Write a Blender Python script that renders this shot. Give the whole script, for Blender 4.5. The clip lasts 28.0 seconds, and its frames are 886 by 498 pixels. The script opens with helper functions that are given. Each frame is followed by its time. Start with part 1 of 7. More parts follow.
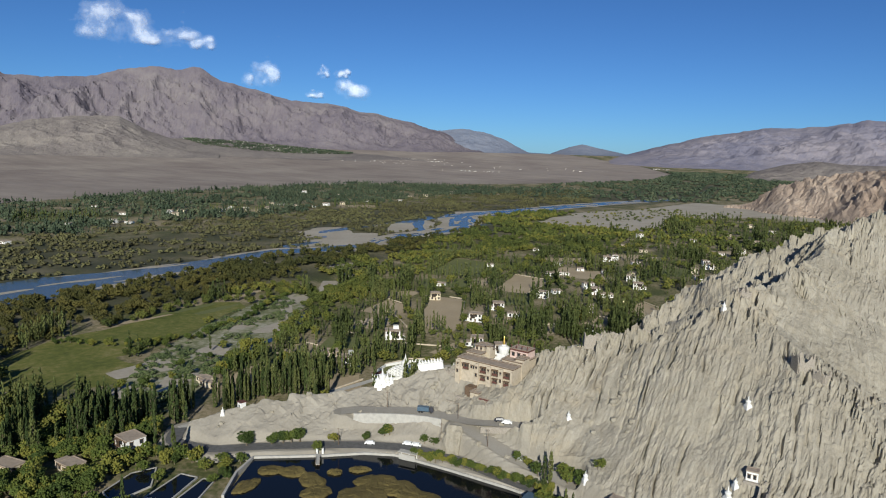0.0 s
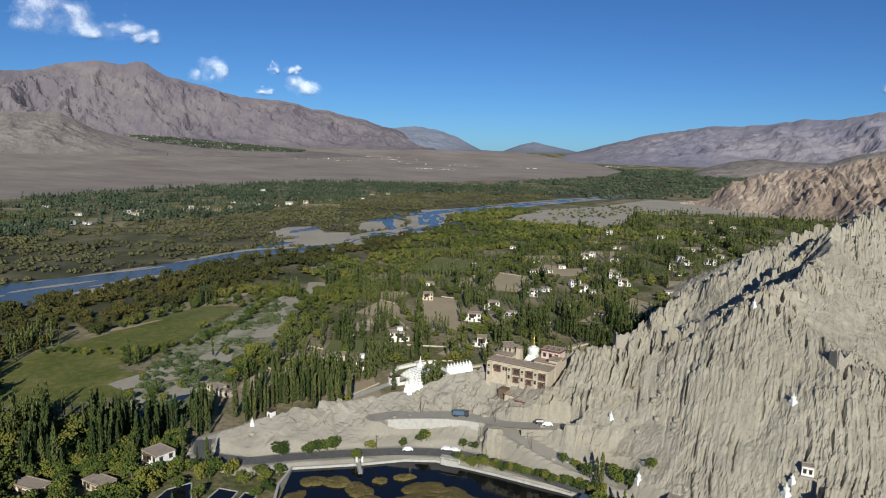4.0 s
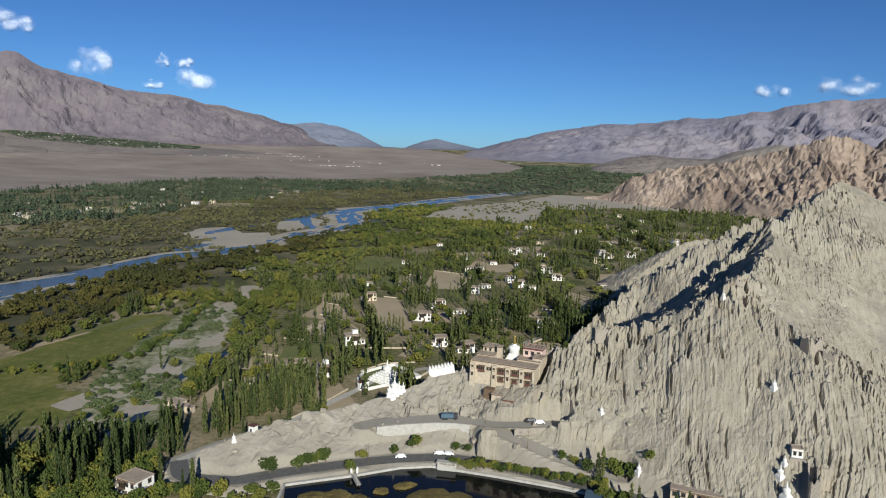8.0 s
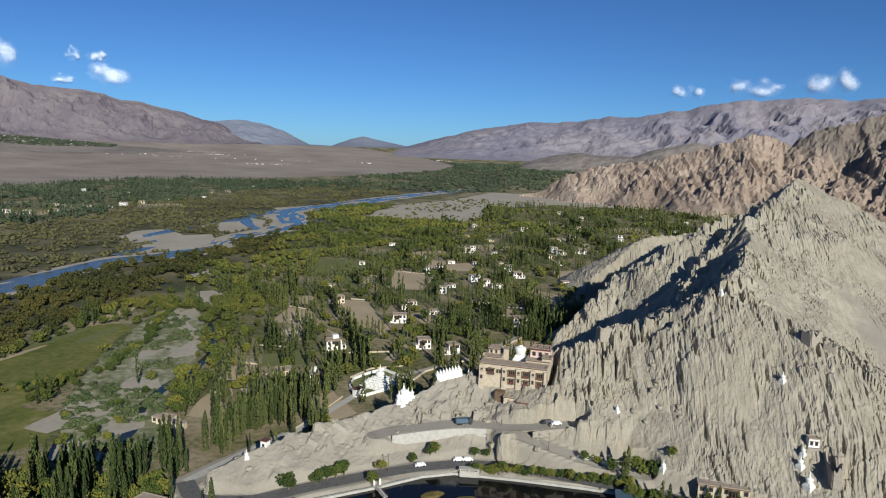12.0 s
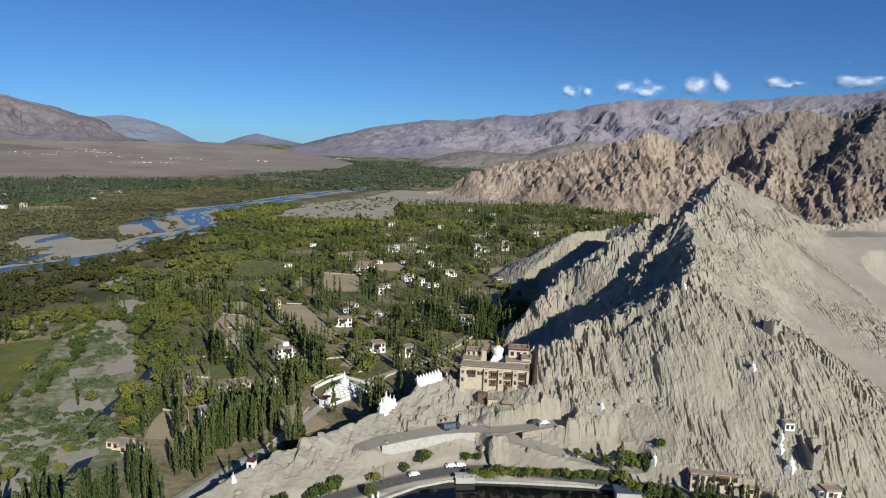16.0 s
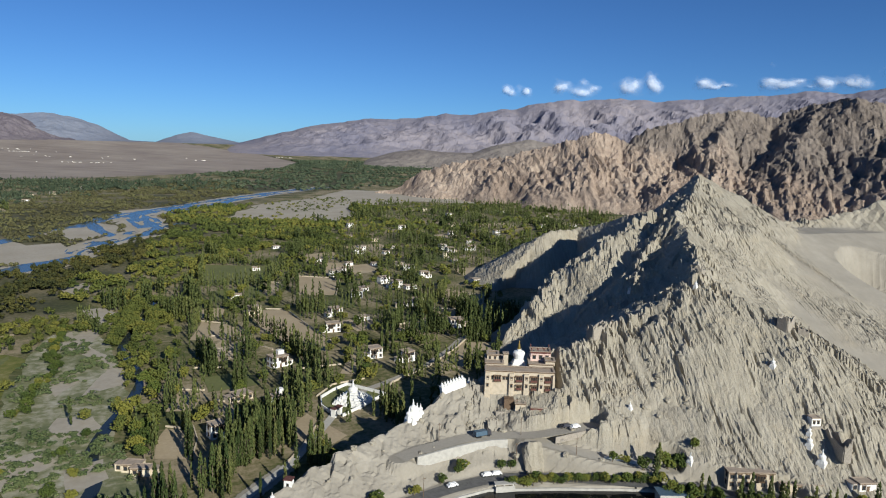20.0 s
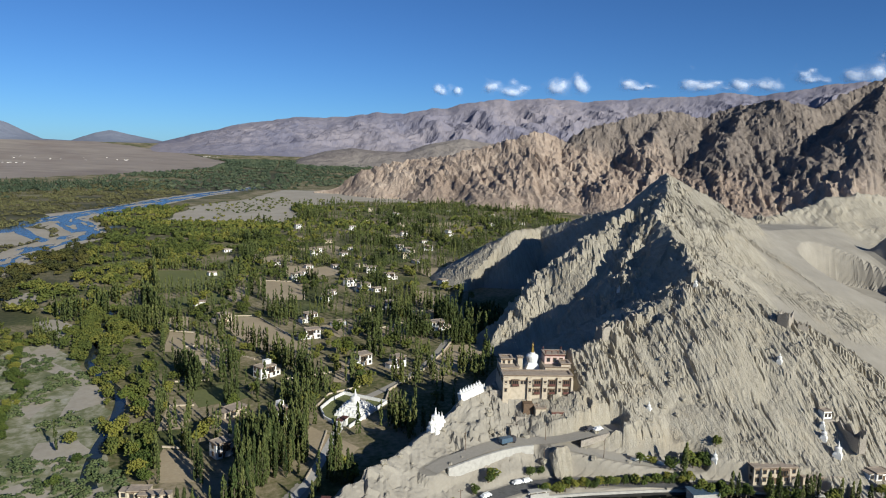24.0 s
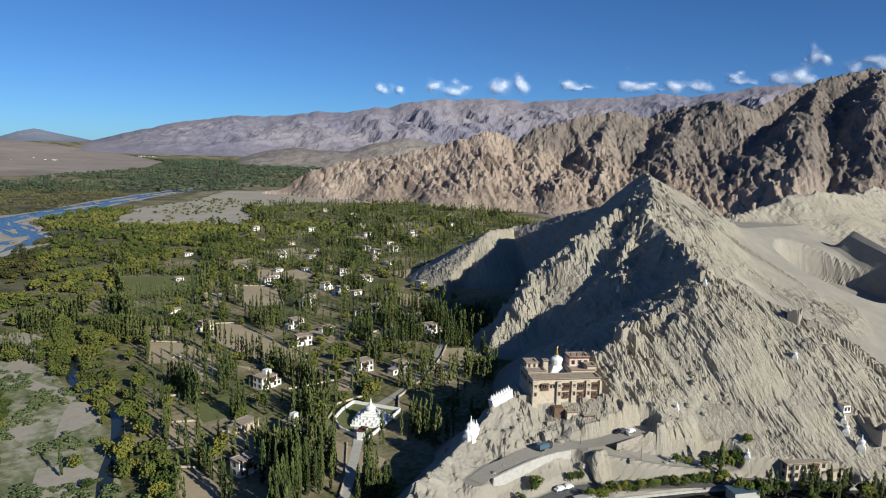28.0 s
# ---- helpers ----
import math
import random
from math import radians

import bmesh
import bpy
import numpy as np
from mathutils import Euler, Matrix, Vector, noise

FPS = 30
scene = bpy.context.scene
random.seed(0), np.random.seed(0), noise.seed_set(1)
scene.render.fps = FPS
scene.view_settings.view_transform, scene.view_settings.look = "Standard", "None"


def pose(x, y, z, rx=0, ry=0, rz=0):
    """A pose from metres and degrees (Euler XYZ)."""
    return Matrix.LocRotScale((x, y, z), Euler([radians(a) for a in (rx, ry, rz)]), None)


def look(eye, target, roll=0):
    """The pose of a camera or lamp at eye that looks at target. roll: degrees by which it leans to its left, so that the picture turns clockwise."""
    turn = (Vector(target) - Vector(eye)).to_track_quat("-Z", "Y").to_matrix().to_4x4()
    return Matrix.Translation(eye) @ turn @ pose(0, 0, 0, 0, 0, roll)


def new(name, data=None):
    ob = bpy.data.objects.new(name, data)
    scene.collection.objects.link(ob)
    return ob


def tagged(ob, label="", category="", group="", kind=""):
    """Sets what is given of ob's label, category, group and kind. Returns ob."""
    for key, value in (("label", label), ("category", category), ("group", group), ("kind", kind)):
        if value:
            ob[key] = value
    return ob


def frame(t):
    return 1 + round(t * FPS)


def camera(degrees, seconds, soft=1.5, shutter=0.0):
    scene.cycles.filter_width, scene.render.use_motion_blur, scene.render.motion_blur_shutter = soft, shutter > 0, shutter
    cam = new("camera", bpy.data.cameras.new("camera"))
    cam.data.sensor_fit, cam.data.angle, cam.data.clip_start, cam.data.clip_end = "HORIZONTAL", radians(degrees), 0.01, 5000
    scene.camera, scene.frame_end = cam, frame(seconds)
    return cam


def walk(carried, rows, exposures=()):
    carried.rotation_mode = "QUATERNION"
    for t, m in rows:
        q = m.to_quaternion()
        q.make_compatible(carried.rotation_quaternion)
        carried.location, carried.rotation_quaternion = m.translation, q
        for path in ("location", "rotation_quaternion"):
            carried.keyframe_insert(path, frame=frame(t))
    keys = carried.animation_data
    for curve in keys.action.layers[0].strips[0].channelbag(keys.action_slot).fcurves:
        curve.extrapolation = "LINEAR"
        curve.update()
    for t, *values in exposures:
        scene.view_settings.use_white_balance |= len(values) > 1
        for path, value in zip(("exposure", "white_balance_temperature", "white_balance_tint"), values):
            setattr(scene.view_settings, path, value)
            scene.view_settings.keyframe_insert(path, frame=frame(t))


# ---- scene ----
cam = camera(65.9, 28.0, 1.1)

# the drone's way: seconds, place in metres, heading, tilt and lean in degrees
ROUTE = [
    (0, 29.24, -293.24, 120.50, -11.179, -8.173, 1.60),
    (0.5, 24.88, -293.65, 120.52, -10.721, -8.189, 1.60),
    (1, 20.50, -293.99, 120.55, -10.126, -8.203, 1.60),
    (1.5, 16.10, -294.27, 120.57, -9.483, -8.217, 1.60),
    (2, 11.70, -294.48, 120.59, -8.869, -8.229, 1.59),
    (2.5, 7.28, -294.62, 120.61, -8.526, -8.242, 1.59),
    (4.5, -10.42, -294.46, 120.67, -5.954, -8.282, 1.59),
    (5, -14.84, -294.22, 120.68, -4.898, -8.291, 1.59),
    (5.5, -19.26, -293.91, 120.69, -3.784, -8.299, 1.59),
    (6, -23.68, -293.52, 120.70, -2.371, -8.306, 1.59),
    (6.5, -28.08, -293.05, 120.71, -0.985, -8.312, 1.58),
    (7, -32.48, -292.50, 120.71, -0.035, -8.318, 1.58),
    (7.5, -36.86, -291.87, 120.72, 0.791, -8.323, 1.58),
    (8, -41.23, -291.15, 120.72, 1.680, -8.328, 1.58),
    (8.5, -45.58, -290.35, 120.72, 2.721, -8.331, 1.58),
    (9, -49.91, -289.47, 120.72, 3.591, -8.335, 1.58),
    (9.5, -54.23, -288.51, 120.72, 4.692, -8.337, 1.58),
    (10, -58.53, -287.46, 120.71, 5.511, -8.340, 1.58),
    (10.5, -62.80, -286.33, 120.71, 5.973, -8.341, 1.57),
    (11, -67.06, -285.12, 120.70, 6.558, -8.342, 1.57),
    (11.5, -71.28, -283.82, 120.69, 7.258, -8.343, 1.57),
    (12, -75.49, -282.45, 120.68, 8.048, -8.343, 1.57),
    (12.5, -79.66, -280.99, 120.67, 8.965, -8.342, 1.57),
    (14.5, -96.08, -274.35, 120.62, 13.815, -8.335, 1.57),
    (15, -100.11, -272.50, 120.60, 15.098, -8.332, 1.56),
    (15.5, -104.11, -270.57, 120.58, 16.121, -8.328, 1.56),
    (16, -108.07, -268.57, 120.56, 16.946, -8.324, 1.56),
    (16.5, -112.01, -266.49, 120.53, 17.836, -8.320, 1.56),
    (17, -115.91, -264.35, 120.51, 18.591, -8.315, 1.56),
    (17.5, -119.77, -262.13, 120.48, 19.207, -8.310, 1.56),
    (18, -123.60, -259.84, 120.45, 19.819, -8.305, 1.56),
    (18.5, -127.40, -257.50, 120.43, 20.147, -8.299, 1.56),
    (19, -131.16, -255.08, 120.40, 20.586, -8.293, 1.56),
    (19.5, -134.89, -252.61, 120.36, 21.271, -8.286, 1.55),
    (20, -138.58, -250.07, 120.33, 22.210, -8.279, 1.55),
    (20.5, -142.23, -247.48, 120.30, 23.131, -8.272, 1.55),
    (21, -145.86, -244.84, 120.26, 23.935, -8.264, 1.55),
    (21.5, -149.44, -242.14, 120.22, 24.638, -8.257, 1.55),
    (23.5, -163.45, -230.91, 120.05, 27.390, -8.223, 1.54),
    (24, -166.87, -228.00, 120.01, 28.270, -8.214, 1.54),
    (24.5, -170.25, -225.06, 119.96, 28.940, -8.204, 1.54),
    (25, -173.60, -222.09, 119.91, 29.504, -8.195, 1.54),
    (25.5, -176.93, -219.10, 119.86, 30.073, -8.185, 1.54),
    (26, -180.22, -216.08, 119.81, 30.528, -8.175, 1.54),
    (26.5, -183.48, -213.05, 119.76, 31.015, -8.165, 1.54),
    (27, -186.71, -210.00, 119.71, 31.745, -8.155, 1.54),
    (27.5, -189.92, -206.94, 119.65, 32.510, -8.144, 1.54),
    (28, -193.09, -203.88, 119.59, 33.457, -8.133, 1.53),
]


def bearing(x, y, z, heading, tilt, lean):
    h, k = radians(heading), radians(tilt)
    return look((x, y, z), (x + 100 * math.sin(h) * math.cos(k), y + 100 * math.cos(h) * math.cos(k), z + 100 * math.sin(k)), lean)


walk(cam, [(row[0], bearing(*row[1:])) for row in ROUTE], [(0, 0.16), (9, 0.21), (16, 0.28), (28, 0.38)])

# ---------------------------------------------------------------- light
SUN_AZ, SUN_EL = 169.0, 24.7
world = bpy.data.worlds.new("sky")
scene.world = world
world.use_nodes = True
wn, wl = world.node_tree.nodes, world.node_tree.links
sky = wn.new("ShaderNodeTexSky")
sky.sky_type = "NISHITA"
sky.sun_disc = False
sky.sun_elevation, sky.sun_rotation = radians(SUN_EL), radians(SUN_AZ)
sky.altitude, sky.air_density, sky.dust_density, sky.ozone_density = 3300, 1.0, 2.4, 1.6
wn["Background"].inputs["Strength"].default_value = 0.066
clear = wn.new("ShaderNodeMix")
clear.data_type, clear.blend_type = "RGBA", "MULTIPLY"
clear.inputs[0].default_value, clear.inputs[7].default_value = 1.0, (0.352, 0.665, 1.06, 1)
wl.new(sky.outputs["Color"], clear.inputs[6])
wl.new(clear.outputs[2], wn["Background"].inputs["Color"])
sun_data = bpy.data.lights.new("sun", "SUN")
sun_data.energy, sun_data.angle, sun_data.color = 4.9, radians(0.5), (0.965, 0.955, 0.865)
sun = new("sun", sun_data)
sun.matrix_world = look((0, 0, 800), (-100 * math.sin(radians(SUN_AZ)) * math.cos(radians(SUN_EL)),
                                      -100 * math.cos(radians(SUN_AZ)) * math.cos(radians(SUN_EL)),
                                      800 - 100 * math.sin(radians(SUN_EL))))


# ---------------------------------------------------------------- materials
def ramp_node(nt, fac, stops):
    r = nt.nodes.new("ShaderNodeValToRGB")
    while len(r.color_ramp.elements) < len(stops):
        r.color_ramp.elements.new(0.5)
    for e, (p, c) in zip(r.color_ramp.elements, stops):
        e.position, e.color = p, (*c, 1)
    nt.links.new(fac, r.inputs["Fac"])
    return r.outputs["Color"]


def noise_node(nt, vec, scale, detail=6, rough=0.6, distort=0.0):
    n = nt.nodes.new("ShaderNodeTexNoise")
    n.inputs["Scale"].default_value, n.inputs["Detail"].default_value = scale, detail
    n.inputs["Roughness"].default_value, n.inputs["Distortion"].default_value = rough, distort
    nt.links.new(vec, n.inputs["Vector"])
    return n.outputs["Fac"]


def math_node(nt, op, a, b=0.0):
    n = nt.nodes.new("ShaderNodeMath")
    n.operation = op
    for k, v in enumerate((a, b)):
        if isinstance(v, (int, float)):
            n.inputs[k].default_value = v
        else:
            nt.links.new(v, n.inputs[k])
    return n.outputs[0]


def mix_node(nt, fac, a, b, blend="MIX"):
    n = nt.nodes.new("ShaderNodeMix")
    n.data_type, n.blend_type = "RGBA", blend
    for key, v in ((0, fac), (6, a), (7, b)):
        if isinstance(v, (int, float)):
            n.inputs[key].default_value = v
        elif isinstance(v, tuple):
            n.inputs[key].default_value = (*v, 1)
        else:
            nt.links.new(v, n.inputs[key])
    return n.outputs[2]


def blank(name, rough=0.9, metal=0.0):
    m = bpy.data.materials.new(name)
    m.use_nodes = True
    b = m.node_tree.nodes["Principled BSDF"]
    b.inputs["Roughness"].default_value, b.inputs["Metallic"].default_value = rough, metal
    b.inputs["Specular IOR Level"].default_value = 0.25
    return m, m.node_tree, b


def where(nt):
    return nt.nodes.new("ShaderNodeNewGeometry").outputs["Position"]


def stretched(nt, vec, scale=(1, 1, 1), turn=0.0):
    n = nt.nodes.new("ShaderNodeMapping")
    n.inputs["Rotation"].default_value = (0, 0, radians(turn))
    nt.links.new(vec, n.inputs["Vector"])
    k = nt.nodes.new("ShaderNodeMapping")
    k.inputs["Scale"].default_value = scale
    nt.links.new(n.outputs["Vector"], k.inputs["Vector"])
    return k.outputs["Vector"]


def bump(nt, b, height, strength, dist):
    n = nt.nodes.new("ShaderNodeBump")
    n.inputs["Strength"].default_value, n.inputs["Distance"].default_value = strength, dist
    nt.links.new(height, n.inputs["Height"])
    nt.links.new(n.outputs["Normal"], b.inputs["Normal"])


def attr(nt, name):
    n = nt.nodes.new("ShaderNodeAttribute")
    n.attribute_name = name
    return n.outputs["Fac"]


def earth(name, stops, big=0.02, fine=0.6, rough=0.95, relief=0.3, dist=0.4, weight=0.5):
    """A natural surface: a colour ramp over a broad and a fine noise, with relief."""
    m, nt, b = blank(name, rough)
    p = where(nt)
    f = math_node(nt, "ADD", math_node(nt, "MULTIPLY", noise_node(nt, p, big, 5), 1 - weight),
                  math_node(nt, "MULTIPLY", noise_node(nt, p, fine, 8, 0.65), weight))
    nt.links.new(ramp_node(nt, f, stops), b.inputs["Base Color"])
    bump(nt, b, noise_node(nt, p, fine * 1.7, 8, 0.7), relief, dist)
    return m


def plain(name, col, rough=0.8, metal=0.0, var=0.25, scale=1.5, relief=0.15, dist=0.03):
    """Paint, plaster, cloth or metal with slight dirt and grain."""
    m, nt, b = blank(name, rough, metal)
    p = where(nt)
    f = noise_node(nt, p, scale, 7, 0.65)
    dark = tuple(c * (1 - var) for c in col)
    lite = tuple(min(1, c * (1 + var * 0.5)) for c in col)
    nt.links.new(ramp_node(nt, f, [(0.32, dark), (0.55, col), (0.75, lite)]), b.inputs["Base Color"])
    if relief:
        bump(nt, b, noise_node(nt, p, scale * 6, 6), relief, dist)
    return m


def leafy(name, stops, island=0.55, shared="tint"):
    """Foliage: the hue runs over each tree (tint or the object's own chance) and over each clump of leaves."""
    m, nt, b = blank(name, 0.75)
    g = nt.nodes.new("ShaderNodeNewGeometry")
    if shared:
        t = attr(nt, shared)
    else:
        t = nt.nodes.new("ShaderNodeObjectInfo").outputs["Random"]
    f = math_node(nt, "ADD", math_node(nt, "MULTIPLY", g.outputs["Random Per Island"], island), math_node(nt, "MULTIPLY", t, 1 - island))
    f2 = math_node(nt, "ADD", f, math_node(nt, "MULTIPLY", math_node(nt, "SUBTRACT", noise_node(nt, g.outputs["Position"], 1.3, 4), 0.5), 0.2))
    col = ramp_node(nt, f2, stops)
    nt.links.new(col, b.inputs["Base Color"])
    b.inputs["Specular IOR Level"].default_value = 0.15
    return m


M = {}
M["poplar_far"] = leafy("poplar_leaves_far", [(0.1, (0.046, 0.062, 0.020)), (0.5, (0.084, 0.104, 0.033)), (0.85, (0.138, 0.148, 0.048))], 0.25)
M["poplar"] = leafy("poplar_leaves", [(0.1, (0.046, 0.062, 0.020)), (0.5, (0.084, 0.104, 0.033)), (0.85, (0.138, 0.148, 0.048))], 0.25, shared="")
M["willow_far"] = leafy("willow_leaves_far", [(0.1, (0.046, 0.062, 0.017)), (0.5, (0.090, 0.106, 0.025)), (0.85, (0.170, 0.160, 0.035))], 0.25)
M["willow_dark"] = leafy("dark_river_willow_leaves", [(0.1, (0.034, 0.040, 0.014)), (0.5, (0.064, 0.064, 0.019)), (0.85, (0.108, 0.094, 0.026))], 0.25)
M["willow"] = leafy("willow_leaves", [(0.1, (0.044, 0.068, 0.018)), (0.5, (0.092, 0.120, 0.026)), (0.85, (0.198, 0.188, 0.038))], 0.25, shared="")
# far leaves turned greyer and bluer: distance haze put into the leaf colour
M["woods"] = leafy("hazed_garden_leaves", [(0.1, (0.036, 0.054, 0.032)), (0.5, (0.062, 0.084, 0.050)), (0.85, (0.105, 0.122, 0.070))], 0.25)
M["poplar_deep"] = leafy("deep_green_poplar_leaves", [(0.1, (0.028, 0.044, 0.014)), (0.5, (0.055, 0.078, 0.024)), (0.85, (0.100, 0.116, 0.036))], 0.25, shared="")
M["scrub"] = leafy("thorn_scrub", [(0.1, (0.066, 0.062, 0.030)), (0.5, (0.098, 0.093, 0.042)), (0.85, (0.134, 0.132, 0.056))], 0.25)
M["sallow"] = leafy("sea_buckthorn", [(0.1, (0.050, 0.072, 0.030)), (0.5, (0.085, 0.112, 0.045)), (0.85, (0.130, 0.150, 0.065))])
M["bark"] = plain("bark", (0.16, 0.13, 0.09), 0.95, var=0.4, scale=4)
M["white"] = plain("whitewash", (0.72, 0.71, 0.675), 0.9, var=0.12, scale=0.8)
M["far_wall"] = plain("far_plaster", (0.55, 0.52, 0.47), 0.9, var=0.3, scale=0.05)
M["mud"] = plain("mud_plaster", (0.49, 0.415, 0.315), 0.95, var=0.2, scale=0.7)
M["stone"] = plain("stone_masonry", (0.34, 0.30, 0.25), 0.95, var=0.4, scale=2.5, relief=0.6, dist=0.12)
M["cream"] = plain("cream_plaster", (0.62, 0.54, 0.40), 0.9, var=0.15, scale=0.8)
M["blush"] = plain("pink_plaster", (0.62, 0.46, 0.40), 0.9, var=0.15, scale=0.8)
M["maroon"] = plain("maroon_frieze", (0.13, 0.055, 0.045), 0.85, var=0.35, scale=2)
# near-black: paints the shade of hollows onto solid blocks
M["dark"] = plain("opening_shade", (0.020, 0.018, 0.016), 0.5, var=0.3)
M["timber"] = plain("weathered_timber", (0.15, 0.10, 0.065), 0.85, var=0.4, scale=3)
M["roof"] = plain("earth_roof", (0.34, 0.275, 0.215), 0.95, var=0.25, scale=0.6)
M["glass"], _nt, _b = blank("window_glass", 0.08)
_b.inputs["Base Color"].default_value = (0.03, 0.035, 0.04, 1)
_b.inputs["Specular IOR Level"].default_value = 0.6
M["gold"] = plain("gilded_copper", (0.55, 0.36, 0.10), 0.35, 0.9, var=0.2)
M["blue_tin"] = plain("blue_tin_sheet", (0.085, 0.135, 0.185), 0.45, 0.2, var=0.25)
M["concrete"] = plain("concrete", (0.42, 0.40, 0.36), 0.9, var=0.2, scale=0.7)
M["asphalt"] = plain("asphalt", (0.125, 0.122, 0.118), 0.9, var=0.3, scale=0.6)
M["dirt_road"] = earth("dirt_road", [(0.3, (0.275, 0.25, 0.21)), (0.7, (0.37, 0.34, 0.29))], 0.05, 1.2)
M["sand"] = earth("river_sand", [(0.3, (0.27, 0.235, 0.18)), (0.55, (0.36, 0.32, 0.26)), (0.75, (0.44, 0.40, 0.33))], 0.02, 0.3)
M["tilled"] = earth("tilled_field", [(0.3, (0.275, 0.215, 0.135)), (0.55, (0.375, 0.30, 0.20)), (0.75, (0.45, 0.375, 0.265))], 0.03, 0.8)
M["stubble"] = earth("green_field", [(0.3, (0.085, 0.10, 0.035)), (0.55, (0.135, 0.145, 0.055)), (0.75, (0.22, 0.20, 0.10))], 0.03, 0.5)
M["meadow"] = earth("meadow", [(0.36, (0.062, 0.078, 0.016)), (0.48, (0.106, 0.118, 0.024)), (0.57, (0.160, 0.152, 0.044)), (0.70, (0.26, 0.225, 0.12))], 0.03, 0.25)
M["lowland"] = earth("damp_meadow_soil", [(0.36, (0.085, 0.105, 0.045)), (0.47, (0.16, 0.165, 0.085)), (0.54, (0.28, 0.265, 0.185)), (0.64, (0.39, 0.375, 0.315))], 0.035, 0.22)
M["reeds"] = earth("reed_mat", [(0.3, (0.07, 0.055, 0.018)), (0.55, (0.13, 0.10, 0.035)), (0.75, (0.19, 0.15, 0.055))], 0.15, 1.4, relief=0.8, dist=0.5)
M["car_white"] = plain("car_paint_white", (0.75, 0.75, 0.74), 0.3, var=0.05)
M["car_dark"] = plain("car_paint_dark", (0.05, 0.05, 0.06), 0.3, var=0.1)
M["rubber"] = plain("tyre_rubber", (0.02, 0.02, 0.02), 0.85, var=0.2)

# river water: shallow, moving, blue by the sky it mirrors
M["river"], _nt, _b = blank("river_water", 0.24)
_b.inputs["Base Color"].default_value = (0.060, 0.090, 0.108, 1)
_b.inputs["Specular IOR Level"].default_value = 0.42
bump(_nt, _b, noise_node(_nt, where(_nt), 0.9, 6), 0.35, 0.25)
M["brook"], _nt, _b = blank("brook_water", 0.15)
_b.inputs["Base Color"].default_value = (0.018, 0.026, 0.030, 1)
bump(_nt, _b, noise_node(_nt, where(_nt), 1.2, 6), 0.3, 0.15)
M["pond"], _nt, _b = blank("pond_water", 0.06)
_b.inputs["Base Color"].default_value = (0.006, 0.007, 0.008, 1)
_b.inputs["Specular IOR Level"].default_value = 0.3
bump(_nt, _b, noise_node(_nt, where(_nt), 1.5, 4), 0.05, 0.05)


def ground_material():
    m, nt, b = blank("valley_ground", 0.95)
    p = where(nt)
    n1, n2, n3 = noise_node(nt, p, 0.018, 6, 0.6, 0.4), noise_node(nt, p, 0.35, 8, 0.65), noise_node(nt, p, 0.0035, 5)
    f = math_node(nt, "ADD", math_node(nt, "MULTIPLY", n1, 0.6), math_node(nt, "MULTIPLY", n2, 0.4))
    green = ramp_node(nt, f, [(0.37, (0.046, 0.058, 0.018)), (0.45, (0.084, 0.090, 0.030)), (0.505, (0.160, 0.140, 0.072)), (0.59, (0.285, 0.230, 0.150))])
    f3 = math_node(nt, "ADD", math_node(nt, "MULTIPLY", n3, 0.55), math_node(nt, "MULTIPLY", noise_node(nt, stretched(nt, p, (0.25, 1, 1), 25), 0.02, 8, 0.7), 0.45))
    dry = ramp_node(nt, f3, [(0.36, (0.188, 0.152, 0.130)), (0.50, (0.245, 0.204, 0.174)), (0.66, (0.320, 0.276, 0.228))])
    edge = math_node(nt, "ADD", attr(nt, "dry"), math_node(nt, "MULTIPLY", math_node(nt, "SUBTRACT", n1, 0.5), 0.5))
    fac = ramp_node(nt, edge, [(0.42, (0, 0, 0)), (0.58, (1, 1, 1))])
    # darker, browner ramp for the ground near the river
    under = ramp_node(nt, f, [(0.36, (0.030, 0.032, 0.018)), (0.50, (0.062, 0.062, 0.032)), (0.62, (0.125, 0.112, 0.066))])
    green = mix_node(nt, attr(nt, "lowland"), green, under)
    nt.links.new(mix_node(nt, fac, green, dry), b.inputs["Base Color"])
    bump(nt, b, n2, 0.4, 0.5)
    return m


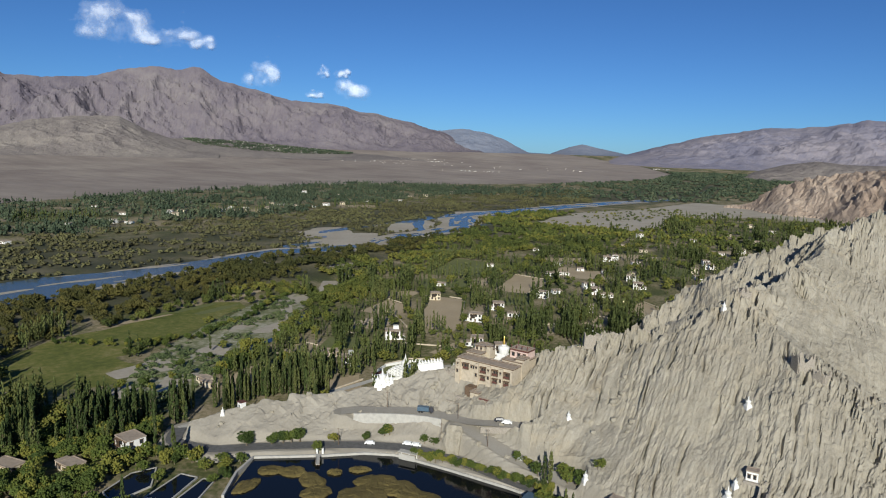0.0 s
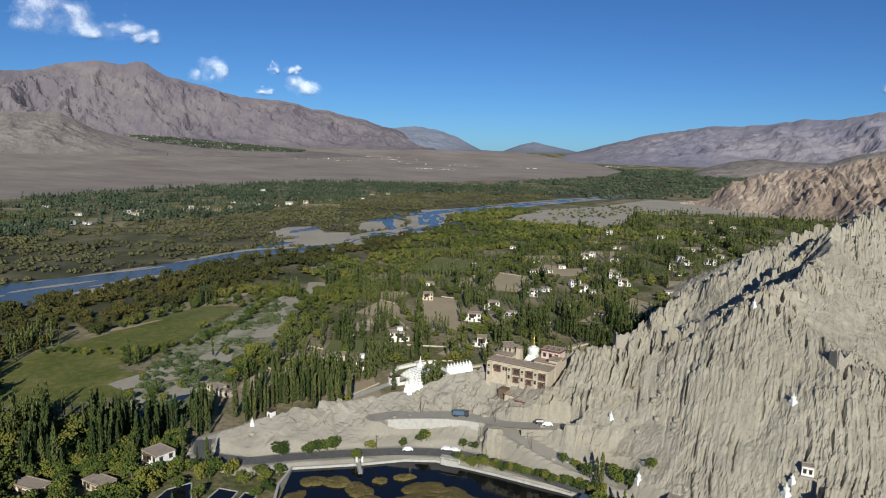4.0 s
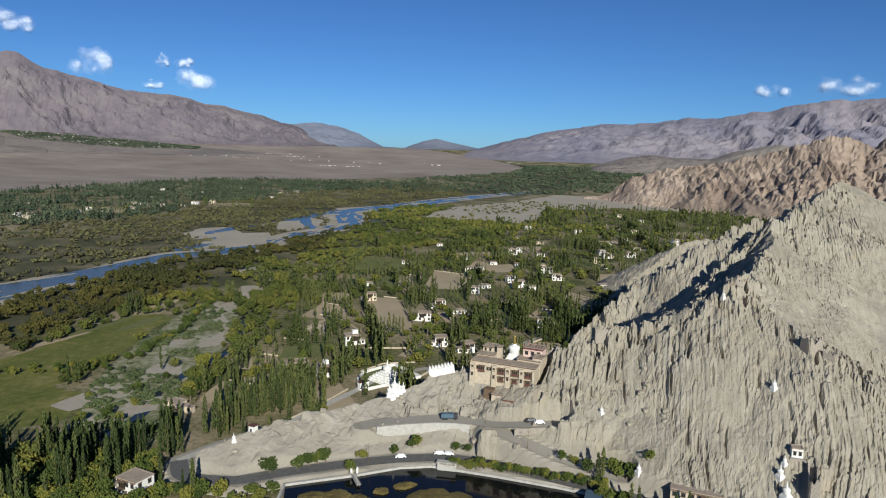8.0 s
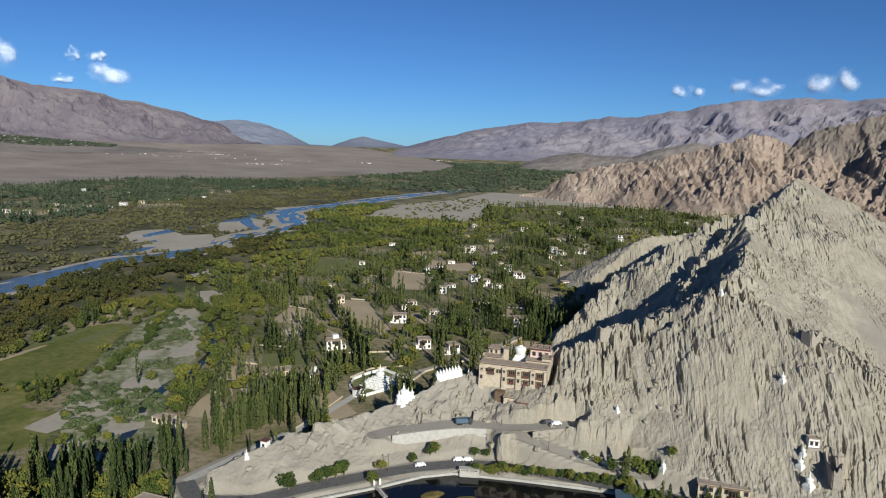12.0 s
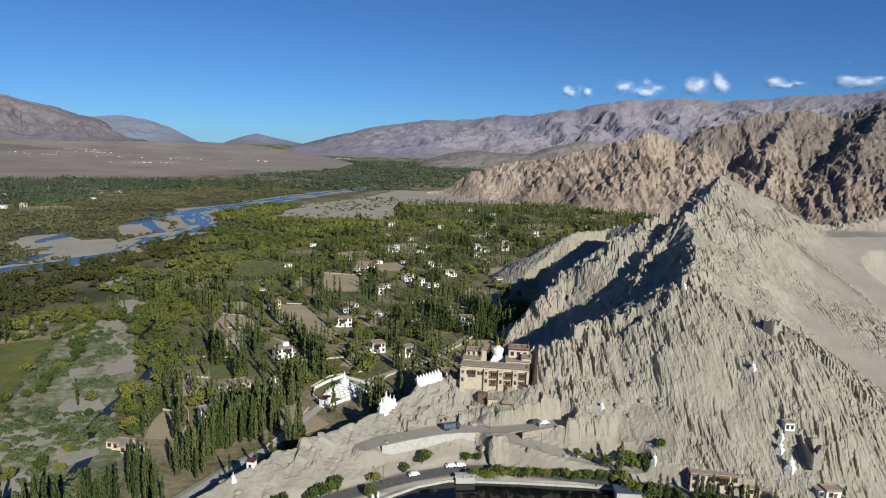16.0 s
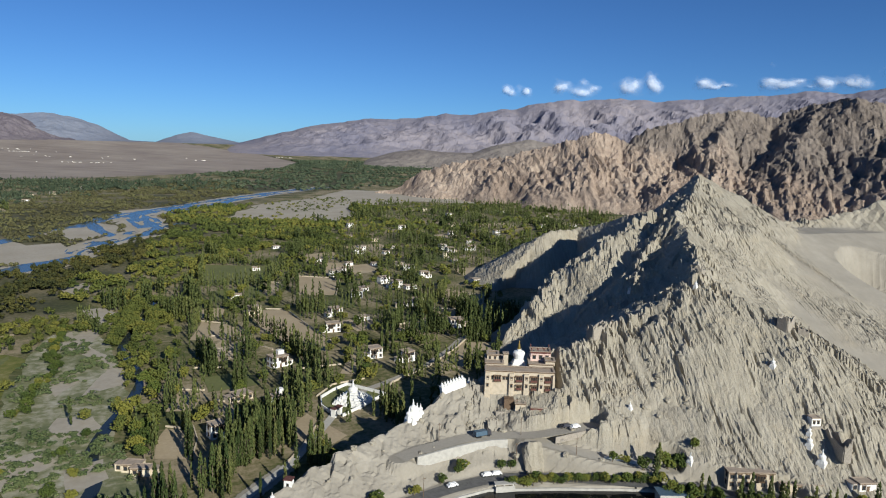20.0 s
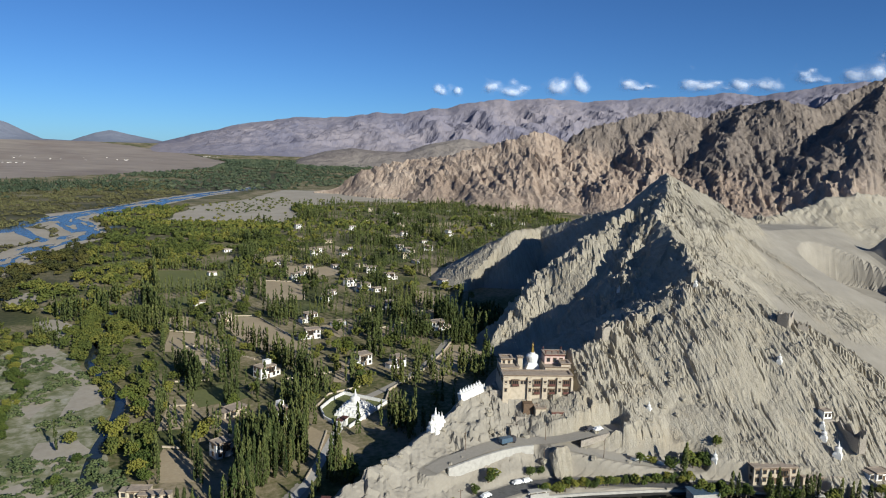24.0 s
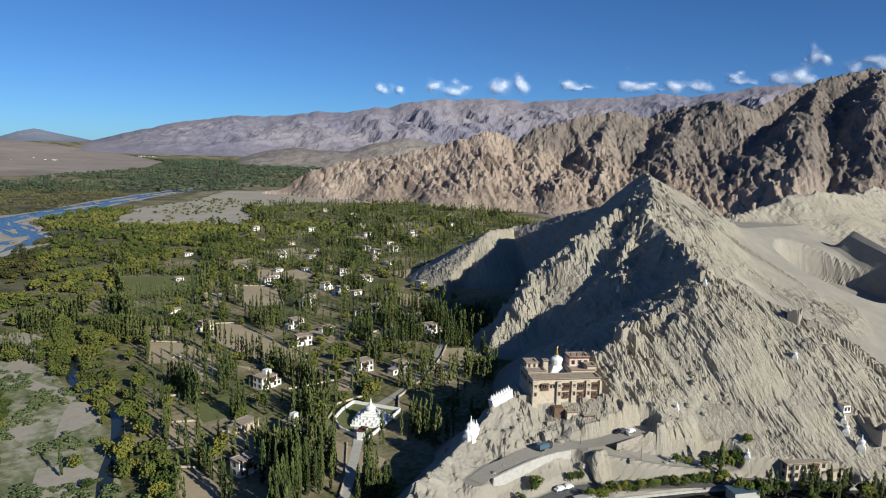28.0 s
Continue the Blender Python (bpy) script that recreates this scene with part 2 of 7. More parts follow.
def rock_material():
    m, nt, b = blank("pale_bedrock", 0.95)
    p = where(nt)
    strata = noise_node(nt, stretched(nt, p, (1, 0.10, 0.22), 20), 0.55, 8, 0.65, 0.5)
    broad, fine = noise_node(nt, p, 0.03, 5), noise_node(nt, p, 1.1, 8, 0.7)
    f = math_node(nt, "ADD", math_node(nt, "MULTIPLY", strata, 0.45), math_node(nt, "ADD", math_node(nt, "MULTIPLY", broad, 0.25), math_node(nt, "MULTIPLY", fine, 0.3)))
    rock = ramp_node(nt, f, [(0.34, (0.218, 0.190, 0.144)), (0.47, (0.318, 0.284, 0.222)), (0.56, (0.374, 0.337, 0.270)), (0.70, (0.43, 0.394, 0.325))])
    ochre = ramp_node(nt, noise_node(nt, p, 0.045, 4, 0.6, 1.0), [(0.55, (0, 0, 0)), (0.72, (0.5, 0.5, 0.5))])
    rock = mix_node(nt, ochre, rock, (0.38, 0.31, 0.21))
    sandy = ramp_node(nt, math_node(nt, "ADD", math_node(nt, "MULTIPLY", fine, 0.35), math_node(nt, "MULTIPLY", noise_node(nt, p, 0.06, 6), 0.65)),
                      [(0.35, (0.232, 0.209, 0.173)), (0.55, (0.288, 0.261, 0.217)), (0.7, (0.34, 0.311, 0.262))])
    nt.links.new(mix_node(nt, attr(nt, "sandy"), rock, sandy), b.inputs["Base Color"])
    cracks = []
    for size, along_bed in ((0.75, 0.10), (1.9, 0.22), (3.4, 0.30)):
        v = nt.nodes.new("ShaderNodeTexVoronoi")
        v.feature = "DISTANCE_TO_EDGE"
        v.inputs["Scale"].default_value = size
        warp = nt.nodes.new("ShaderNodeVectorMath")
        warp.operation = "ADD"
        nz = nt.nodes.new("ShaderNodeTexNoise")
        nz.inputs["Scale"].default_value = 0.12
        nt.links.new(p, nz.inputs["Vector"])
        sc = nt.nodes.new("ShaderNodeVectorMath")
        sc.operation = "SCALE"
        sc.inputs["Scale"].default_value = 5.0
        nt.links.new(nz.outputs["Color"], sc.inputs[0])
        nt.links.new(p, warp.inputs[0])
        nt.links.new(sc.outputs[0], warp.inputs[1])
        nt.links.new(stretched(nt, warp.outputs[0], (1, along_bed, along_bed * 1.6), 20), v.inputs["Vector"])
        cracks.append(math_node(nt, "MINIMUM", math_node(nt, "MULTIPLY", v.outputs["Distance"], 5.0), 1.0))
    few = ramp_node(nt, noise_node(nt, p, 0.16, 3), [(0.42, (0, 0, 0)), (0.6, (1, 1, 1))])
    cracks[0] = math_node(nt, "MULTIPLY", cracks[0], few)
    h = math_node(nt, "ADD", math_node(nt, "ADD", math_node(nt, "MULTIPLY", cracks[0], 0.55), math_node(nt, "ADD", math_node(nt, "MULTIPLY", cracks[1], 0.30), math_node(nt, "MULTIPLY", cracks[2], 0.38))), math_node(nt, "ADD", math_node(nt, "MULTIPLY", strata, 0.35), math_node(nt, "MULTIPLY", fine, 0.3)))
    bump(nt, b, math_node(nt, "MULTIPLY", h, math_node(nt, "SUBTRACT", 1.05, attr(nt, "sandy"))), 0.5, 0.5)
    return m


def range_material(name, stops, size, relief=0.6, dist=12.0):
    m, nt, b = blank(name, 1.0)
    p = where(nt)
    f = math_node(nt, "ADD", math_node(nt, "MULTIPLY", noise_node(nt, p, size, 6, 0.6, 0.6), 0.5), math_node(nt, "MULTIPLY", noise_node(nt, p, size * 9, 9, 0.7), 0.5))
    nt.links.new(ramp_node(nt, f, stops), b.inputs["Base Color"])
    bump(nt, b, noise_node(nt, p, size * 7, 9, 0.7), relief, dist)
    b.inputs["Specular IOR Level"].default_value = 0.05
    return m


def cliff_material(name, stops, size, relief=0.6, dist=12.0):
    """Tan and rosy rock that gives way to grey-brown rock, streaked down the slope."""
    m, nt, b = blank(name, 1.0)
    p = where(nt)
    f = math_node(nt, "ADD", math_node(nt, "MULTIPLY", noise_node(nt, p, size, 6, 0.6, 0.6), 0.45), math_node(nt, "MULTIPLY", noise_node(nt, stretched(nt, p, (1, 1, 0.35), 0), size * 9, 9, 0.7), 0.55))
    grey = ramp_node(nt, f, [(0.36, (0.140, 0.117, 0.101)), (0.50, (0.215, 0.180, 0.153)), (0.66, (0.300, 0.254, 0.214))])
    k = math_node(nt, "ADD", attr(nt, "grey"), math_node(nt, "MULTIPLY", math_node(nt, "SUBTRACT", noise_node(nt, p, 0.006, 4), 0.5), 1.2))
    fac = ramp_node(nt, k, [(0.3, (0, 0, 0)), (0.7, (1, 1, 1))])
    nt.links.new(mix_node(nt, fac, ramp_node(nt, f, stops), grey), b.inputs["Base Color"])
    bump(nt, b, noise_node(nt, p, size * 9, 9, 0.75), relief, dist)
    b.inputs["Specular IOR Level"].default_value = 0.05
    return m


M["ground"], M["rock"] = ground_material(), rock_material()
M["cliff"] = cliff_material("brown_cliff_rock", [(0.36, (0.225, 0.170, 0.134)), (0.48, (0.335, 0.260, 0.205)), (0.58, (0.415, 0.330, 0.262)), (0.7, (0.48, 0.395, 0.32))], 0.008, 0.9, 7)
# the far ranges' rock colours carry a blue-mauve tint for distance haze
M["far_left"] = range_material("hazed_mauve_range_rock", [(0.36, (0.112, 0.098, 0.122)), (0.5, (0.155, 0.135, 0.150)), (0.66, (0.205, 0.182, 0.182))], 0.0022)
M["far_right"] = range_material("hazed_rosy_range_rock", [(0.36, (0.160, 0.158, 0.208)), (0.5, (0.208, 0.194, 0.228)), (0.66, (0.268, 0.238, 0.250))], 0.0022)
M["far_blue"] = range_material("hazed_blue_range_rock", [(0.4, (0.150, 0.172, 0.225)), (0.6, (0.195, 0.210, 0.255))], 0.0022, 0.3)
M["foot"] = range_material("foothill_rock", [(0.36, (0.150, 0.130, 0.125)), (0.5, (0.205, 0.180, 0.165)), (0.66, (0.26, 0.23, 0.20))], 0.004)


def cloud_material():
    """Thin vapour: opaque in the middle, torn and clear towards its rim."""
    m, nt, b = blank("cloud", 1.0)
    p = where(nt)
    b.inputs["Base Color"].default_value = (0.86, 0.88, 0.92, 1)
    b.inputs["Specular IOR Level"].default_value = 0.0
    torn = math_node(nt, "ADD", math_node(nt, "MULTIPLY", noise_node(nt, p, 0.014, 10, 0.62), 1.3), math_node(nt, "SUBTRACT", math_node(nt, "MULTIPLY", attr(nt, "dense"), 0.95), 0.86))
    b_alpha = ramp_node(nt, torn, [(0.0, (0, 0, 0)), (0.35, (0.12, 0.12, 0.12)), (0.9, (0.68, 0.68, 0.68))])
    nt.links.new(b_alpha, b.inputs["Alpha"])
    bump(nt, b, noise_node(nt, p, 0.012, 6, 0.55), 0.35, 25)
    return m


M["cloud"] = cloud_material()


# ---------------------------------------------------------------- meshes
def hashed(ix, iy, seed):
    n = (ix.astype(np.int64) * 374761393 + iy.astype(np.int64) * 668265263 + seed * 974711) & 0x7FFFFFFF
    n = ((n ^ (n >> 13)) * 1274126177) & 0x7FFFFFFF
    return ((n ^ (n >> 16)) & 0xFFFF) / 65535.0


def vnoise(x, y, seed=0):
    """Smooth value noise in 0..1 over numpy arrays."""
    ix, iy = np.floor(x), np.floor(y)
    fx, fy = x - ix, y - iy
    fx, fy = fx * fx * (3 - 2 * fx), fy * fy * (3 - 2 * fy)
    a, b = hashed(ix, iy, seed), hashed(ix + 1, iy, seed)
    c, d = hashed(ix, iy + 1, seed), hashed(ix + 1, iy + 1, seed)
    return (a + (b - a) * fx) * (1 - fy) + (c + (d - c) * fx) * fy


def fbm(x, y, seed=0, octaves=5, gain=0.5):
    s, amp, tot = 0.0, 1.0, 0.0
    for k in range(octaves):
        s, tot = s + amp * vnoise(x * 2 ** k + 17.3 * k, y * 2 ** k - 9.1 * k, seed + k), tot + amp
        amp *= gain
    return s / tot


def ridged(x, y, seed=0, octaves=5, gain=0.5):
    s, amp, tot = 0.0, 1.0, 0.0
    for k in range(octaves):
        s, tot = s + amp * (1 - np.abs(2 * vnoise(x * 2 ** k + 5.7 * k, y * 2 ** k + 3.3 * k, seed + k) - 1)), tot + amp
        amp *= gain
    return s / tot


def smooth(a, b, x):
    t = np.clip((x - a) / (b - a), 0, 1)
    return t * t * (3 - 2 * t)


def mesh_np(name, verts, faces, mat, floats=None, smooth_shade=False):
    """A mesh from arrays; all faces have the same number of corners. floats: point attributes."""
    me = bpy.data.meshes.new(name)
    v, f = np.asarray(verts, np.float32), np.asarray(faces, np.int32)
    n = f.shape[1]
    me.vertices.add(len(v))
    me.vertices.foreach_set("co", v.ravel())
    me.loops.add(f.size)
    me.loops.foreach_set("vertex_index", f.ravel())
    me.polygons.add(len(f))
    me.polygons.foreach_set("loop_start", np.arange(0, f.size, n, dtype=np.int32))
    me.polygons.foreach_set("use_smooth", np.full(len(f), bool(smooth_shade)))
    for key, values in (floats or {}).items():
        me.attributes.new(key, "FLOAT", "POINT").data.foreach_set("value", np.asarray(values, np.float32))
    me.update(calc_edges=True)
    me.materials.append(mat)
    return me


def grid_faces(nx, ny):
    i = np.arange(nx * ny).reshape(ny, nx)
    return np.stack([i[:-1, :-1], i[:-1, 1:], i[1:, 1:], i[1:, :-1]], -1).reshape(-1, 4)


def part(name, bm, material, parent=None, label="", shade=False):
    """Links a bmesh as one mesh object under a thing or under a part."""
    me = bpy.data.meshes.new(name)
    bm.to_mesh(me)
    bm.free()
    me.materials.append(material)
    if shade:
        me.polygons.foreach_set("use_smooth", np.ones(len(me.polygons), bool))
    ob = new(name, me)
    ob.parent = parent
    if label:
        ob["label"] = label
    return ob


def sharing(name, me, parent, m=None):
    ob = new(name, me)
    ob.parent = parent
    if m is not None:
        ob.matrix_local = m
    return ob


def thing(name, m, label, category, group=""):
    ob = new(name)
    ob.empty_display_size = 0.5
    ob.matrix_world = m
    return tagged(ob, label, category, group)


def box(bm, x0, x1, y0, y1, z0, z1, taper=0.0):
    """A box, drawn in towards the top by taper metres a side."""
    v = [bm.verts.new(p) for p in ((x0, y0, z0), (x1, y0, z0), (x1, y1, z0), (x0, y1, z0),
                                   (x0 + taper, y0 + taper, z1), (x1 - taper, y0 + taper, z1), (x1 - taper, y1 - taper, z1), (x0 + taper, y1 - taper, z1))]
    for f in ((3, 2, 1, 0), (4, 5, 6, 7), (0, 1, 5, 4), (1, 2, 6, 5), (2, 3, 7, 6), (3, 0, 4, 7)):
        bm.faces.new([v[k] for k in f])


def boxes(*rows):
    bm = bmesh.new()
    for r in rows:
        box(bm, *r)
    return bm


def lathe(rows, n=16, square=False):
    """A turned body from (radius, height) rows; square gives four sides."""
    bm = bmesh.new()
    n = 4 if square else n
    off = math.pi / 4 if square else 0
    rings = []
    for r, z in rows:
        rings.append([bm.verts.new((r * math.cos(off + 2 * math.pi * k / n), r * math.sin(off + 2 * math.pi * k / n), z)) for k in range(n)])
    for a, b in zip(rings, rings[1:]):
        for k in range(n):
            bm.faces.new((a[k], a[(k + 1) % n], b[(k + 1) % n], b[k]))
    bm.faces.new(rings[0][::-1])
    bm.faces.new(rings[-1])
    return bm


# ---------------------------------------------------------------- the lie of the land
MID = (-85.0, -265.0)


def spread(r):
    """Plan distance to true distance: beyond 2 km the far country is drawn in."""
    k = np.clip((r - 2000) / 2250.0, 0, 0.985)
    return np.where(r > 2000, 2000 + (r - 2000) / (1 - k), r)


def drawn_in(r):
    d = np.maximum(r - 2000, 0)
    return np.where(r > 2000, 2000 + d / (1 + d / 2250.0), r)


def floor_z(x, y):
    """The valley floor's height at a plan point."""
    r = np.hypot(x - MID[0], y - MID[1])
    return np.where(r > 2000, 120 * (1 - r / spread(r)), 0.0)


def far(x, y):
    """A true place to its plan place."""
    dx, dy = x - MID[0], y - MID[1]
    r = np.maximum(np.hypot(dx, dy), 1e-6)
    k = drawn_in(r) / r
    return MID[0] + dx * k, MID[1] + dy * k


DESERT_EDGE = [(-1300, -400), (-1120, 500), (-1038, 801), (-986, 1051), (-923, 1433), (-760, 1900), (-450, 2155), (-34, 2608), (372, 3321), (700, 4600), (900, 9000)]


def desert(x, y):
    """1 on the dry plain west of the green valley, by the plan line of its edge; 0 in the valley."""
    ex = np.interp(y, [p[1] for p in DESERT_EDGE], [p[0] for p in DESERT_EDGE])
    return smooth(25, -25, x - ex)


RIVER = [(-470, -60), (-440, 60), (-412, 160), (-388, 212), (-367, 262), (-342, 320), (-325, 388), (-305, 440), (-262, 476), (-236, 535), (-224, 610), (-190, 690), (-158, 762), (-170, 880), (-185, 960), (-160, 1030), (-76, 1170), (20, 1360), (130, 1530),
         (300, 1780), (410, 2080), (560, 2700), (800, 3600)]
WIDE = [38, 38, 38, 37, 29, 20, 18, 16, 15, 15, 15, 19, 22, 24, 28, 30, 30, 27, 24, 20, 16, 16, 16]


def lay_ground():
    az = np.radians(np.concatenate([np.arange(-66, 88, 0.42), np.arange(88, 294, 3.0)]))
    rr = np.concatenate([[0.01], np.geomspace(25, 2000, 120), np.linspace(2030, 4215, 70)])
    A, R = np.meshgrid(az, rr)
    X, Y = MID[0] + R * np.sin(A), MID[1] + R * np.cos(A)
    Z = floor_z(X, Y)
    T = spread(R)
    TX, TY = MID[0] + T * np.sin(A), MID[1] + T * np.cos(A)
    D = desert(TX, TY)
    east = smooth(60, 130, X - np.interp(Y, [-400, 100, 300, 900, 1300, 1500, 1600, 1700], [60, 330, 420, 640, 520, 380, 480, 2000]))
    D = np.maximum(D, np.where(R < 1900, east, 0))
    Z = Z + D * (fbm(X / 160, Y / 160, 5) - 0.4) * np.clip((R - 900) / 500, 0, 1) * 5
    # uneven band along the river where the darker ground colour is used
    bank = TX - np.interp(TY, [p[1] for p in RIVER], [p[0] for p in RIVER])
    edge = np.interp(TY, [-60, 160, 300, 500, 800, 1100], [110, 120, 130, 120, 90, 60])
    lowland = smooth(edge + 40, edge - 20, bank) * smooth(-380, -170, bank) * (0.55 + 0.45 * smooth(0.3, 0.6, fbm(X / 60, Y / 60, 15, 3)))
    n = len(az)
    i = np.arange(A.size).reshape(A.shape)
    j = np.roll(i, -1, axis=1)
    f = np.stack([i[:-1], i[1:], j[1:], j[:-1]], -1).reshape(-1, 4)
    me = mesh_np("ground", np.stack([X, Y, Z], -1).reshape(-1, 3), f[:, ::-1], M["ground"], {"dry": D.ravel(), "lowland": lowland.ravel()}, True)
    tagged(new("ground", me), "olive and tan valley floor running out to a dry plain", "ground", kind="structure")


lay_ground()


def tent(X, Y, line, down):
    """The height of a crest line with falling sides; down: distance and drop pairs for the left side and for the right side."""
    best = np.full(X.shape, -1e9)
    turns = [Vector((b[0] - a[0], b[1] - a[1])).normalized() for a, b in zip(line, line[1:])]
    turns = [turns[0]] + [a + b for a, b in zip(turns, turns[1:])] + [turns[-1]]
    for k, ((ax, ay, az_), (bx, by, bz)) in enumerate(zip(line, line[1:])):
        dx, dy = bx - ax, by - ay
        L2 = dx * dx + dy * dy
        raw = ((X - ax) * dx + (Y - ay) * dy) / L2
        t = np.clip(raw, 0, 1)
        d = np.hypot(X - ax - t * dx, Y - ay - t * dy)
        side = (X - ax) * dy - (Y - ay) * dx
        side = np.where(raw < 0, (X - ax) * turns[k].y - (Y - ay) * turns[k].x, side)
        side = np.where(raw > 1, (X - bx) * turns[k + 1].y - (Y - by) * turns[k + 1].x, side)
        dl = np.interp(d, *down[0]) + np.maximum(d - down[0][0][-1], 0) * 0.7
        dr = np.interp(d, *down[1]) + np.maximum(d - down[1][0][-1], 0) * 0.7
        best = np.maximum(best, az_ + (bz - az_) * t - np.where(side > 0, dr, dl))
    return best


SOUTH = ((0, 15, 40, 65, 90, 130), (0, 9, 22, 42, 55, 70))
NORTH = ((0, 10, 30, 55, 80), (0, 10, 29, 57, 92))
MAIN = [(-130, -53, 0), (-122, -50, 8), (-105, -42, 13.2), (-80, -27, 15), (-52, -12, 17.5), (-33, -4, 24), (-8, 2, 23), (14, 0, 34), (24, -6, 39), (46, 2, 43), (60, 0, 47), (80, 6, 53), (95, 2, 65), (118, 26, 68),
        (144, 63, 76), (157, 90, 84), (192, 115, 96), (237, 159, 108)]
NORTH_RIB = [(196, 134, 93), (172, 124, 83), (150, 119, 76), (131, 120, 66), (115, 128, 52), (100, 126, 41), (85, 122, 31), (70, 118, 19), (62, 113, 4)]
GULLY_RIB = [(157, 93, 83), (138, 86, 68), (122, 78, 57), (108, 62, 47), (96, 50, 36), (84, 44, 22)]
SOUTH_RIB = [(95, 2, 63), (112, -34, 51), (118, -50, 36), (122, -70, 20)]
BACK_SPUR = [(237, 159, 108), (262, 230, 76), (245, 325, 47), (205, 316, 46), (184, 300, 43), (166, 296, 27), (146, 290, 4)]
EAST = [(237, 159, 108), (275, 158, 92), (320, 160, 70), (360, 161, 70), (400, 165, 74), (435, 159, 86), (475, 150, 91), (540, 150, 87), (640, 190, 84), (760, 230, 90)]
UPPER_ROAD = [(14, -37, 15.2), (4, -36.5, 14.8), (-10, -33, 12.6), (-20, -28, 12.2), (-34, -25.5, 12.2), (-56, -29, 11.6), (-64, -32, 11)]
RAMP = [(-14, -33, 12.3), (-4, -40, 10.4), (10, -50.5, 8.2), (20, -56, 7.0), (31, -61, 5.6)]
MAIN_ROAD = [(-62, 60, 0.2), (-72, 39, 0.2), (-97, -1, 0.25), (-116, -22, 0.5), (-132, -44, 1.2), (-126, -59, 1.9), (-106, -62, 2.4), (-90, -55, 2.6), (-69, -48.5, 2.8), (-49, -43.5, 3), (-31, -42, 3.2), (-12, -47.5, 3.2), (10, -59.4, 3.2), (30, -69.5, 3.2), (60, -90, 3.2)]


def along(X, Y, line):
    """Distance to a line and the line's height at the nearest place."""
    best, zz = np.full(X.shape, 1e9), np.zeros(X.shape)
    for (ax, ay, az_), (bx, by, bz) in zip(line, line[1:]):
        dx, dy = bx - ax, by - ay
        t = np.clip(((X - ax) * dx + (Y - ay) * dy) / (dx * dx + dy * dy), 0, 1)
        d = np.hypot(X - ax - t * dx, Y - ay - t * dy)
        zz = np.where(d < best, az_ + (bz - az_) * t, zz)
        best = np.minimum(best, d)
    return best, zz


POND = [(-88, -63), (-64, -55.5), (-48, -49), (-36, -47.5), (-12, -55), (10, -63), (30, -72), (70, -96), (60, -150), (-60, -160), (-84, -92)]


def inside(X, Y, poly):
    r = np.zeros(X.shape, bool)
    for (ax, ay), (bx, by) in zip(poly, poly[1:] + poly[:1]):
        if ay != by:
            r ^= ((ay > Y) != (by > Y)) & (X < (bx - ax) * (Y - ay) / (by - ay) + ax)
    return r


def layers(u, w, thick, run, seed):
    """Upturned beds of rock: each bed steps up sharply on its west side and slopes off to the east, and breaks off along its run."""
    bed = np.floor(u / thick)
    f = u / thick - bed
    seg = np.floor(w / run + hashed(bed, bed * 0, seed) * 9)
    g = w / run + hashed(bed, bed * 0, seed) * 9 - seg
    fade = np.minimum(smooth(0, 0.12, g), smooth(1, 0.88, g))
    return (0.25 + 0.75 * hashed(bed, seg, seed + 5)) * (1 - f) ** 1.3 * (0.55 + 0.45 * fade)


def facets(u, w, su, sw, seed, tilt=0.9):
    """Broken rock: tilted plane pieces with sharp edges, su by sw metres each; about -0.5 to 0.5 high."""
    pu, pw = u / su, w / sw
    iu, iw = np.floor(pu), np.floor(pw)
    best, value = np.full(u.shape, 9.0), np.zeros(u.shape)
    for a in (-1, 0, 1):
        for b in (-1, 0, 1):
            cu, cw = iu + a, iw + b
            du = pu - cu - 0.1 - 0.8 * hashed(cu, cw, seed)
            dw = pw - cw - 0.1 - 0.8 * hashed(cu, cw, seed + 1)
            d = du * du + dw * dw
            v = hashed(cu, cw, seed + 2) - 0.5 + tilt * ((hashed(cu, cw, seed + 3) - 0.62) * du + (hashed(cu, cw, seed + 4) - 0.5) * dw)
            value = np.where(d < best, v, value)
            best = np.minimum(best, d)
    return value


def slits(u, w, thick, run, seed, width, share):
    """Narrow open joints between some of the beds, 0 to 1 deep."""
    bed = np.floor(u / thick)
    f = u / thick - bed
    k = w / run + hashed(bed, bed * 0, seed) * 9
    seg = np.floor(k)
    there = hashed(bed, seg, seed + 5) < share
    return np.where(there, smooth(width, width * 0.5, f) * np.minimum(smooth(0, 0.25, k - seg), smooth(1, 0.7, k - seg)), 0.0)


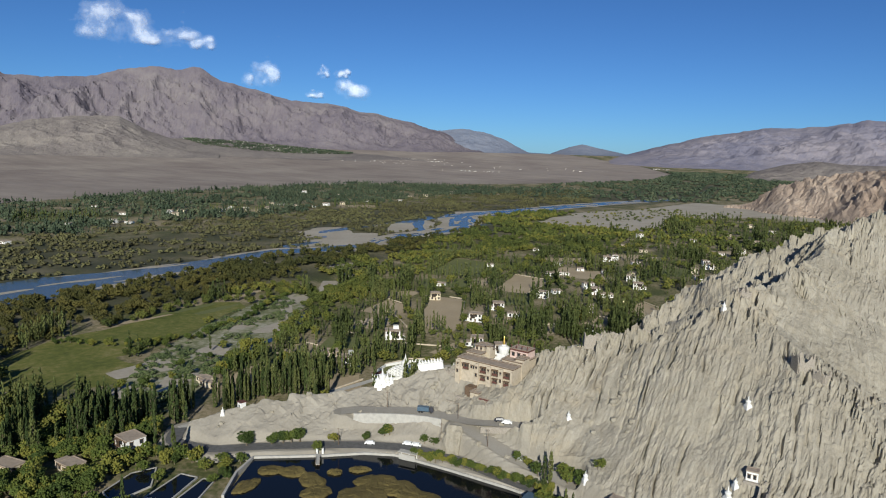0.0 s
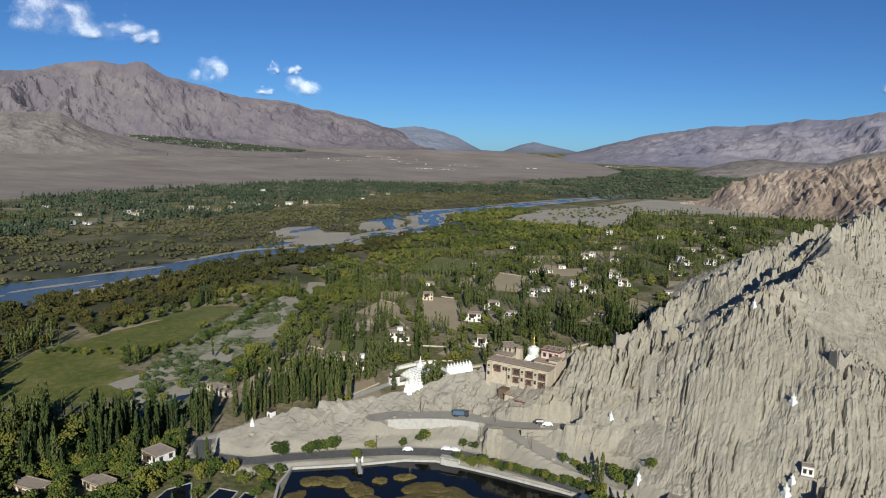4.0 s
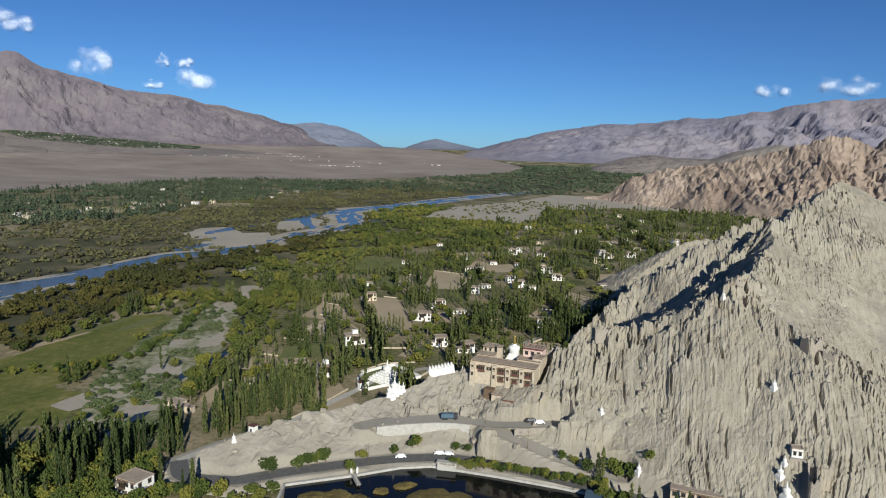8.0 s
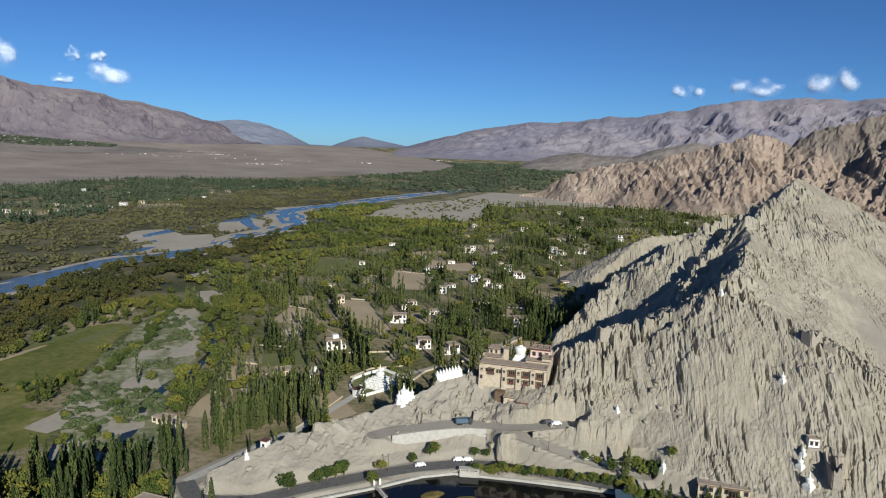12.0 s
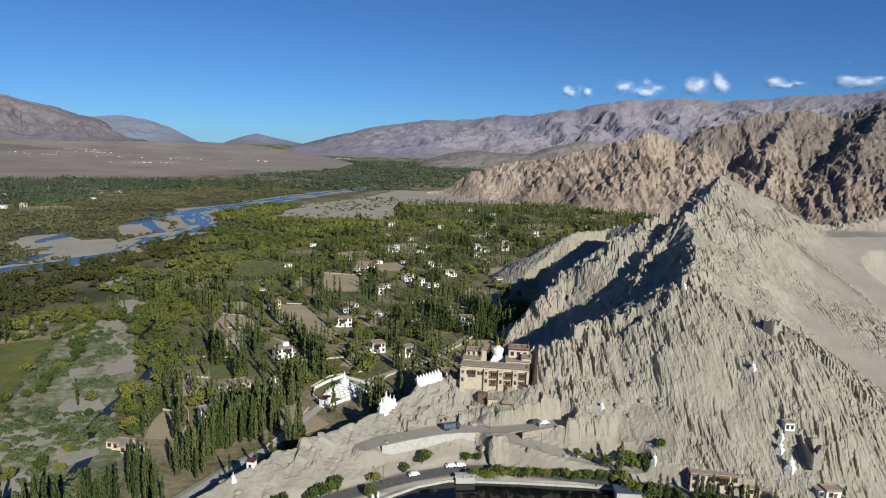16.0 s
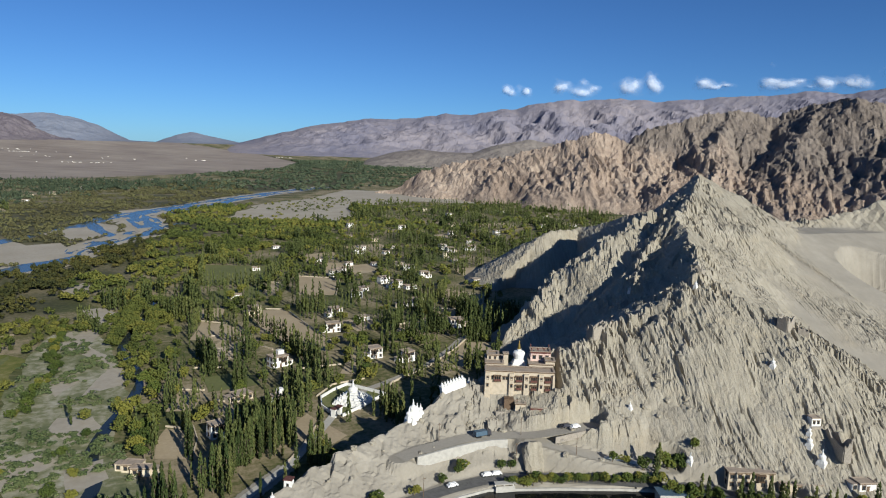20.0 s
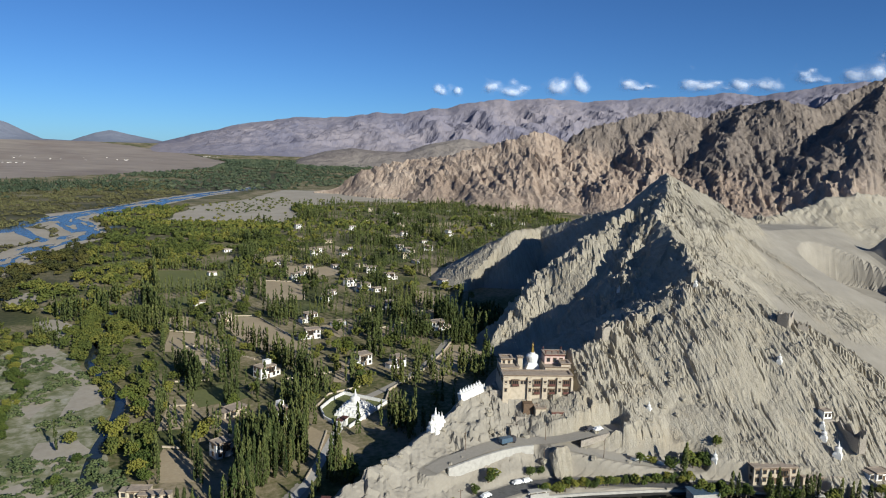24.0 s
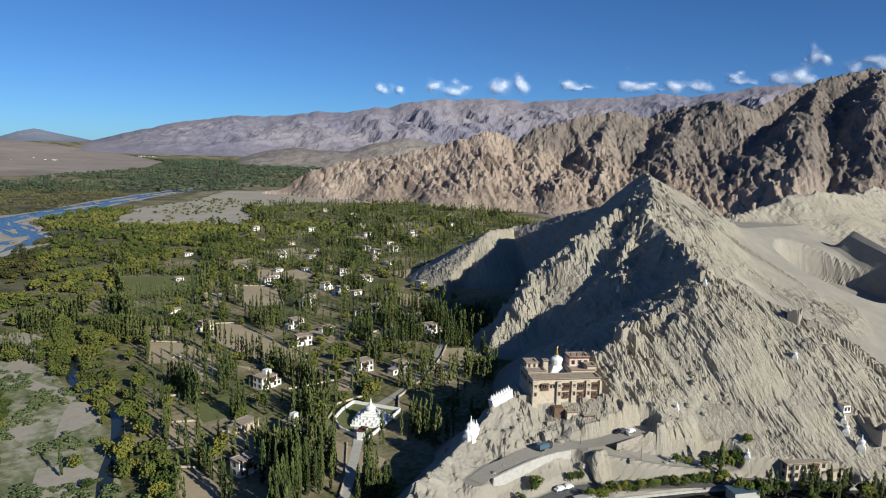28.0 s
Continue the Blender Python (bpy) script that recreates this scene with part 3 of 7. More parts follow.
def hill_height(X, Y):
    wob = (fbm(X / 22, Y / 22, 3) - 0.5) * 7
    wob2 = (fbm(X / 22 + 40, Y / 22, 4) - 0.5) * 7
    XX, YY = X + wob * smooth(0, 30, Y + X * 0.3 + 20), Y + wob2 * smooth(0, 30, Y + X * 0.3 + 20)
    h = tent(XX, YY, MAIN, (NORTH, SOUTH))
    h = np.maximum(h, tent(XX, YY, NORTH_RIB, (((0, 10, 24, 40, 60), (0, 3, 14, 32, 52)), ((0, 6, 20, 40), (0, 8, 30, 66)))))
    h = np.maximum(h, tent(XX, YY, GULLY_RIB, (((0, 6, 20, 40), (0, 2, 18, 42)), ((0, 8, 24, 44), (0, 7, 24, 46)))))
    h = np.maximum(h, tent(X, Y, SOUTH_RIB, (((0, 25, 60, 90), (0, 12, 36, 56)), ((0, 25, 60, 90), (0, 14, 38, 56)))))
    h = np.maximum(h, tent(XX, YY, BACK_SPUR, (((0, 14, 40, 90), (0, 14, 46, 110)), ((0, 60, 120), (0, 36, 75)))))
    h = np.maximum(h, tent(XX, YY, EAST, (((0, 40, 120), (0, 26, 66)), ((0, 30, 60, 140), (0, 19, 34, 70)))) - 1.5 * np.maximum(240 - X, 0))
    dune = np.minimum(52 + 0.42 * (Y - 53) - 0.10 * (X - 205), 68 - 0.02 * (X - 205)) - 34 * smooth(158, 100, X)
    dune = dune - 250 * smooth(-14, 40, Y - np.interp(X, [60, 118, 144, 157, 192, 237, 300, 760], [-20, 18, 50, 80, 105, 150, 175, 250])) - 200 * smooth(110, 80, X)
    dune = dune + (fbm(X / 60, Y / 60, 8, 3) - 0.5) * 5
    bowl = np.hypot((X - 322) / 44.0, (Y - 52) / 44.0) + (fbm(X / 34, Y / 34, 9, 2) - 0.5) * 0.16 + (ridged(X / 7, Y / 7, 19, 2) - 0.5) * 0.03
    sandy = smooth(-3, 3, dune - h)
    h = np.maximum(h, dune) + np.exp(-np.abs(h - dune) / 3.0) * 1.0
    dug = smooth(1.0, 0.80, bowl)
    h = h + (np.minimum(h, 24.0 + 0.10 * (Y - 50)) - h) * dug
    sandy = np.maximum(sandy, dug)
    lip = along(X, Y, [(392, 72, 0), (374, 28, 0), (352, 6, 0), (330, -2, 0)])[0]
    h = h + 23 * np.exp(-(lip / 11.0) ** 2)
    rd, rz = along(X, Y, MAIN_ROAD)
    apron = np.where(Y < -25, rz - 0.15 - np.maximum(rd - 4.4, 0) * 0.8, -3)
    rock = (1 - sandy) * smooth(1.0, 7.0, h)
    u = X * math.cos(radians(20)) - Y * math.sin(radians(20))
    w = X * math.sin(radians(20)) + Y * math.cos(radians(20))
    bend = (fbm(u / 60, w / 80, 11, 3) - 0.5) * 22 + h * 0.10 + (fbm(u / 5, w / 6, 12, 2) - 0.5) * 0.7
    steep = smooth(6, 26, h) * smooth(0, 26, X)
    fan = smooth(24, 12, np.hypot((X - 36) / 1.1, Y + 50))
    scree = smooth(-20, 25, X - 128 - (70 - Y) * 0.15) * smooth(-10, 20, 118 - np.abs(h - 60))
    west = smooth(10, -15, X) * smooth(40, 10, Y)
    soft = (1 - 0.85 * fan) * (1 - 0.30 * scree) * (1 - 0.45 * west)
    crest = np.maximum(smooth(20, 4, along(X, Y, MAIN[8:])[0]), 0.6 * smooth(26, 8, along(X, Y, EAST)[0]))
    v = u + bend
    slabs = (facets(v, w, 12.0, 26.0, 201) * (1.25 + 1.2 * crest) + facets(v, w, 3.6, 15.0, 211) * (0.42 + 0.7 * crest) + facets(v, w, 1.6, 5.0, 221) * (0.50 + 0.35 * crest)
             + layers(v, w, 4.4, 17.0, 22) * 0.45 + layers(v + 0.7, w, 2.1, 7.0, 23) * 0.5 + layers(v + 0.3, w, 1.25, 5.0, 25) * 0.34 + facets(v, w, 2.6, 3.4, 226, 1.0) * 0.55)
    patchy = 0.35 + 1.15 * smooth(0.32, 0.66, fbm(u / 16, w / 26, 24, 3))
    clefts = (1 - 0.8 * smooth(-45, 5, X - 128 - (70 - Y) * 0.15)) * slits(u + bend * 1.05, w, 6.5, 17.0, 27, 0.14, 0.30) * 2.4 + (1 - 0.7 * smooth(-45, 5, X - 128 - (70 - Y) * 0.15)) * slits(u + bend * 1.15 + 3, w, 3.3, 9.0, 28, 0.26, 0.26) * 1.5
    blocks = fbm(X / 2.6, Y / 2.6, 41, 3, 0.65)
    big = fbm(X / 22, Y / 22, 42, 4, 0.5)
    knobs = (facets(v, w, 5.0, 6.0, 231, 1.2) + 0.05) * 3.8 * np.maximum(0.75 * west * smooth(6, 12, h), crest) * smooth(0.45, 0.6, big)
    north = smooth(2, 16, Y - np.interp(X, [p[0] for p in MAIN], [p[1] for p in MAIN])) * smooth(20, 50, X) * smooth(330, 240, X)
    rib = np.maximum(smooth(26, 8, along(X, Y, NORTH_RIB)[0]), smooth(16, 5, along(X, Y, GULLY_RIB)[0]))
    crags = (facets(XX, YY, 15.0, 12.0, 241, 1.1) * (1.0 + 3.6 * rib) + facets(v, w, 5.0, 7.0, 251, 1.2) * (0.7 + 3.0 * rib) + facets(v, w, 2.2, 3.0, 261, 1.1) * (0.5 + 1.1 * rib)) * smooth(3, 14, h)
    rough = crags * north + (1 - 0.65 * north) * ((slabs - 0.4) * patchy - clefts * (0.3 + 0.7 * patchy)) * (0.42 + 0.58 * steep) * soft + (blocks - 0.5) * 0.9 + (big - 0.5) * 3.0 * (0.5 + 0.5 * steep) + knobs
    spur = smooth(34, 14, X) * smooth(-128, -100, X) * smooth(45, 25, Y) * smooth(7, 10, h)
    rough = rough + spur * (facets(v, w, 6.0, 8.0, 271, 1.1) * 2.0 + facets(v, w, 2.4, 3.6, 281, 1.1) * 0.9) * (0.25 + 0.75 * smooth(-65, -40, X))
    h = h + rough * rock
    h = np.maximum(h, apron)
    for line, wide, soft in ((UPPER_ROAD, 3.5, 2.0), (MAIN_ROAD, 4.0, 2.0), (RAMP, 4.2, 2.5)):
        d, z = along(X, Y, line)
        k = smooth(wide + soft, wide, d)
        h = h * (1 - k) + (z - 0.12) * k
    toe = smooth(-62, -57, X) * smooth(-17, -21, X) * smooth(-30.9, -32.6, Y)
    h = h * (1 - toe) + np.minimum(h, 9.0 - 0.42 * np.maximum(-32.5 - Y, 0)) * toe
    c, sn = math.cos(radians(24.7)), math.sin(radians(24.7))
    lx, ly = (X + 20) * c - (Y + 8) * sn, (X + 20) * sn + (Y + 8) * c
    pad = smooth(3.0, 0.0, np.maximum(np.abs(lx - 14.5) - 15.0, np.abs(ly - 10.5) - 9.5))
    h = h * (1 - pad) + (21.7 + blocks) * pad
    wet = inside(X, Y, POND)
    h = np.where(wet, -1.5, h)
    return h, np.maximum(np.maximum(sandy, 0.85 * smooth(0, -22, X) * smooth(40, 10, Y) + 0.85 * smooth(13, 8, h) * smooth(48, 38, X) * smooth(-22, 0, X)), smooth(6.0, 3.6, h))


def raise_hill():
    us = np.concatenate([np.arange(-165, -25, 1.0), np.arange(-25, 215, 0.42), np.arange(215, 310, 1.1), np.arange(310, 660, 4.0)])
    ws = np.concatenate([np.arange(-215, -96, 3.0), np.arange(-96, 135, 0.95), np.arange(135, 270, 2.0), np.arange(270, 520, 4.0)])
    U, W = np.meshgrid(us, ws)
    c, s = math.cos(radians(20)), math.sin(radians(20))
    X, Y = U * c + W * s, -U * s + W * c
    H, S = hill_height(X, Y)
    H = np.where((H < 0.15) | (Y < -172) | (Y > 440), -2.5, H)
    me = mesh_np("rock_hill", np.stack([X, Y, H], -1).reshape(-1, 3), grid_faces(len(us), len(ws)), M["rock"], {"sandy": S.ravel()})
    tagged(new("rock_hill", me), "pale jagged bedrock hill with sandy eastern slopes", "hill", kind="structure")


raise_hill()


def hill_z(x, y):
    """The hill's height at one place."""
    return float(hill_height(np.array([[float(x)]]), np.array([[float(y)]]))[0][0, 0])


# the brown cliffs beyond the gardens, as seen from the drone's last place: heading, distance, height
CLIFF_CREST = [(19.0, 1830, 4), (22.9, 1800, 66), (26.5, 1760, 89), (30.2, 1720, 108), (33.5, 1690, 138), (37.7, 1675, 175), (39.8, 1690, 152), (41.3, 1700, 185), (43.1, 1710, 204), (46.7, 1740, 229), (49.7, 1760, 218),
               (52.2, 1760, 246), (55, 1700, 251), (57, 1720, 236), (58.9, 1780, 258), (61.4, 1850, 303), (65.3, 1900, 338), (69, 1900, 325), (75, 1800, 220), (82, 1700, 120)]
CLIFF_SPURS = [(3, 225, 150), (5, 240, 190), (7, 222, 210), (9, 236, 330), (11, 232, 400), (13, 238, 300), (15, 243, 640), (16, 246, 700), (17, 250, 600)]


def raise_cliffs():
    line = [(-193 + r * math.sin(radians(a)), -204 + r * math.cos(radians(a)), z) for a, r, z in CLIFF_CREST]
    xs, ys = np.arange(330, 1760, 4.9), np.arange(150, 1720, 4.9)
    X, Y = np.meshgrid(xs, ys)
    wx, wy = (fbm(X / 90, Y / 90, 61) - 0.5) * 70, (fbm(X / 90 + 9, Y / 90, 62) - 0.5) * 70
    h = tent(X + wx, Y + wy, line, (((0, 60, 140, 260, 500), (0, 45, 95, 165, 260)), ((0, 40, 110, 190, 420), (0, 34, 85, 150, 260))))
    for k, head, run in CLIFF_SPURS:
        x, y, z = line[k]
        dx, dy = run * math.sin(radians(head)), run * math.cos(radians(head))
        spur = [(x, y, z - 6), (x + dx * 0.4, y + dy * 0.4, z * 0.70), (x + dx, y + dy, 8)]
        h = np.maximum(h, tent(X + wx * 0.7, Y + wy * 0.7, spur, (((0, 60, 160), (0, 44, 105)), ((0, 60, 160), (0, 44, 105)))))
    dc = along(X, Y, line)[0]
    calm = 0.25 + 0.75 * smooth(0, 110, dc)
    arc, rad = np.arctan2(X + 193, Y + 204) * 1700, np.hypot(X + 193, Y + 204)
    east = smooth(850, 1100, X)
    lean = arc + 0.35 * rad + wx * 0.8
    gully = ridged(lean / 120, rad / 420, 71, 3, 0.5) - 0.62
    rill = ridged(lean / 34, rad / 190, 72, 3, 0.55) - 0.60
    masses = facets(arc + wx, rad + wy, 120.0, 170.0, 301, 1.0) * 34 + facets(arc + wx * 0.5, rad + wy * 0.5, 44.0, 80.0, 311, 1.1) * 13
    jag = facets(X + wx * 0.2, Y + wy * 0.2, 13.0, 13.0, 321, 1.2)
    k = smooth(-5, 60, h)
    h = h + k * (gully * (34 + 6 * east) * calm + rill * (19 - 7 * east) * (0.35 + 0.65 * calm) + masses * calm * (0.42 - 0.14 * east) + jag * 5.5 + facets(lean, rad, 12.0, 60.0, 331, 1.2) * (10 - 5 * east) * (0.3 + 0.7 * calm))
    h = np.where(h < 0.3, -8, h)
    me = mesh_np("cliff_range", np.stack([X, Y, h], -1).reshape(-1, 3), grid_faces(len(xs), len(ys)), M["cliff"], {"grey": smooth(-120, 160, X - 960 + wx * 2 + 0.25 * (Y - 700)).ravel()})
    tagged(new("cliff_range", me), "rugged brown cliffs rising behind the green valley", "mountain", kind="structure")


raise_cliffs()


def raise_range(name, label, mat, profile, r0, depth, seed, rugged=1.0, step=0.13):
    """A far range: profile gives heading and elevation of its crest, in degrees, from the middle of the drone's way."""
    a = np.arange(profile[0][0], profile[-1][0] + step, step)
    el = np.interp(a, [p[0] for p in profile], [p[1] for p in profile])
    el = el + np.clip(el, 0, 1) * (0.65 * (ridged(a / 6.5, a * 0, seed + 31, 3) - 0.62) + 0.30 * (fbm(a / 1.3, a * 0, seed + 33, 4) - 0.5))
    t = np.linspace(-0.3, 1.0, 90)
    A, T = np.meshgrid(a, t)
    EL = np.tile(el, (len(t), 1))
    R = r0 - depth * T + 60 * (fbm(A / 3, T * 0, seed + 9) - 0.5)
    X, Y = MID[0] + R * np.sin(np.radians(A)), MID[1] + R * np.cos(np.radians(A))
    top = 120 + R * np.tan(np.radians(EL))
    foot = floor_z(X, Y) - 4
    prof = np.where(T < 0, 1 + T * 1.2, (1 - T) ** 1.15)
    size = 330.0
    spur = ridged(X / size + 0.3 * fbm(X / 300, Y / 300, seed + 7), Y / size, seed, 6, 0.5) - 0.62
    fine = ridged(X / 110, Y / 110, seed + 3, 4, 0.55) - 0.6
    body = smooth(0.02, 0.3, T) * smooth(1.0, 0.6, T)
    Z = foot + (top - foot) * (prof + rugged * body * (spur * 0.85 + fine * 0.24) + fine * 0.03)
    Z = np.where(T < 0, np.minimum(Z, top), Z)
    me = mesh_np(name, np.stack([X, Y, Z], -1).reshape(-1, 3), grid_faces(len(a), len(t))[:, ::-1], mat)
    tagged(new(name, me), label, "mountain", kind="structure")


LEFT = [(-75, 4.0), (-60, 5.6), (-50, 4.8), (-43.8, 5.1), (-42.8, 4.5), (-39.3, 4.7), (-36.7, 5.0), (-35.2, 5.4), (-32.4, 5.7), (-29.6, 5.7), (-27.9, 4.8), (-25.3, 4.4), (-22.7, 3.6), (-20.0, 3.5), (-17.2, 2.95), (-15.7, 2.8), (-12, 2.25), (-10, 1.6), (-7.3, 0.45), (-5.8, -0.45)]
raise_range("mountain_west", "mauve-brown mountain range tinted by haze beyond the desert plain", M["far_left"], LEFT, 4600, 460, 101)
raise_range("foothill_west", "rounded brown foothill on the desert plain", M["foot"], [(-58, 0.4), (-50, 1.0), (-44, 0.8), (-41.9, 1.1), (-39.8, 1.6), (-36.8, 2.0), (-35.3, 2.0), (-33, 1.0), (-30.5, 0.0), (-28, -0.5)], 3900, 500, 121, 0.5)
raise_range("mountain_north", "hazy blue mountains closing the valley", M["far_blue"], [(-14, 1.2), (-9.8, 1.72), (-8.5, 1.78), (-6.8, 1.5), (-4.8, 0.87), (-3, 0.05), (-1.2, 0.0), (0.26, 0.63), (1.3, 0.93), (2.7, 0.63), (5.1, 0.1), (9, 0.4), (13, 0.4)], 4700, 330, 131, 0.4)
raise_range("mountain_east", "rosy bare mountain range tinted by blue haze under small clouds", M["far_right"], [(2.0, -0.8), (3.5, -0.5), (4.5, 0.0), (6.9, 0.6), (11.5, 1.7), (14, 2.05), (18, 2.35), (22.4, 2.85), (26.5, 3.6), (30.2, 4.05), (33.9, 4.4), (38.5, 4.4), (43, 4.7), (47.5, 4.7), (51.7, 4.8), (55.7, 5.4), (58.1, 5.5), (60.3, 5.1), (70, 5.5), (85, 5)], 4580, 950, 141, 0.6)
raise_range("foothill_north", "low brown foothills at the head of the valley", M["foot"], [(13.5, -1.6), (15, -0.9), (17, -0.3), (19, 0.0), (21, -0.2), (23.5, -0.2), (25, 0.3), (28, 0.9), (31, 0.7), (34, 0.2), (38, 0.0)], 3500, 420, 151, 0.8)


# ---------------------------------------------------------------- water, sand, fields and roads
def ragged(poly, step=4.0, amp=1.0, seed=0):
    """A closed plan outline, cut finer and made uneven."""
    out = []
    for (ax, ay), (bx, by) in zip(poly, poly[1:] + poly[:1]):
        n = max(1, int(math.hypot(bx - ax, by - ay) / step))
        for k in range(n):
            out.append((ax + (bx - ax) * k / n, ay + (by - ay) * k / n))
    p = np.array(out)
    wx = (fbm(p[:, 0] / (step * 3), p[:, 1] / (step * 3), seed, 3) - 0.5) * 2 * amp
    wy = (fbm(p[:, 0] / (step * 3) + 50, p[:, 1] / (step * 3), seed, 3) - 0.5) * 2 * amp
    return [(x, y) for x, y in zip(p[:, 0] + wx, p[:, 1] + wy)]


def sheet(name, poly, z, mat, label, category, kind="structure", group="", thick=0.0):
    """A flat patch of ground with that outline."""
    bm = bmesh.new()
    pts = [far(x, y) for x, y in poly]
    vs = [bm.verts.new((float(x), float(y), float(floor_z(x, y)) + z)) for x, y in pts]
    es = [bm.edges.new((a, b)) for a, b in zip(vs, vs[1:] + vs[:1])]
    bmesh.ops.triangle_fill(bm, edges=es, use_beauty=True)
    bmesh.ops.recalc_face_normals(bm, faces=bm.faces[:])
    for f in bm.faces:
        if f.normal.z < 0:
            f.normal_flip()
    ob = part(name, bm, mat)
    return tagged(ob, label, category, group, kind)


def ribbon(line, wide, step=8.0):
    """A band along a plan line (x, y[, z]) with those half widths: left and right points."""
    p = np.array(line, float)
    s = np.concatenate([[0], np.cumsum(np.hypot(*np.diff(p[:, :2], axis=0).T))])
    n = max(2, int(s[-1] / step))
    q = np.linspace(0, s[-1], n)
    c = np.stack([np.interp(q, s, p[:, k]) for k in range(p.shape[1])], -1)
    for _ in range(3):
        c[1:-1] = (c[:-2] + 2 * c[1:-1] + c[2:]) / 4
    t = np.gradient(c[:, :2], axis=0)
    t /= np.hypot(t[:, 0], t[:, 1])[:, None]
    w = np.interp(q, s, wide) if np.ndim(wide) else np.full(n, wide)
    nrm = np.stack([-t[:, 1], t[:, 0]], -1) * w[:, None]
    return c, nrm


def strip(name, line, wide, mat, label, category, z=0.0, lift=True, edge=0.0, seed=0, step=8.0):
    c, nrm = ribbon(line, wide, step)
    n = len(c)
    rows = []
    for k, sgn in enumerate((1.0, 0.33, -0.33, -1.0)):
        jag = 1 + edge * (fbm(np.arange(n) * step / 60 + 30 * k, np.zeros(n), seed + k, 4) - 0.5) * 2 if abs(sgn) == 1 else 1
        q = c[:, :2] + nrm * sgn * (jag[:, None] if edge and abs(sgn) == 1 else 1)
        x, y = far(q[:, 0], q[:, 1]) if lift else (q[:, 0], q[:, 1])
        zz = (c[:, 2] if c.shape[1] > 2 else floor_z(x, y)) + z
        rows.append(np.stack([x, y, zz], -1))
    v = np.stack(rows).reshape(-1, 3)
    me = mesh_np(name, v, grid_faces(n, 4)[:, ::-1], mat)
    return tagged(new(name, me), label, category, kind="structure")


strip("river", RIVER[:-3], WIDE[:-3], M["river"], "braided blue river winding between gravel bars", "river", z=0.10, edge=0.5, seed=5)
strip("river_bank", RIVER[:-3], [w + (3 if k < 7 else 9) for k, w in enumerate(WIDE[:-3])], M["sand"], "pale gravel bank along the river", "river bank", z=0.05, edge=0.35, seed=9)
GRAVEL = [(-312, 462), (-280, 498), (-250, 540), (-238, 602), (-252, 652), (-285, 640), (-326, 703), (-353, 679), (-362, 612), (-338, 590), (-300, 556), (-308, 510)]
sheet("gravel_flat", ragged(GRAVEL, 12, 9, 12), 0.04, M["sand"], "wide pale gravel flat between river channels", "gravel")
strip("river_arm", [(-318, 470), (-306, 500), (-296, 548), (-318, 588), (-334, 640)], [9, 8, 7, 6, 6], M["river"], "side arm of the braided river", "river", z=0.10, edge=0.5, seed=25)
strip("river_arm", [(-330, 640), (-300, 720), (-262, 800), (-235, 880), (-200, 950)], 10, M["river"], "side arm of the braided river", "river", z=0.11, edge=0.5, seed=15)


GRAVEL_UP = [[(-244, 662), (-216, 700), (-194, 764), (-206, 830), (-240, 876), (-262, 820), (-264, 740)], [(-206, 980), (-168, 1012), (-118, 1082), (-70, 1164), (-86, 1206), (-146, 1124), (-214, 1052)]]
for k, poly in enumerate(GRAVEL_UP):
    sheet("gravel_flat", ragged(poly, 10, 8, 20 + k), 0.04 + 0.003 * k, M["sand"], "pale gravel flat between river channels", "gravel")
strip("river_arm", [(-196, 690), (-226, 780), (-242, 866), (-230, 950), (-186, 1020)], [9, 8, 8, 9, 10], M["river"], "side arm of the braided river", "river", z=0.12, edge=0.5, seed=35)
strip("river_arm", [(-158, 762), (-118, 850), (-104, 950), (-112, 1050), (-84, 1150)], [8, 7, 6, 7, 9], M["river"], "side arm of the braided river", "river", z=0.12, edge=0.5, seed=45)


def blob(x, y, a, b, turn, n=26, seed=0, amp=0.35):
    k = np.arange(n) * 2 * math.pi / n
    r = 1 + amp * (fbm(np.cos(k) * 1.5 + seed, np.sin(k) * 1.5 + seed * 3, seed, 3) - 0.5) * 2
    c, s = math.cos(radians(turn)), math.sin(radians(turn))
    u, v = a * r * np.cos(k), b * r * np.sin(k)
    return list(zip(x + u * c - v * s, y + u * s + v * c))


BARS = [(-338, 272, 36, 6, 62), (-352, 240, 20, 3, 60), (-384, 226, 26, 3, 62), (-398, 205, 24, 3, 66), (-366, 308, 22, 3, 58), (-342, 402, 30, 2.5, 66), (-412, 150, 30, 4, 72), (-256, 530, 40, 12, 55), (-290, 560, 46, 20, 50), (-320, 600, 40, 16, 60), (-232, 610, 30, 8, 80), (-200, 690, 34, 9, 60), (-176, 770, 28, 8, 50),
        (-150, 1000, 44, 9, 62), (-60, 1210, 60, 9, 56), (40, 1380, 60, 10, 56), (-210, 900, 40, 12, 75), (-265, 770, 40, 14, 65), (160, 1560, 70, 10, 55), (-430, 110, 34, 8, 75)]
for k, (x, y, a, b, turn) in enumerate(BARS):
    sheet("gravel_bar", blob(x, y, a, b, turn, seed=k + 3), 0.14 + 0.003 * k, M["sand"], "pale gravel bar in the braided river", "gravel bar", group="gravel bars")

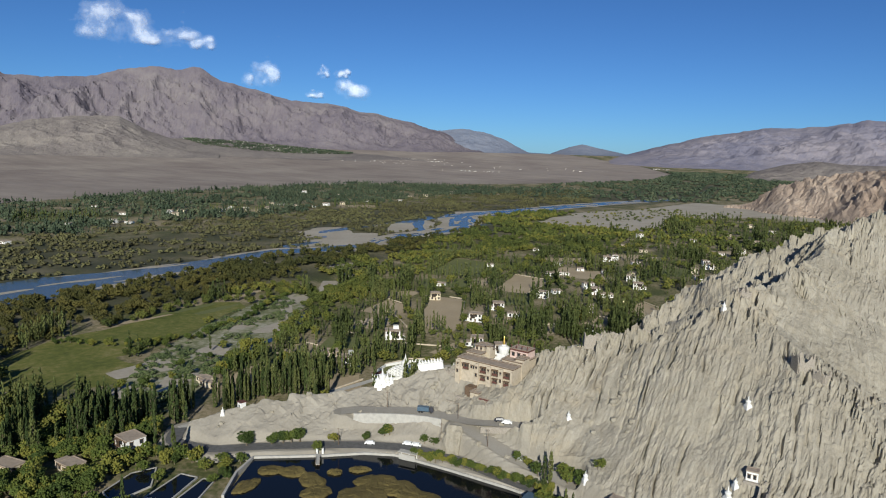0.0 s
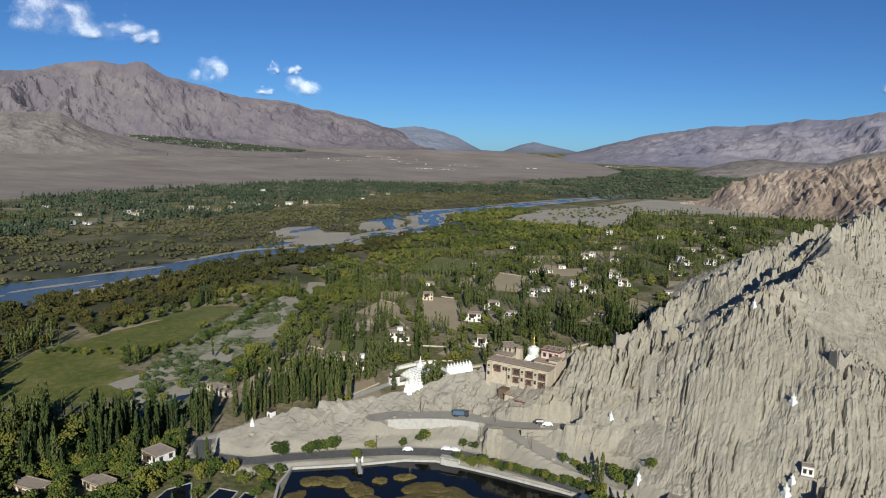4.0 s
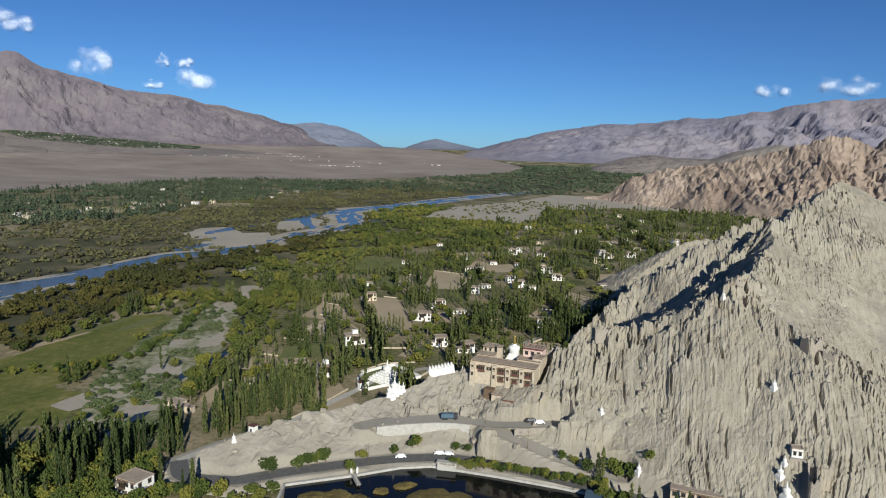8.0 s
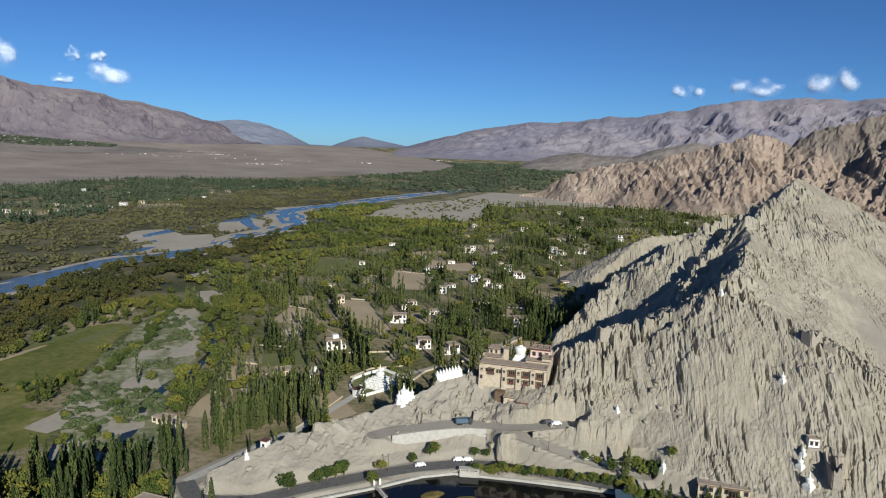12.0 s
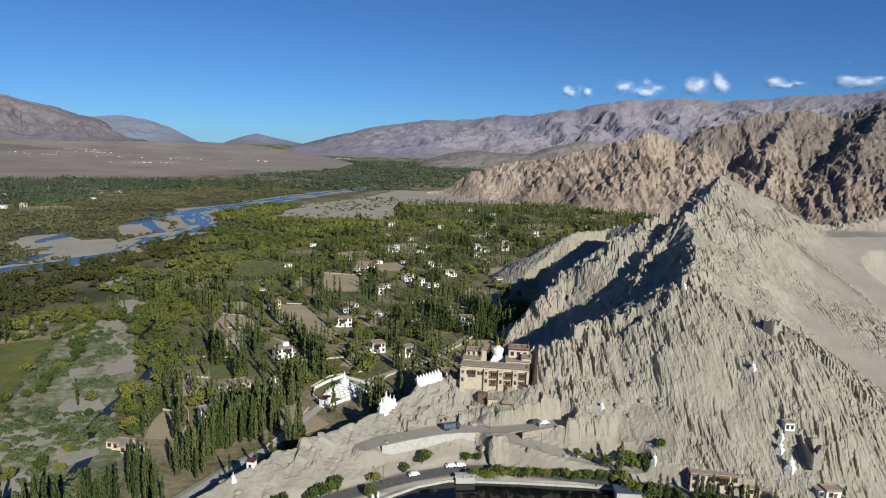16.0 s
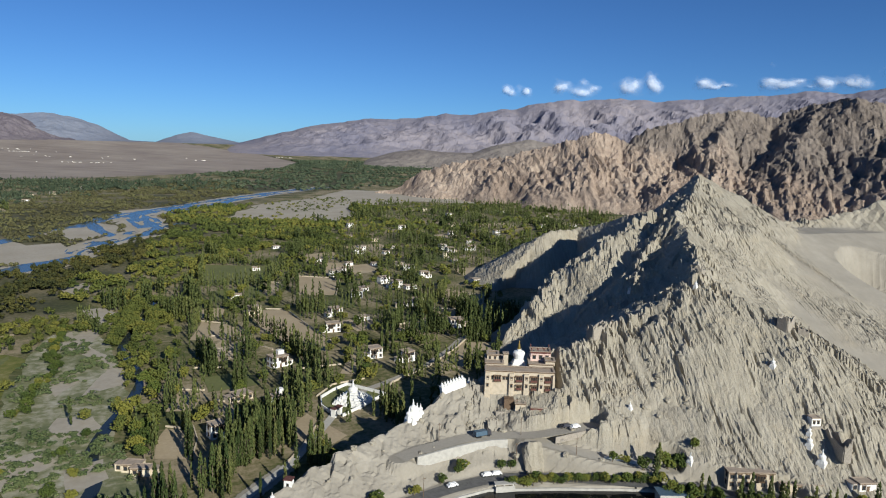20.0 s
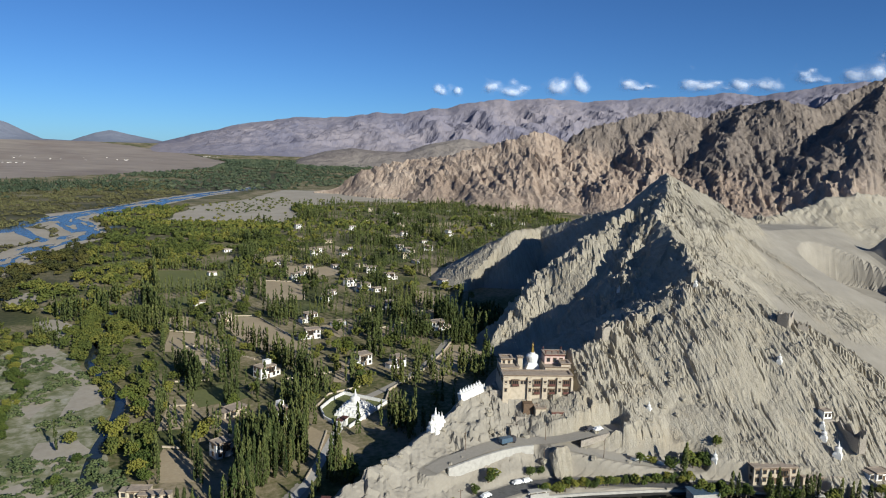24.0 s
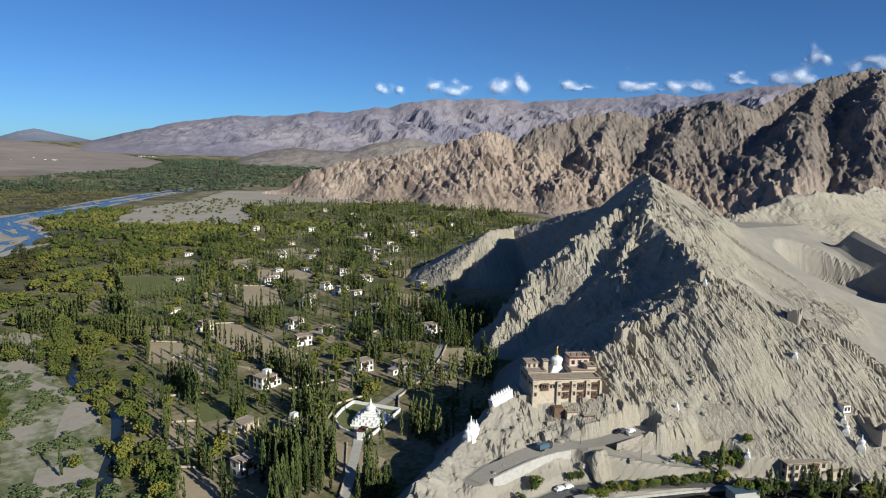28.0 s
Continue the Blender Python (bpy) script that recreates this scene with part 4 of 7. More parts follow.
rb = np.random.default_rng(23)
for k in range(60):
    j = int(rb.integers(9, 19))
    q = rb.uniform()
    (ax, ay), (bx, by) = RIVER[j], RIVER[j + 1]
    turn = math.degrees(math.atan2(by - ay, bx - ax)) + rb.normal(0, 6)
    off = rb.uniform(-0.95, 0.95) * WIDE[j]
    x = ax + (bx - ax) * q - math.sin(radians(turn)) * off
    y = ay + (by - ay) * q + math.cos(radians(turn)) * off
    sheet("gravel_bar", blob(x, y, rb.uniform(10, 30), rb.uniform(1.5, 4.0), turn, seed=k + 60), 0.19 + 0.003 * k, M["sand"], "pale gravel bar in the braided river", "gravel bar", group="gravel bars")

SAND_FLAT = [(-64, 869), (18, 1143), (164, 1331), (340, 1646), (428, 1601), (535, 1479), (700, 1340), (720, 1210), (553, 1152), (395, 1237), (205, 1103), (150, 862), (58, 845)]
sheet("sand_flat", ragged(SAND_FLAT, 20, 14, 2), 0.07, M["sand"], "wide bare sand flat beside the river", "sand flat")
MEADOW = [(-241, -23), (-276, 13), (-280, 54), (-268, 84), (-254, 137), (-243, 179), (-226, 184), (-213, 168), (-212, 108), (-212, 79), (-222, 39), (-197, 25), (-196, -5), (-222, -25)]
sheet("meadow", ragged(MEADOW, 8, 5, 4), 0.06, M["meadow"], "open grazed meadow among willows", "meadow")
FLAT = [(-200, 240), (-180, 214), (-168, 172), (-159, 116), (-162, 77), (-160, 40), (-152, 4), (-146, -30), (-180, -34), (-205, 40), (-208, 100), (-215, 170)]
sheet("damp_meadow", ragged(FLAT, 8, 5, 6), 0.07, M["lowland"], "damp meadow with sandy hollows", "meadow")
SILT = [[(-200, 198), (-188, 231), (-177, 223), (-184, 192), (-167, 153), (-157, 125), (-160, 111), (-178, 101), (-175, 121), (-168, 145), (-186, 173)], [(-196, 286), (-181, 292), (-169, 258), (-171, 241), (-178, 237), (-188, 255)],
        [(-187, 59), (-184, 76), (-171, 73), (-166, 58), (-177, 46)], [(-209, 10), (-201, 37), (-187, 40), (-178, 28), (-197, 4)], [(-194, 328), (-168, 346), (-166, 321), (-183, 309)], [(-222, 373), (-203, 394), (-196, 363), (-212, 341)],
        [(-208, 206), (-197, 226), (-192, 204), (-199, 186)], [(-196, 120), (-188, 138), (-182, 122), (-190, 104)], [(-176, 20), (-164, 26), (-160, 8), (-172, -2)], [(-190, -4), (-180, 0), (-176, -18), (-188, -22)]]
for k, poly in enumerate(SILT):
    sheet("silt_patch", ragged(poly, 5, 2.0, k + 40), 0.13 + 0.004 * k, M["sand"], "bare grey silt hollow in the meadow", "silt", group="silt hollows")
strip("brook", [(-150, 300), (-158, 230), (-166, 175), (-152, 120), (-156, 88), (-165, 55), (-169, 30), (-164, 5), (-170, -20), (-190, -60)], 2.6, M["brook"], "narrow brook along the willows", "brook", z=0.15, edge=0.4, seed=33, step=5)

FIELDS = [("tilled", [(-87, 257), (-59, 250), (-53, 204), (-46, 161), (-53, 139), (-72, 155), (-82, 198)]), ("tilled", [(-119, 230), (-103, 218), (-92, 194), (-103, 178), (-127, 185)]), ("tilled", [(-110, 178), (-92, 160), (-99, 141), (-119, 134), (-124, 147)]),
          ("tilled", [(-29, 380), (7, 358), (-13, 290), (-40, 298)]), ("tilled", [(-53, 356), (-42, 345), (-56, 295), (-68, 307)]), ("tilled", [(-142, 49), (-135, 45), (-132, 29), (-134, 16), (-146, 20), (-144, 41)]), ("tilled", [(-135, 94), (-124, 90), (-130, 66), (-141, 68)]),
          ("tilled", [(-117, 74), (-111, 68), (-108, 47), (-111, 43), (-120, 59)]), ("tilled", [(48, 222), (67, 216), (54, 193), (36, 197)]), ("tilled", [(8, 184), (32, 194), (21, 164), (-6, 153)]), ("tilled", [(16, 446), (41, 435), (19, 375), (-1, 384)]),
          ("tilled", [(29, 134), (56, 126), (30, 95), (-7, 75), (2, 100)]), ("tilled", [(-40, 130), (-32, 122), (-47, 93), (-54, 97)]), ("tilled", [(85, 288), (107, 248), (92, 226), (62, 242)]),
          ("stubble", [(-105, 463), (-31, 435), (-60, 358), (-113, 352)]), ("tilled", [(-130, 262), (-100, 270), (-104, 240), (-128, 238)]), ("stubble", [(-30, 268), (-2, 280), (-6, 244), (-34, 236)]), ("tilled", [(20, 420), (56, 432), (60, 384), (18, 378)]),
          ("stubble", [(-110, 330), (-70, 342), (-66, 300), (-108, 292)]), ("tilled", [(-10, 500), (40, 520), (46, 470), (-6, 456)]), ("stubble", [(110, 470), (150, 480), (156, 430), (112, 420)]), ("tilled", [(130, 380), (168, 388), (160, 346), (126, 340)]),
          ("stubble", [(-124, 110), (-100, 118), (-96, 92), (-122, 88)]), ("tilled", [(60, 560), (110, 575), (118, 530), (66, 512)]), ("tilled", [(190, 640), (250, 660), (256, 610), (196, 596)]), ("stubble", [(-150, 520), (-100, 540), (-90, 500), (-140, 482)]),
          ("tilled", [(-96, 30), (-82, 46), (-70, 18), (-84, 6)]), ("stubble", [(240, 500), (300, 520), (300, 470), (246, 456)]), ("tilled", [(-640, 900), (-560, 930), (-540, 860), (-620, 830)]), ("tilled", [(-480, 1090), (-400, 1120), (-380, 1060), (-460, 1040)]),
          ("stubble", [(-800, 620), (-720, 660), (-700, 600), (-780, 560)]), ("tilled", [(320, 760), (390, 780), (400, 720), (330, 700)]), ("stubble", [(420, 980), (500, 1010), (520, 950), (440, 930)]), ("tilled", [(-30, 205), (-8, 214), (0, 184), (-24, 176)])]
for k, (x, y, a, b, turn) in enumerate([(-236, 206, 24, 6, 74), (-250, 150, 26, 5, 68), (-262, 112, 22, 3.5, 62), (-228, 160, 22, 4, 72)]):
    sheet("dry_grass", blob(x, y, a, b, turn, seed=k + 90, amp=0.6), 0.10 + 0.003 * k, M["stubble" if k % 2 else "tilled"], "dry tan strip of grazed grass", "grass", group="meadow strips")
for k, (mat, poly) in enumerate(FIELDS):
    tan = mat == "tilled"
    sheet("field", ragged(poly, 6, 1.6, k), 0.09 + 0.003 * k, M[mat], "harvested tan field among poplars" if tan else "green fodder field among poplars", "field", group="valley fields")

strip("village_road", MAIN_ROAD[:5], 1.9, M["concrete"], "pale narrow village road under the spur", "road", z=0.02, lift=False, step=3)
strip("main_road", MAIN_ROAD[4:], 3.2, M["asphalt"], "grey asphalt road skirting the rock spur", "road", lift=False, step=3)
strip("upper_road", UPPER_ROAD, 3.2, M["dirt_road"], "dusty terrace road below the palace", "road", z=0.03, lift=False, step=2.5)
strip("ramp_track", RAMP, 3.4, M["dirt_road"], "dirt track climbing to the terrace road", "track", z=0.05, lift=False, step=2.5)
strip("lane", [(-60, 62), (-33, 77), (-5, 96), (20, 122), (36, 142), (52, 150)], 2.2, M["dirt_road"], "walled dirt lane through the gardens", "lane", z=0.14, lift=False, step=4)
sheet("pond", [(x, y) for x, y in POND], 1.4, M["pond"], "still dark pond behind a stone bank", "pond")

# ---------------------------------------------------------------- trees
OCTA_V = np.array([(1, 0, 0), (-1, 0, 0), (0, 1, 0), (0, -1, 0), (0, 0, 1), (0, 0, -1)], float)
OCTA_F = np.array([(0, 2, 4), (2, 1, 4), (1, 3, 4), (3, 0, 4), (2, 0, 5), (1, 2, 5), (3, 1, 5), (0, 3, 5)])


TETRA_V = np.array([(1, 0, -0.5), (-0.5, 0.87, -0.5), (-0.5, -0.87, -0.5), (0, 0, 1)], float) * 1.25
TETRA_F = np.array([(0, 1, 3), (1, 2, 3), (2, 0, 3), (0, 2, 1)])


def clumps(centres, sizes, rng, squash=0.75, plain_lump=False):
    """Leaf clumps: one small uneven lump at each centre."""
    V, F = [], []
    for k, (c, s) in enumerate(zip(centres, sizes)):
        base, nv = (TETRA_V, 4) if plain_lump else (OCTA_V, 6)
        q = base * s * rng.uniform(0.65, 1.25, (nv, 1)) * np.array([1, 1, squash])
        a = rng.uniform(0, 6.283)
        rot = np.array([[math.cos(a), -math.sin(a), 0], [math.sin(a), math.cos(a), 0], [0, 0, 1]])
        tilt = rng.uniform(-0.6, 0.6)
        rx = np.array([[1, 0, 0], [0, math.cos(tilt), -math.sin(tilt)], [0, math.sin(tilt), math.cos(tilt)]])
        V.append(q @ rot.T @ rx.T + c)
        F.append((TETRA_F if plain_lump else OCTA_F) + nv * k)
    return np.concatenate(V), np.concatenate(F)


def poplar_crown(rng, n, size, plain_lump=False):
    """A slim upright crown, 1 m high by proportion: widest at two fifths, ragged."""
    z = np.sort(rng.uniform(0.08, 1.0, n))
    r = 0.062 * np.sin(np.clip((z - 0.02), 0, 1) ** 0.7 * math.pi) ** 0.6 + 0.004
    a = rng.uniform(0, 6.283, n)
    q = np.sqrt(rng.uniform(0.15, 1, n)) * r
    return clumps(np.stack([q * np.cos(a), q * np.sin(a), z], -1), size * rng.uniform(0.7, 1.2, n), rng, 2.4, plain_lump)


def round_crown(rng, n, size, low=0.22, plain_lump=False):
    """A broad crown of several lobes, 1 m high by proportion."""
    lobes = [(rng.uniform(-0.24, 0.24), rng.uniform(-0.24, 0.24), rng.uniform(0.42, 0.75), rng.uniform(0.2, 0.3)) for _ in range(5)]
    C = []
    for k in range(n):
        lx, ly, lz, lr = lobes[k % 5]
        d = rng.normal(size=3)
        d /= np.linalg.norm(d)
        q = d * lr * rng.uniform(0.6, 1.0)
        C.append((lx + q[0], ly + q[1], max(low, lz + q[2])))
    return clumps(C, size * rng.uniform(0.7, 1.3, n), rng, 0.8, plain_lump)


def stand(name, templates, xy, height, width, mat, label, category, rng, base=floor_z):
    """One mesh of many trees that nobody could count."""
    Vs, Fs, Ts, off = [], [], [], 0
    pick = rng.integers(0, len(templates), len(xy))
    for k, (V, F) in enumerate(templates):
        sel = np.nonzero(pick == k)[0]
        if not len(sel):
            continue
        a = rng.uniform(0, 6.283, len(sel))
        ca, sa = np.cos(a)[:, None], np.sin(a)[:, None]
        w, h = (height[sel] * width[sel])[:, None], height[sel][:, None]
        x = (V[None, :, 0] * ca - V[None, :, 1] * sa) * w + xy[sel, 0][:, None]
        y = (V[None, :, 0] * sa + V[None, :, 1] * ca) * w + xy[sel, 1][:, None]
        z = V[None, :, 2] * h + base(xy[sel, 0], xy[sel, 1])[:, None] - 0.2
        Vs.append(np.stack([x, y, z], -1).reshape(-1, 3))
        Fs.append((F[None] + (np.arange(len(sel)) * len(V))[:, None, None]).reshape(-1, 3) + off)
        Ts.append(np.repeat(0.5 * rng.uniform(0, 1, len(sel)) + 0.5 * smooth(0.3, 0.7, fbm(xy[sel, 0] / 45, xy[sel, 1] / 45, 555, 3)), len(V)))
        off += len(sel) * len(V)
    me = mesh_np(name, np.concatenate(Vs), np.concatenate(Fs), mat, {"tint": np.concatenate(Ts)}, True)
    return tagged(new(name, me), label, category, kind="stuff")


rng = np.random.default_rng(7)
KEEP_OUT = [poly for _, poly in FIELDS] + [MEADOW, GRAVEL, *GRAVEL_UP, [(-205, 50), (-168, 62), (-152, 34), (-147, -5), (-144, -36), (-172, -38), (-212, -20)]]
RIVER_W = [w * 1.06 + 2 for w in WIDE]
HOUSES = []


def free(x, y):
    """True where a tree may stand: off the river, fields, roads, houses and the hill."""
    ok = np.ones(x.shape, bool)
    d, w = along(x, y, [(a, b, c) for (a, b), c in zip(RIVER, RIVER_W)])
    ok &= d > w
    for poly in KEEP_OUT:
        ok &= ~inside(x, y, poly)
    ok &= ~(inside(x, y, FLAT) & (fbm(x / 25, y / 25, 77, 3) < 0.62))
    ok &= along(x, y, [(a, b, 0) for a, b, _ in MAIN_ROAD])[0] > 5.5
    ok &= ~inside(x, y, SAND_FLAT)
    ok &= ~((x > -92) & (y < -28)) & ~((x > -130) & (x < -90) & (y > -106) & (y < -74))
    ok &= ~((np.abs(x + 58) < 19) & (np.abs(y - 52) < 17))
    for hx, hy, hr in HOUSES:
        ok &= np.hypot(x - hx, y - hy) > hr
    hill = (x > -150) & (x < 770) & (y > -168) & (y < 430)
    hz = np.zeros(x.shape)
    if hill.any():
        hz[hill] = hill_height(x[hill][None], y[hill][None])[0][0]
    ok &= ~(hill & (hz > 0.4))
    return ok


# ---------------------------------------------------------------- buildings
def shared_mesh(name, bm, mat):
    me = bpy.data.meshes.new(name)
    bm.to_mesh(me)
    bm.free()
    me.materials.append(mat)
    return me


def window_kind(w, h, bars=1):
    """A one-piece frame, its lintel and its dark pane set back; the wall's face is y = 0, outside is -y."""
    bm = bmesh.new()
    t = 0.14
    loops = []
    for y in (-0.10, 0.02):
        for g in (t, 0.0):
            loops.append([bm.verts.new(p) for p in ((-w / 2 - g, y, -g), (w / 2 + g, y, -g), (w / 2 + g, y, h + g), (-w / 2 - g, y, h + g))])
    of, inf, ob_, ib = loops
    for k in range(4):
        j = (k + 1) % 4
        for q in ((of[k], of[j], inf[j], inf[k]), (ob_[j], ob_[k], ib[k], ib[j]), (of[j], of[k], ob_[k], ob_[j]), (inf[k], inf[j], ib[j], ib[k])):
            bm.faces.new(q)
    frame_me = shared_mesh("window", bm, M["timber"])
    lintel = shared_mesh("lintel", boxes((-w / 2 - 0.28, w / 2 + 0.28, -0.22, 0.0, h + 0.145, h + 0.34)), M["timber"])
    return frame_me, shared_mesh("pane", boxes((-w / 2, w / 2, -0.035, -0.005, 0, h)), M["glass"]), lintel


WIN = window_kind(1.2, 1.35)
WIDE_WIN = window_kind(2.4, 1.4, 3)
SLIT = window_kind(0.7, 1.1, 0)


def put_window(kind, parent, x, y, z, turn=0.0, lintel=True):
    a = sharing("window", kind[0], parent, pose(x, y, z, 0, 0, turn))
    sharing("pane", kind[1], a)
    if lintel:
        sharing("lintel", kind[2], a)
    return a


def flat_roof(w, d, h, rim=0.35, over=0.18):
    bm = boxes((-w / 2 - over, w / 2 + over, -d / 2 - over, d / 2 + over, h, h + 0.18))
    for r in ((-w / 2 - over, w / 2 + over, -d / 2 - over, -d / 2 + 0.25, h + 0.18, h + rim), (-w / 2 - over, w / 2 + over, d / 2 - 0.25, d / 2 + over, h + 0.18, h + rim),
              (-w / 2 - over, -w / 2 + 0.25, -d / 2 + 0.25, d / 2 - 0.25, h + 0.18, h + rim), (w / 2 - 0.25, w / 2 + over, -d / 2 + 0.25, d / 2 - 0.25, h + 0.18, h + rim)):
        box(bm, *r)
    return bm


def house(x, y, z, turn, w, d, storeys, wall="white", label="", group="valley houses", shed=True, fine=True, trim="timber", name="house"):
    w, d = w * 0.8, d * 0.8
    e = thing(name, pose(x, y, z, 0, 0, turn), label, "house", group)
    h = 2.9 * storeys + 0.2
    part("wall", boxes((-w / 2, w / 2, -d / 2, d / 2, -1.5, h, 0.12)), M[wall], e)
    part("roof", flat_roof(w - 0.2, d - 0.2, h), M["roof"], e, "flat earth roof with a low rim")
    part("frieze", boxes((-w / 2 - 0.02, w / 2 + 0.02, -d / 2 - 0.06, -d / 2 + 0.1, h - 0.3, h - 0.02), (-w / 2 - 0.06, -w / 2 + 0.1, -d / 2 + 0.1, d / 2 - 0.1, h - 0.3, h - 0.02)), M[trim], e, "dark timber band under the roof")
    n = max(2, int(w / 2.6))
    for s in range(storeys):
        for k in range(n):
            wx = -w / 2 + w * (k + 0.5) / n
            if s == 0 and k == n // 2:
                continue
            put_window(WIDE_WIN if (s == storeys - 1 and k == n // 2) else WIN, e, wx, -d / 2 + 0.06 + 0.12 * s / max(storeys, 1), 0.95 + 2.9 * s, 0.0, fine)
        if fine:
            m = max(1, int(d / 3.2))
            for k in range(m):
                wy = -d / 2 + d * (k + 0.5) / m
                put_window(WIN, e, -w / 2 + 0.06 + 0.05 * s, wy, 0.95 + 2.9 * s, -90)
                put_window(WIN, e, w / 2 - 0.06 - 0.05 * s, wy, 0.95 + 2.9 * s, 90)
    part("door", boxes((-0.55, 0.55, -d / 2 - 0.05, -d / 2 + 0.08, 0, 2.0), (-0.75, 0.75, -d / 2 - 0.12, -d / 2 + 0.02, 2.0, 2.2)), M["timber"], e)
    if fine:
        t = (int(abs(x) * 7 + abs(y) * 3)) % 4
        side = -1 if t % 2 else 1
        aw, ad = w * (0.32 + 0.06 * t), d * 0.72
        a0, a1 = (w / 2 - 0.1, w / 2 + aw) if side > 0 else (-w / 2 - aw, -w / 2 + 0.1)
        annex = part("annex", boxes((a0, a1, -d / 2 + 0.8, -d / 2 + 0.8 + ad, -1.5, 2.7, 0.06)), M["mud" if t == 2 else wall], e, "low annex against the side wall")
        part("annex_roof", boxes((a0 - 0.15, a1 + 0.15, -d / 2 + 0.65, -d / 2 + 0.95 + ad, 2.7, 2.95)), M["roof"], annex)
        sharing("window", WIN[0], annex, pose((a0 + a1) / 2, -d / 2 + 0.84, 0.9))
        sharing("pane", WIN[1], annex, pose((a0 + a1) / 2, -d / 2 + 0.84, 0.9))
        if storeys > 1:
            bx = w * (0.18 if side > 0 else -0.18)
            loggia = part("loggia", boxes((bx - 1.7, bx + 1.7, -d / 2 - 0.9, -d / 2 + 0.05, 2.85, 3.0)), M["timber"], e, "timber loggia on the upper floor")
            part("canopy", boxes((bx - 1.8, bx + 1.8, -d / 2 - 1.0, -d / 2 + 0.05, 5.35, 5.5)), M["timber"], loggia)
            # solid dark block in place of the shaded depth behind the posts
            part("loggia_shade", boxes((bx - 1.5, bx + 1.5, -d / 2 - 0.12, -d / 2 + 0.1, 3.0, 5.2)), M["dark"], loggia)
            for q in (-1.6, -0.5, 0.6, 1.7):
                part("post", boxes((bx + q - 0.12, bx + q, -d / 2 - 0.85, -d / 2 - 0.72, 3.0, 5.35)), M["timber"], loggia)
    if shed:
        part("roof_room", boxes((w * 0.05, w * 0.42, 0.0, d * 0.40, h + 0.18, h + 2.3, 0.05)), M[wall], e, "small room on the roof")
    return e


TWO = "whitewashed two-storey house with a flat roof among poplars"
for x, y, turn, w, d, st in ((-28, 223, 12, 11, 9, 2), (44, 170, -6, 12, 9, 2), (-29, 120, 6, 10, 9, 2), (-84, 120, 20, 12, 9, 2), (-13, 108, 14, 9, 8, 2), (-39, 182, -4, 12, 8, 2), (-92.5, 59, 28, 9, 8, 2),
                             (-12, 205, 16, 9, 7, 1), (40, 237, -10, 11, 8, 2), (46, 309, 8, 12, 9, 2), (86, 346, 0, 11, 8, 2), (64, 504, 5, 12, 9, 2), (172, 490, 10, 12, 9, 2), (205, 500, -12, 11, 8, 2)):
    HOUSES.append((x, y, 9))
    house(x, y, 0, turn, w, d, st, "white", TWO if st == 2 else "low whitewashed house with a flat roof", shed=(x in (-84, -92.5)))
for x, y, turn, w, d, st, wall, label in ((-82, 243, 15, 10, 8, 2, "cream", "cream two-storey farmhouse beside harvested fields"), (-108, 75, 24, 11, 9, 1, "mud", "roofless mud-brick house in a bare yard"),
                                          (-122, 34, 18, 8, 7, 2, "white", "small white house with a blue window band"), (-152.5, 12.5, -25, 9, 6, 1, "cream", "low cream farm shed beside the brook"),
                                          (-139, -66, -28, 12, 10, 2, "white", "white house with a broad grey roof by the road"), (-149, -86, -20, 10, 8, 1, "mud", "low mud-plastered house with a walled yard"), (-171, -92, -12, 14, 8, 1, "cream", "long cream house with an orange shutter row")):
    HOUSES.append((x, y, 9))
    house(x, y, 0, turn, w, d, st, wall, label, shed=False)
# lesser houses farther up the gardens
rs = np.random.default_rng(21)
spots = [(95, 494), (180, 611), (173, 515), (41, 330), (14, 302), (280, 738), (9, 458), (72, 520), (437, 833), (488, 716), (6, 372), (120, 300), (150, 420), (230, 560), (-60, 420), (-20, 560), (90, 640), (190, 720), (300, 620),
         (340, 900), (260, 840), (120, 760), (360, 560), (420, 700), (60, 420), (-90, 300), (250, 430), (300, 480), (400, 620), (520, 860), (480, 960), (330, 1000), (208, 610), (152, 452), (205, 502), (84, 384), (118, 532), (318, 574), (236, 636), (306, 636), (3, 278), (56, 300), (86, 418), (112, 600), (18, 398), (34, 428), (26, 236)]
for x, y in spots:
    HOUSES.append((x, y, 8))
    house(x, y, 0, float(rs.uniform(-25, 25)), float(rs.uniform(9, 14)), float(rs.uniform(7, 10)), int(rs.integers(1, 3)), "white" if rs.uniform() < 0.7 else "cream", "far flat-roofed house half hidden by poplars", "far houses", shed=False, fine=False)
for x, y in ((-622, 378), (-573, 1369), (-559, 922), (-574, 859), (-635, 741), (-690, 560), (-500, 1010), (-450, 1210), (-620, 1180), (-760, 980), (-720, 720), (-800, 480), (-400, 1420), (-690, 1420), (-540, 1560), (-330, 1640), (-850, 820), (-590, 1010), (-668, 775), (-650, 784), (-618, 897), (-550, 912), (-576, 1026), (-490, 1061), (-468, 1101), (-390, 1277), (-652, 607), (-632, 616), (-606, 843), (-527, 987), (-584, 888), (-367, 1460)):
    HOUSES.append((x, y, 9))
    house(x, y, 0, float(rs.uniform(-25, 25)), float(rs.uniform(11, 18)), float(rs.uniform(8, 11)), int(rs.integers(1, 3)), "white" if rs.uniform() < 0.7 else "cream", "distant flat-roofed house across the river", "houses across the river", shed=False, fine=False)


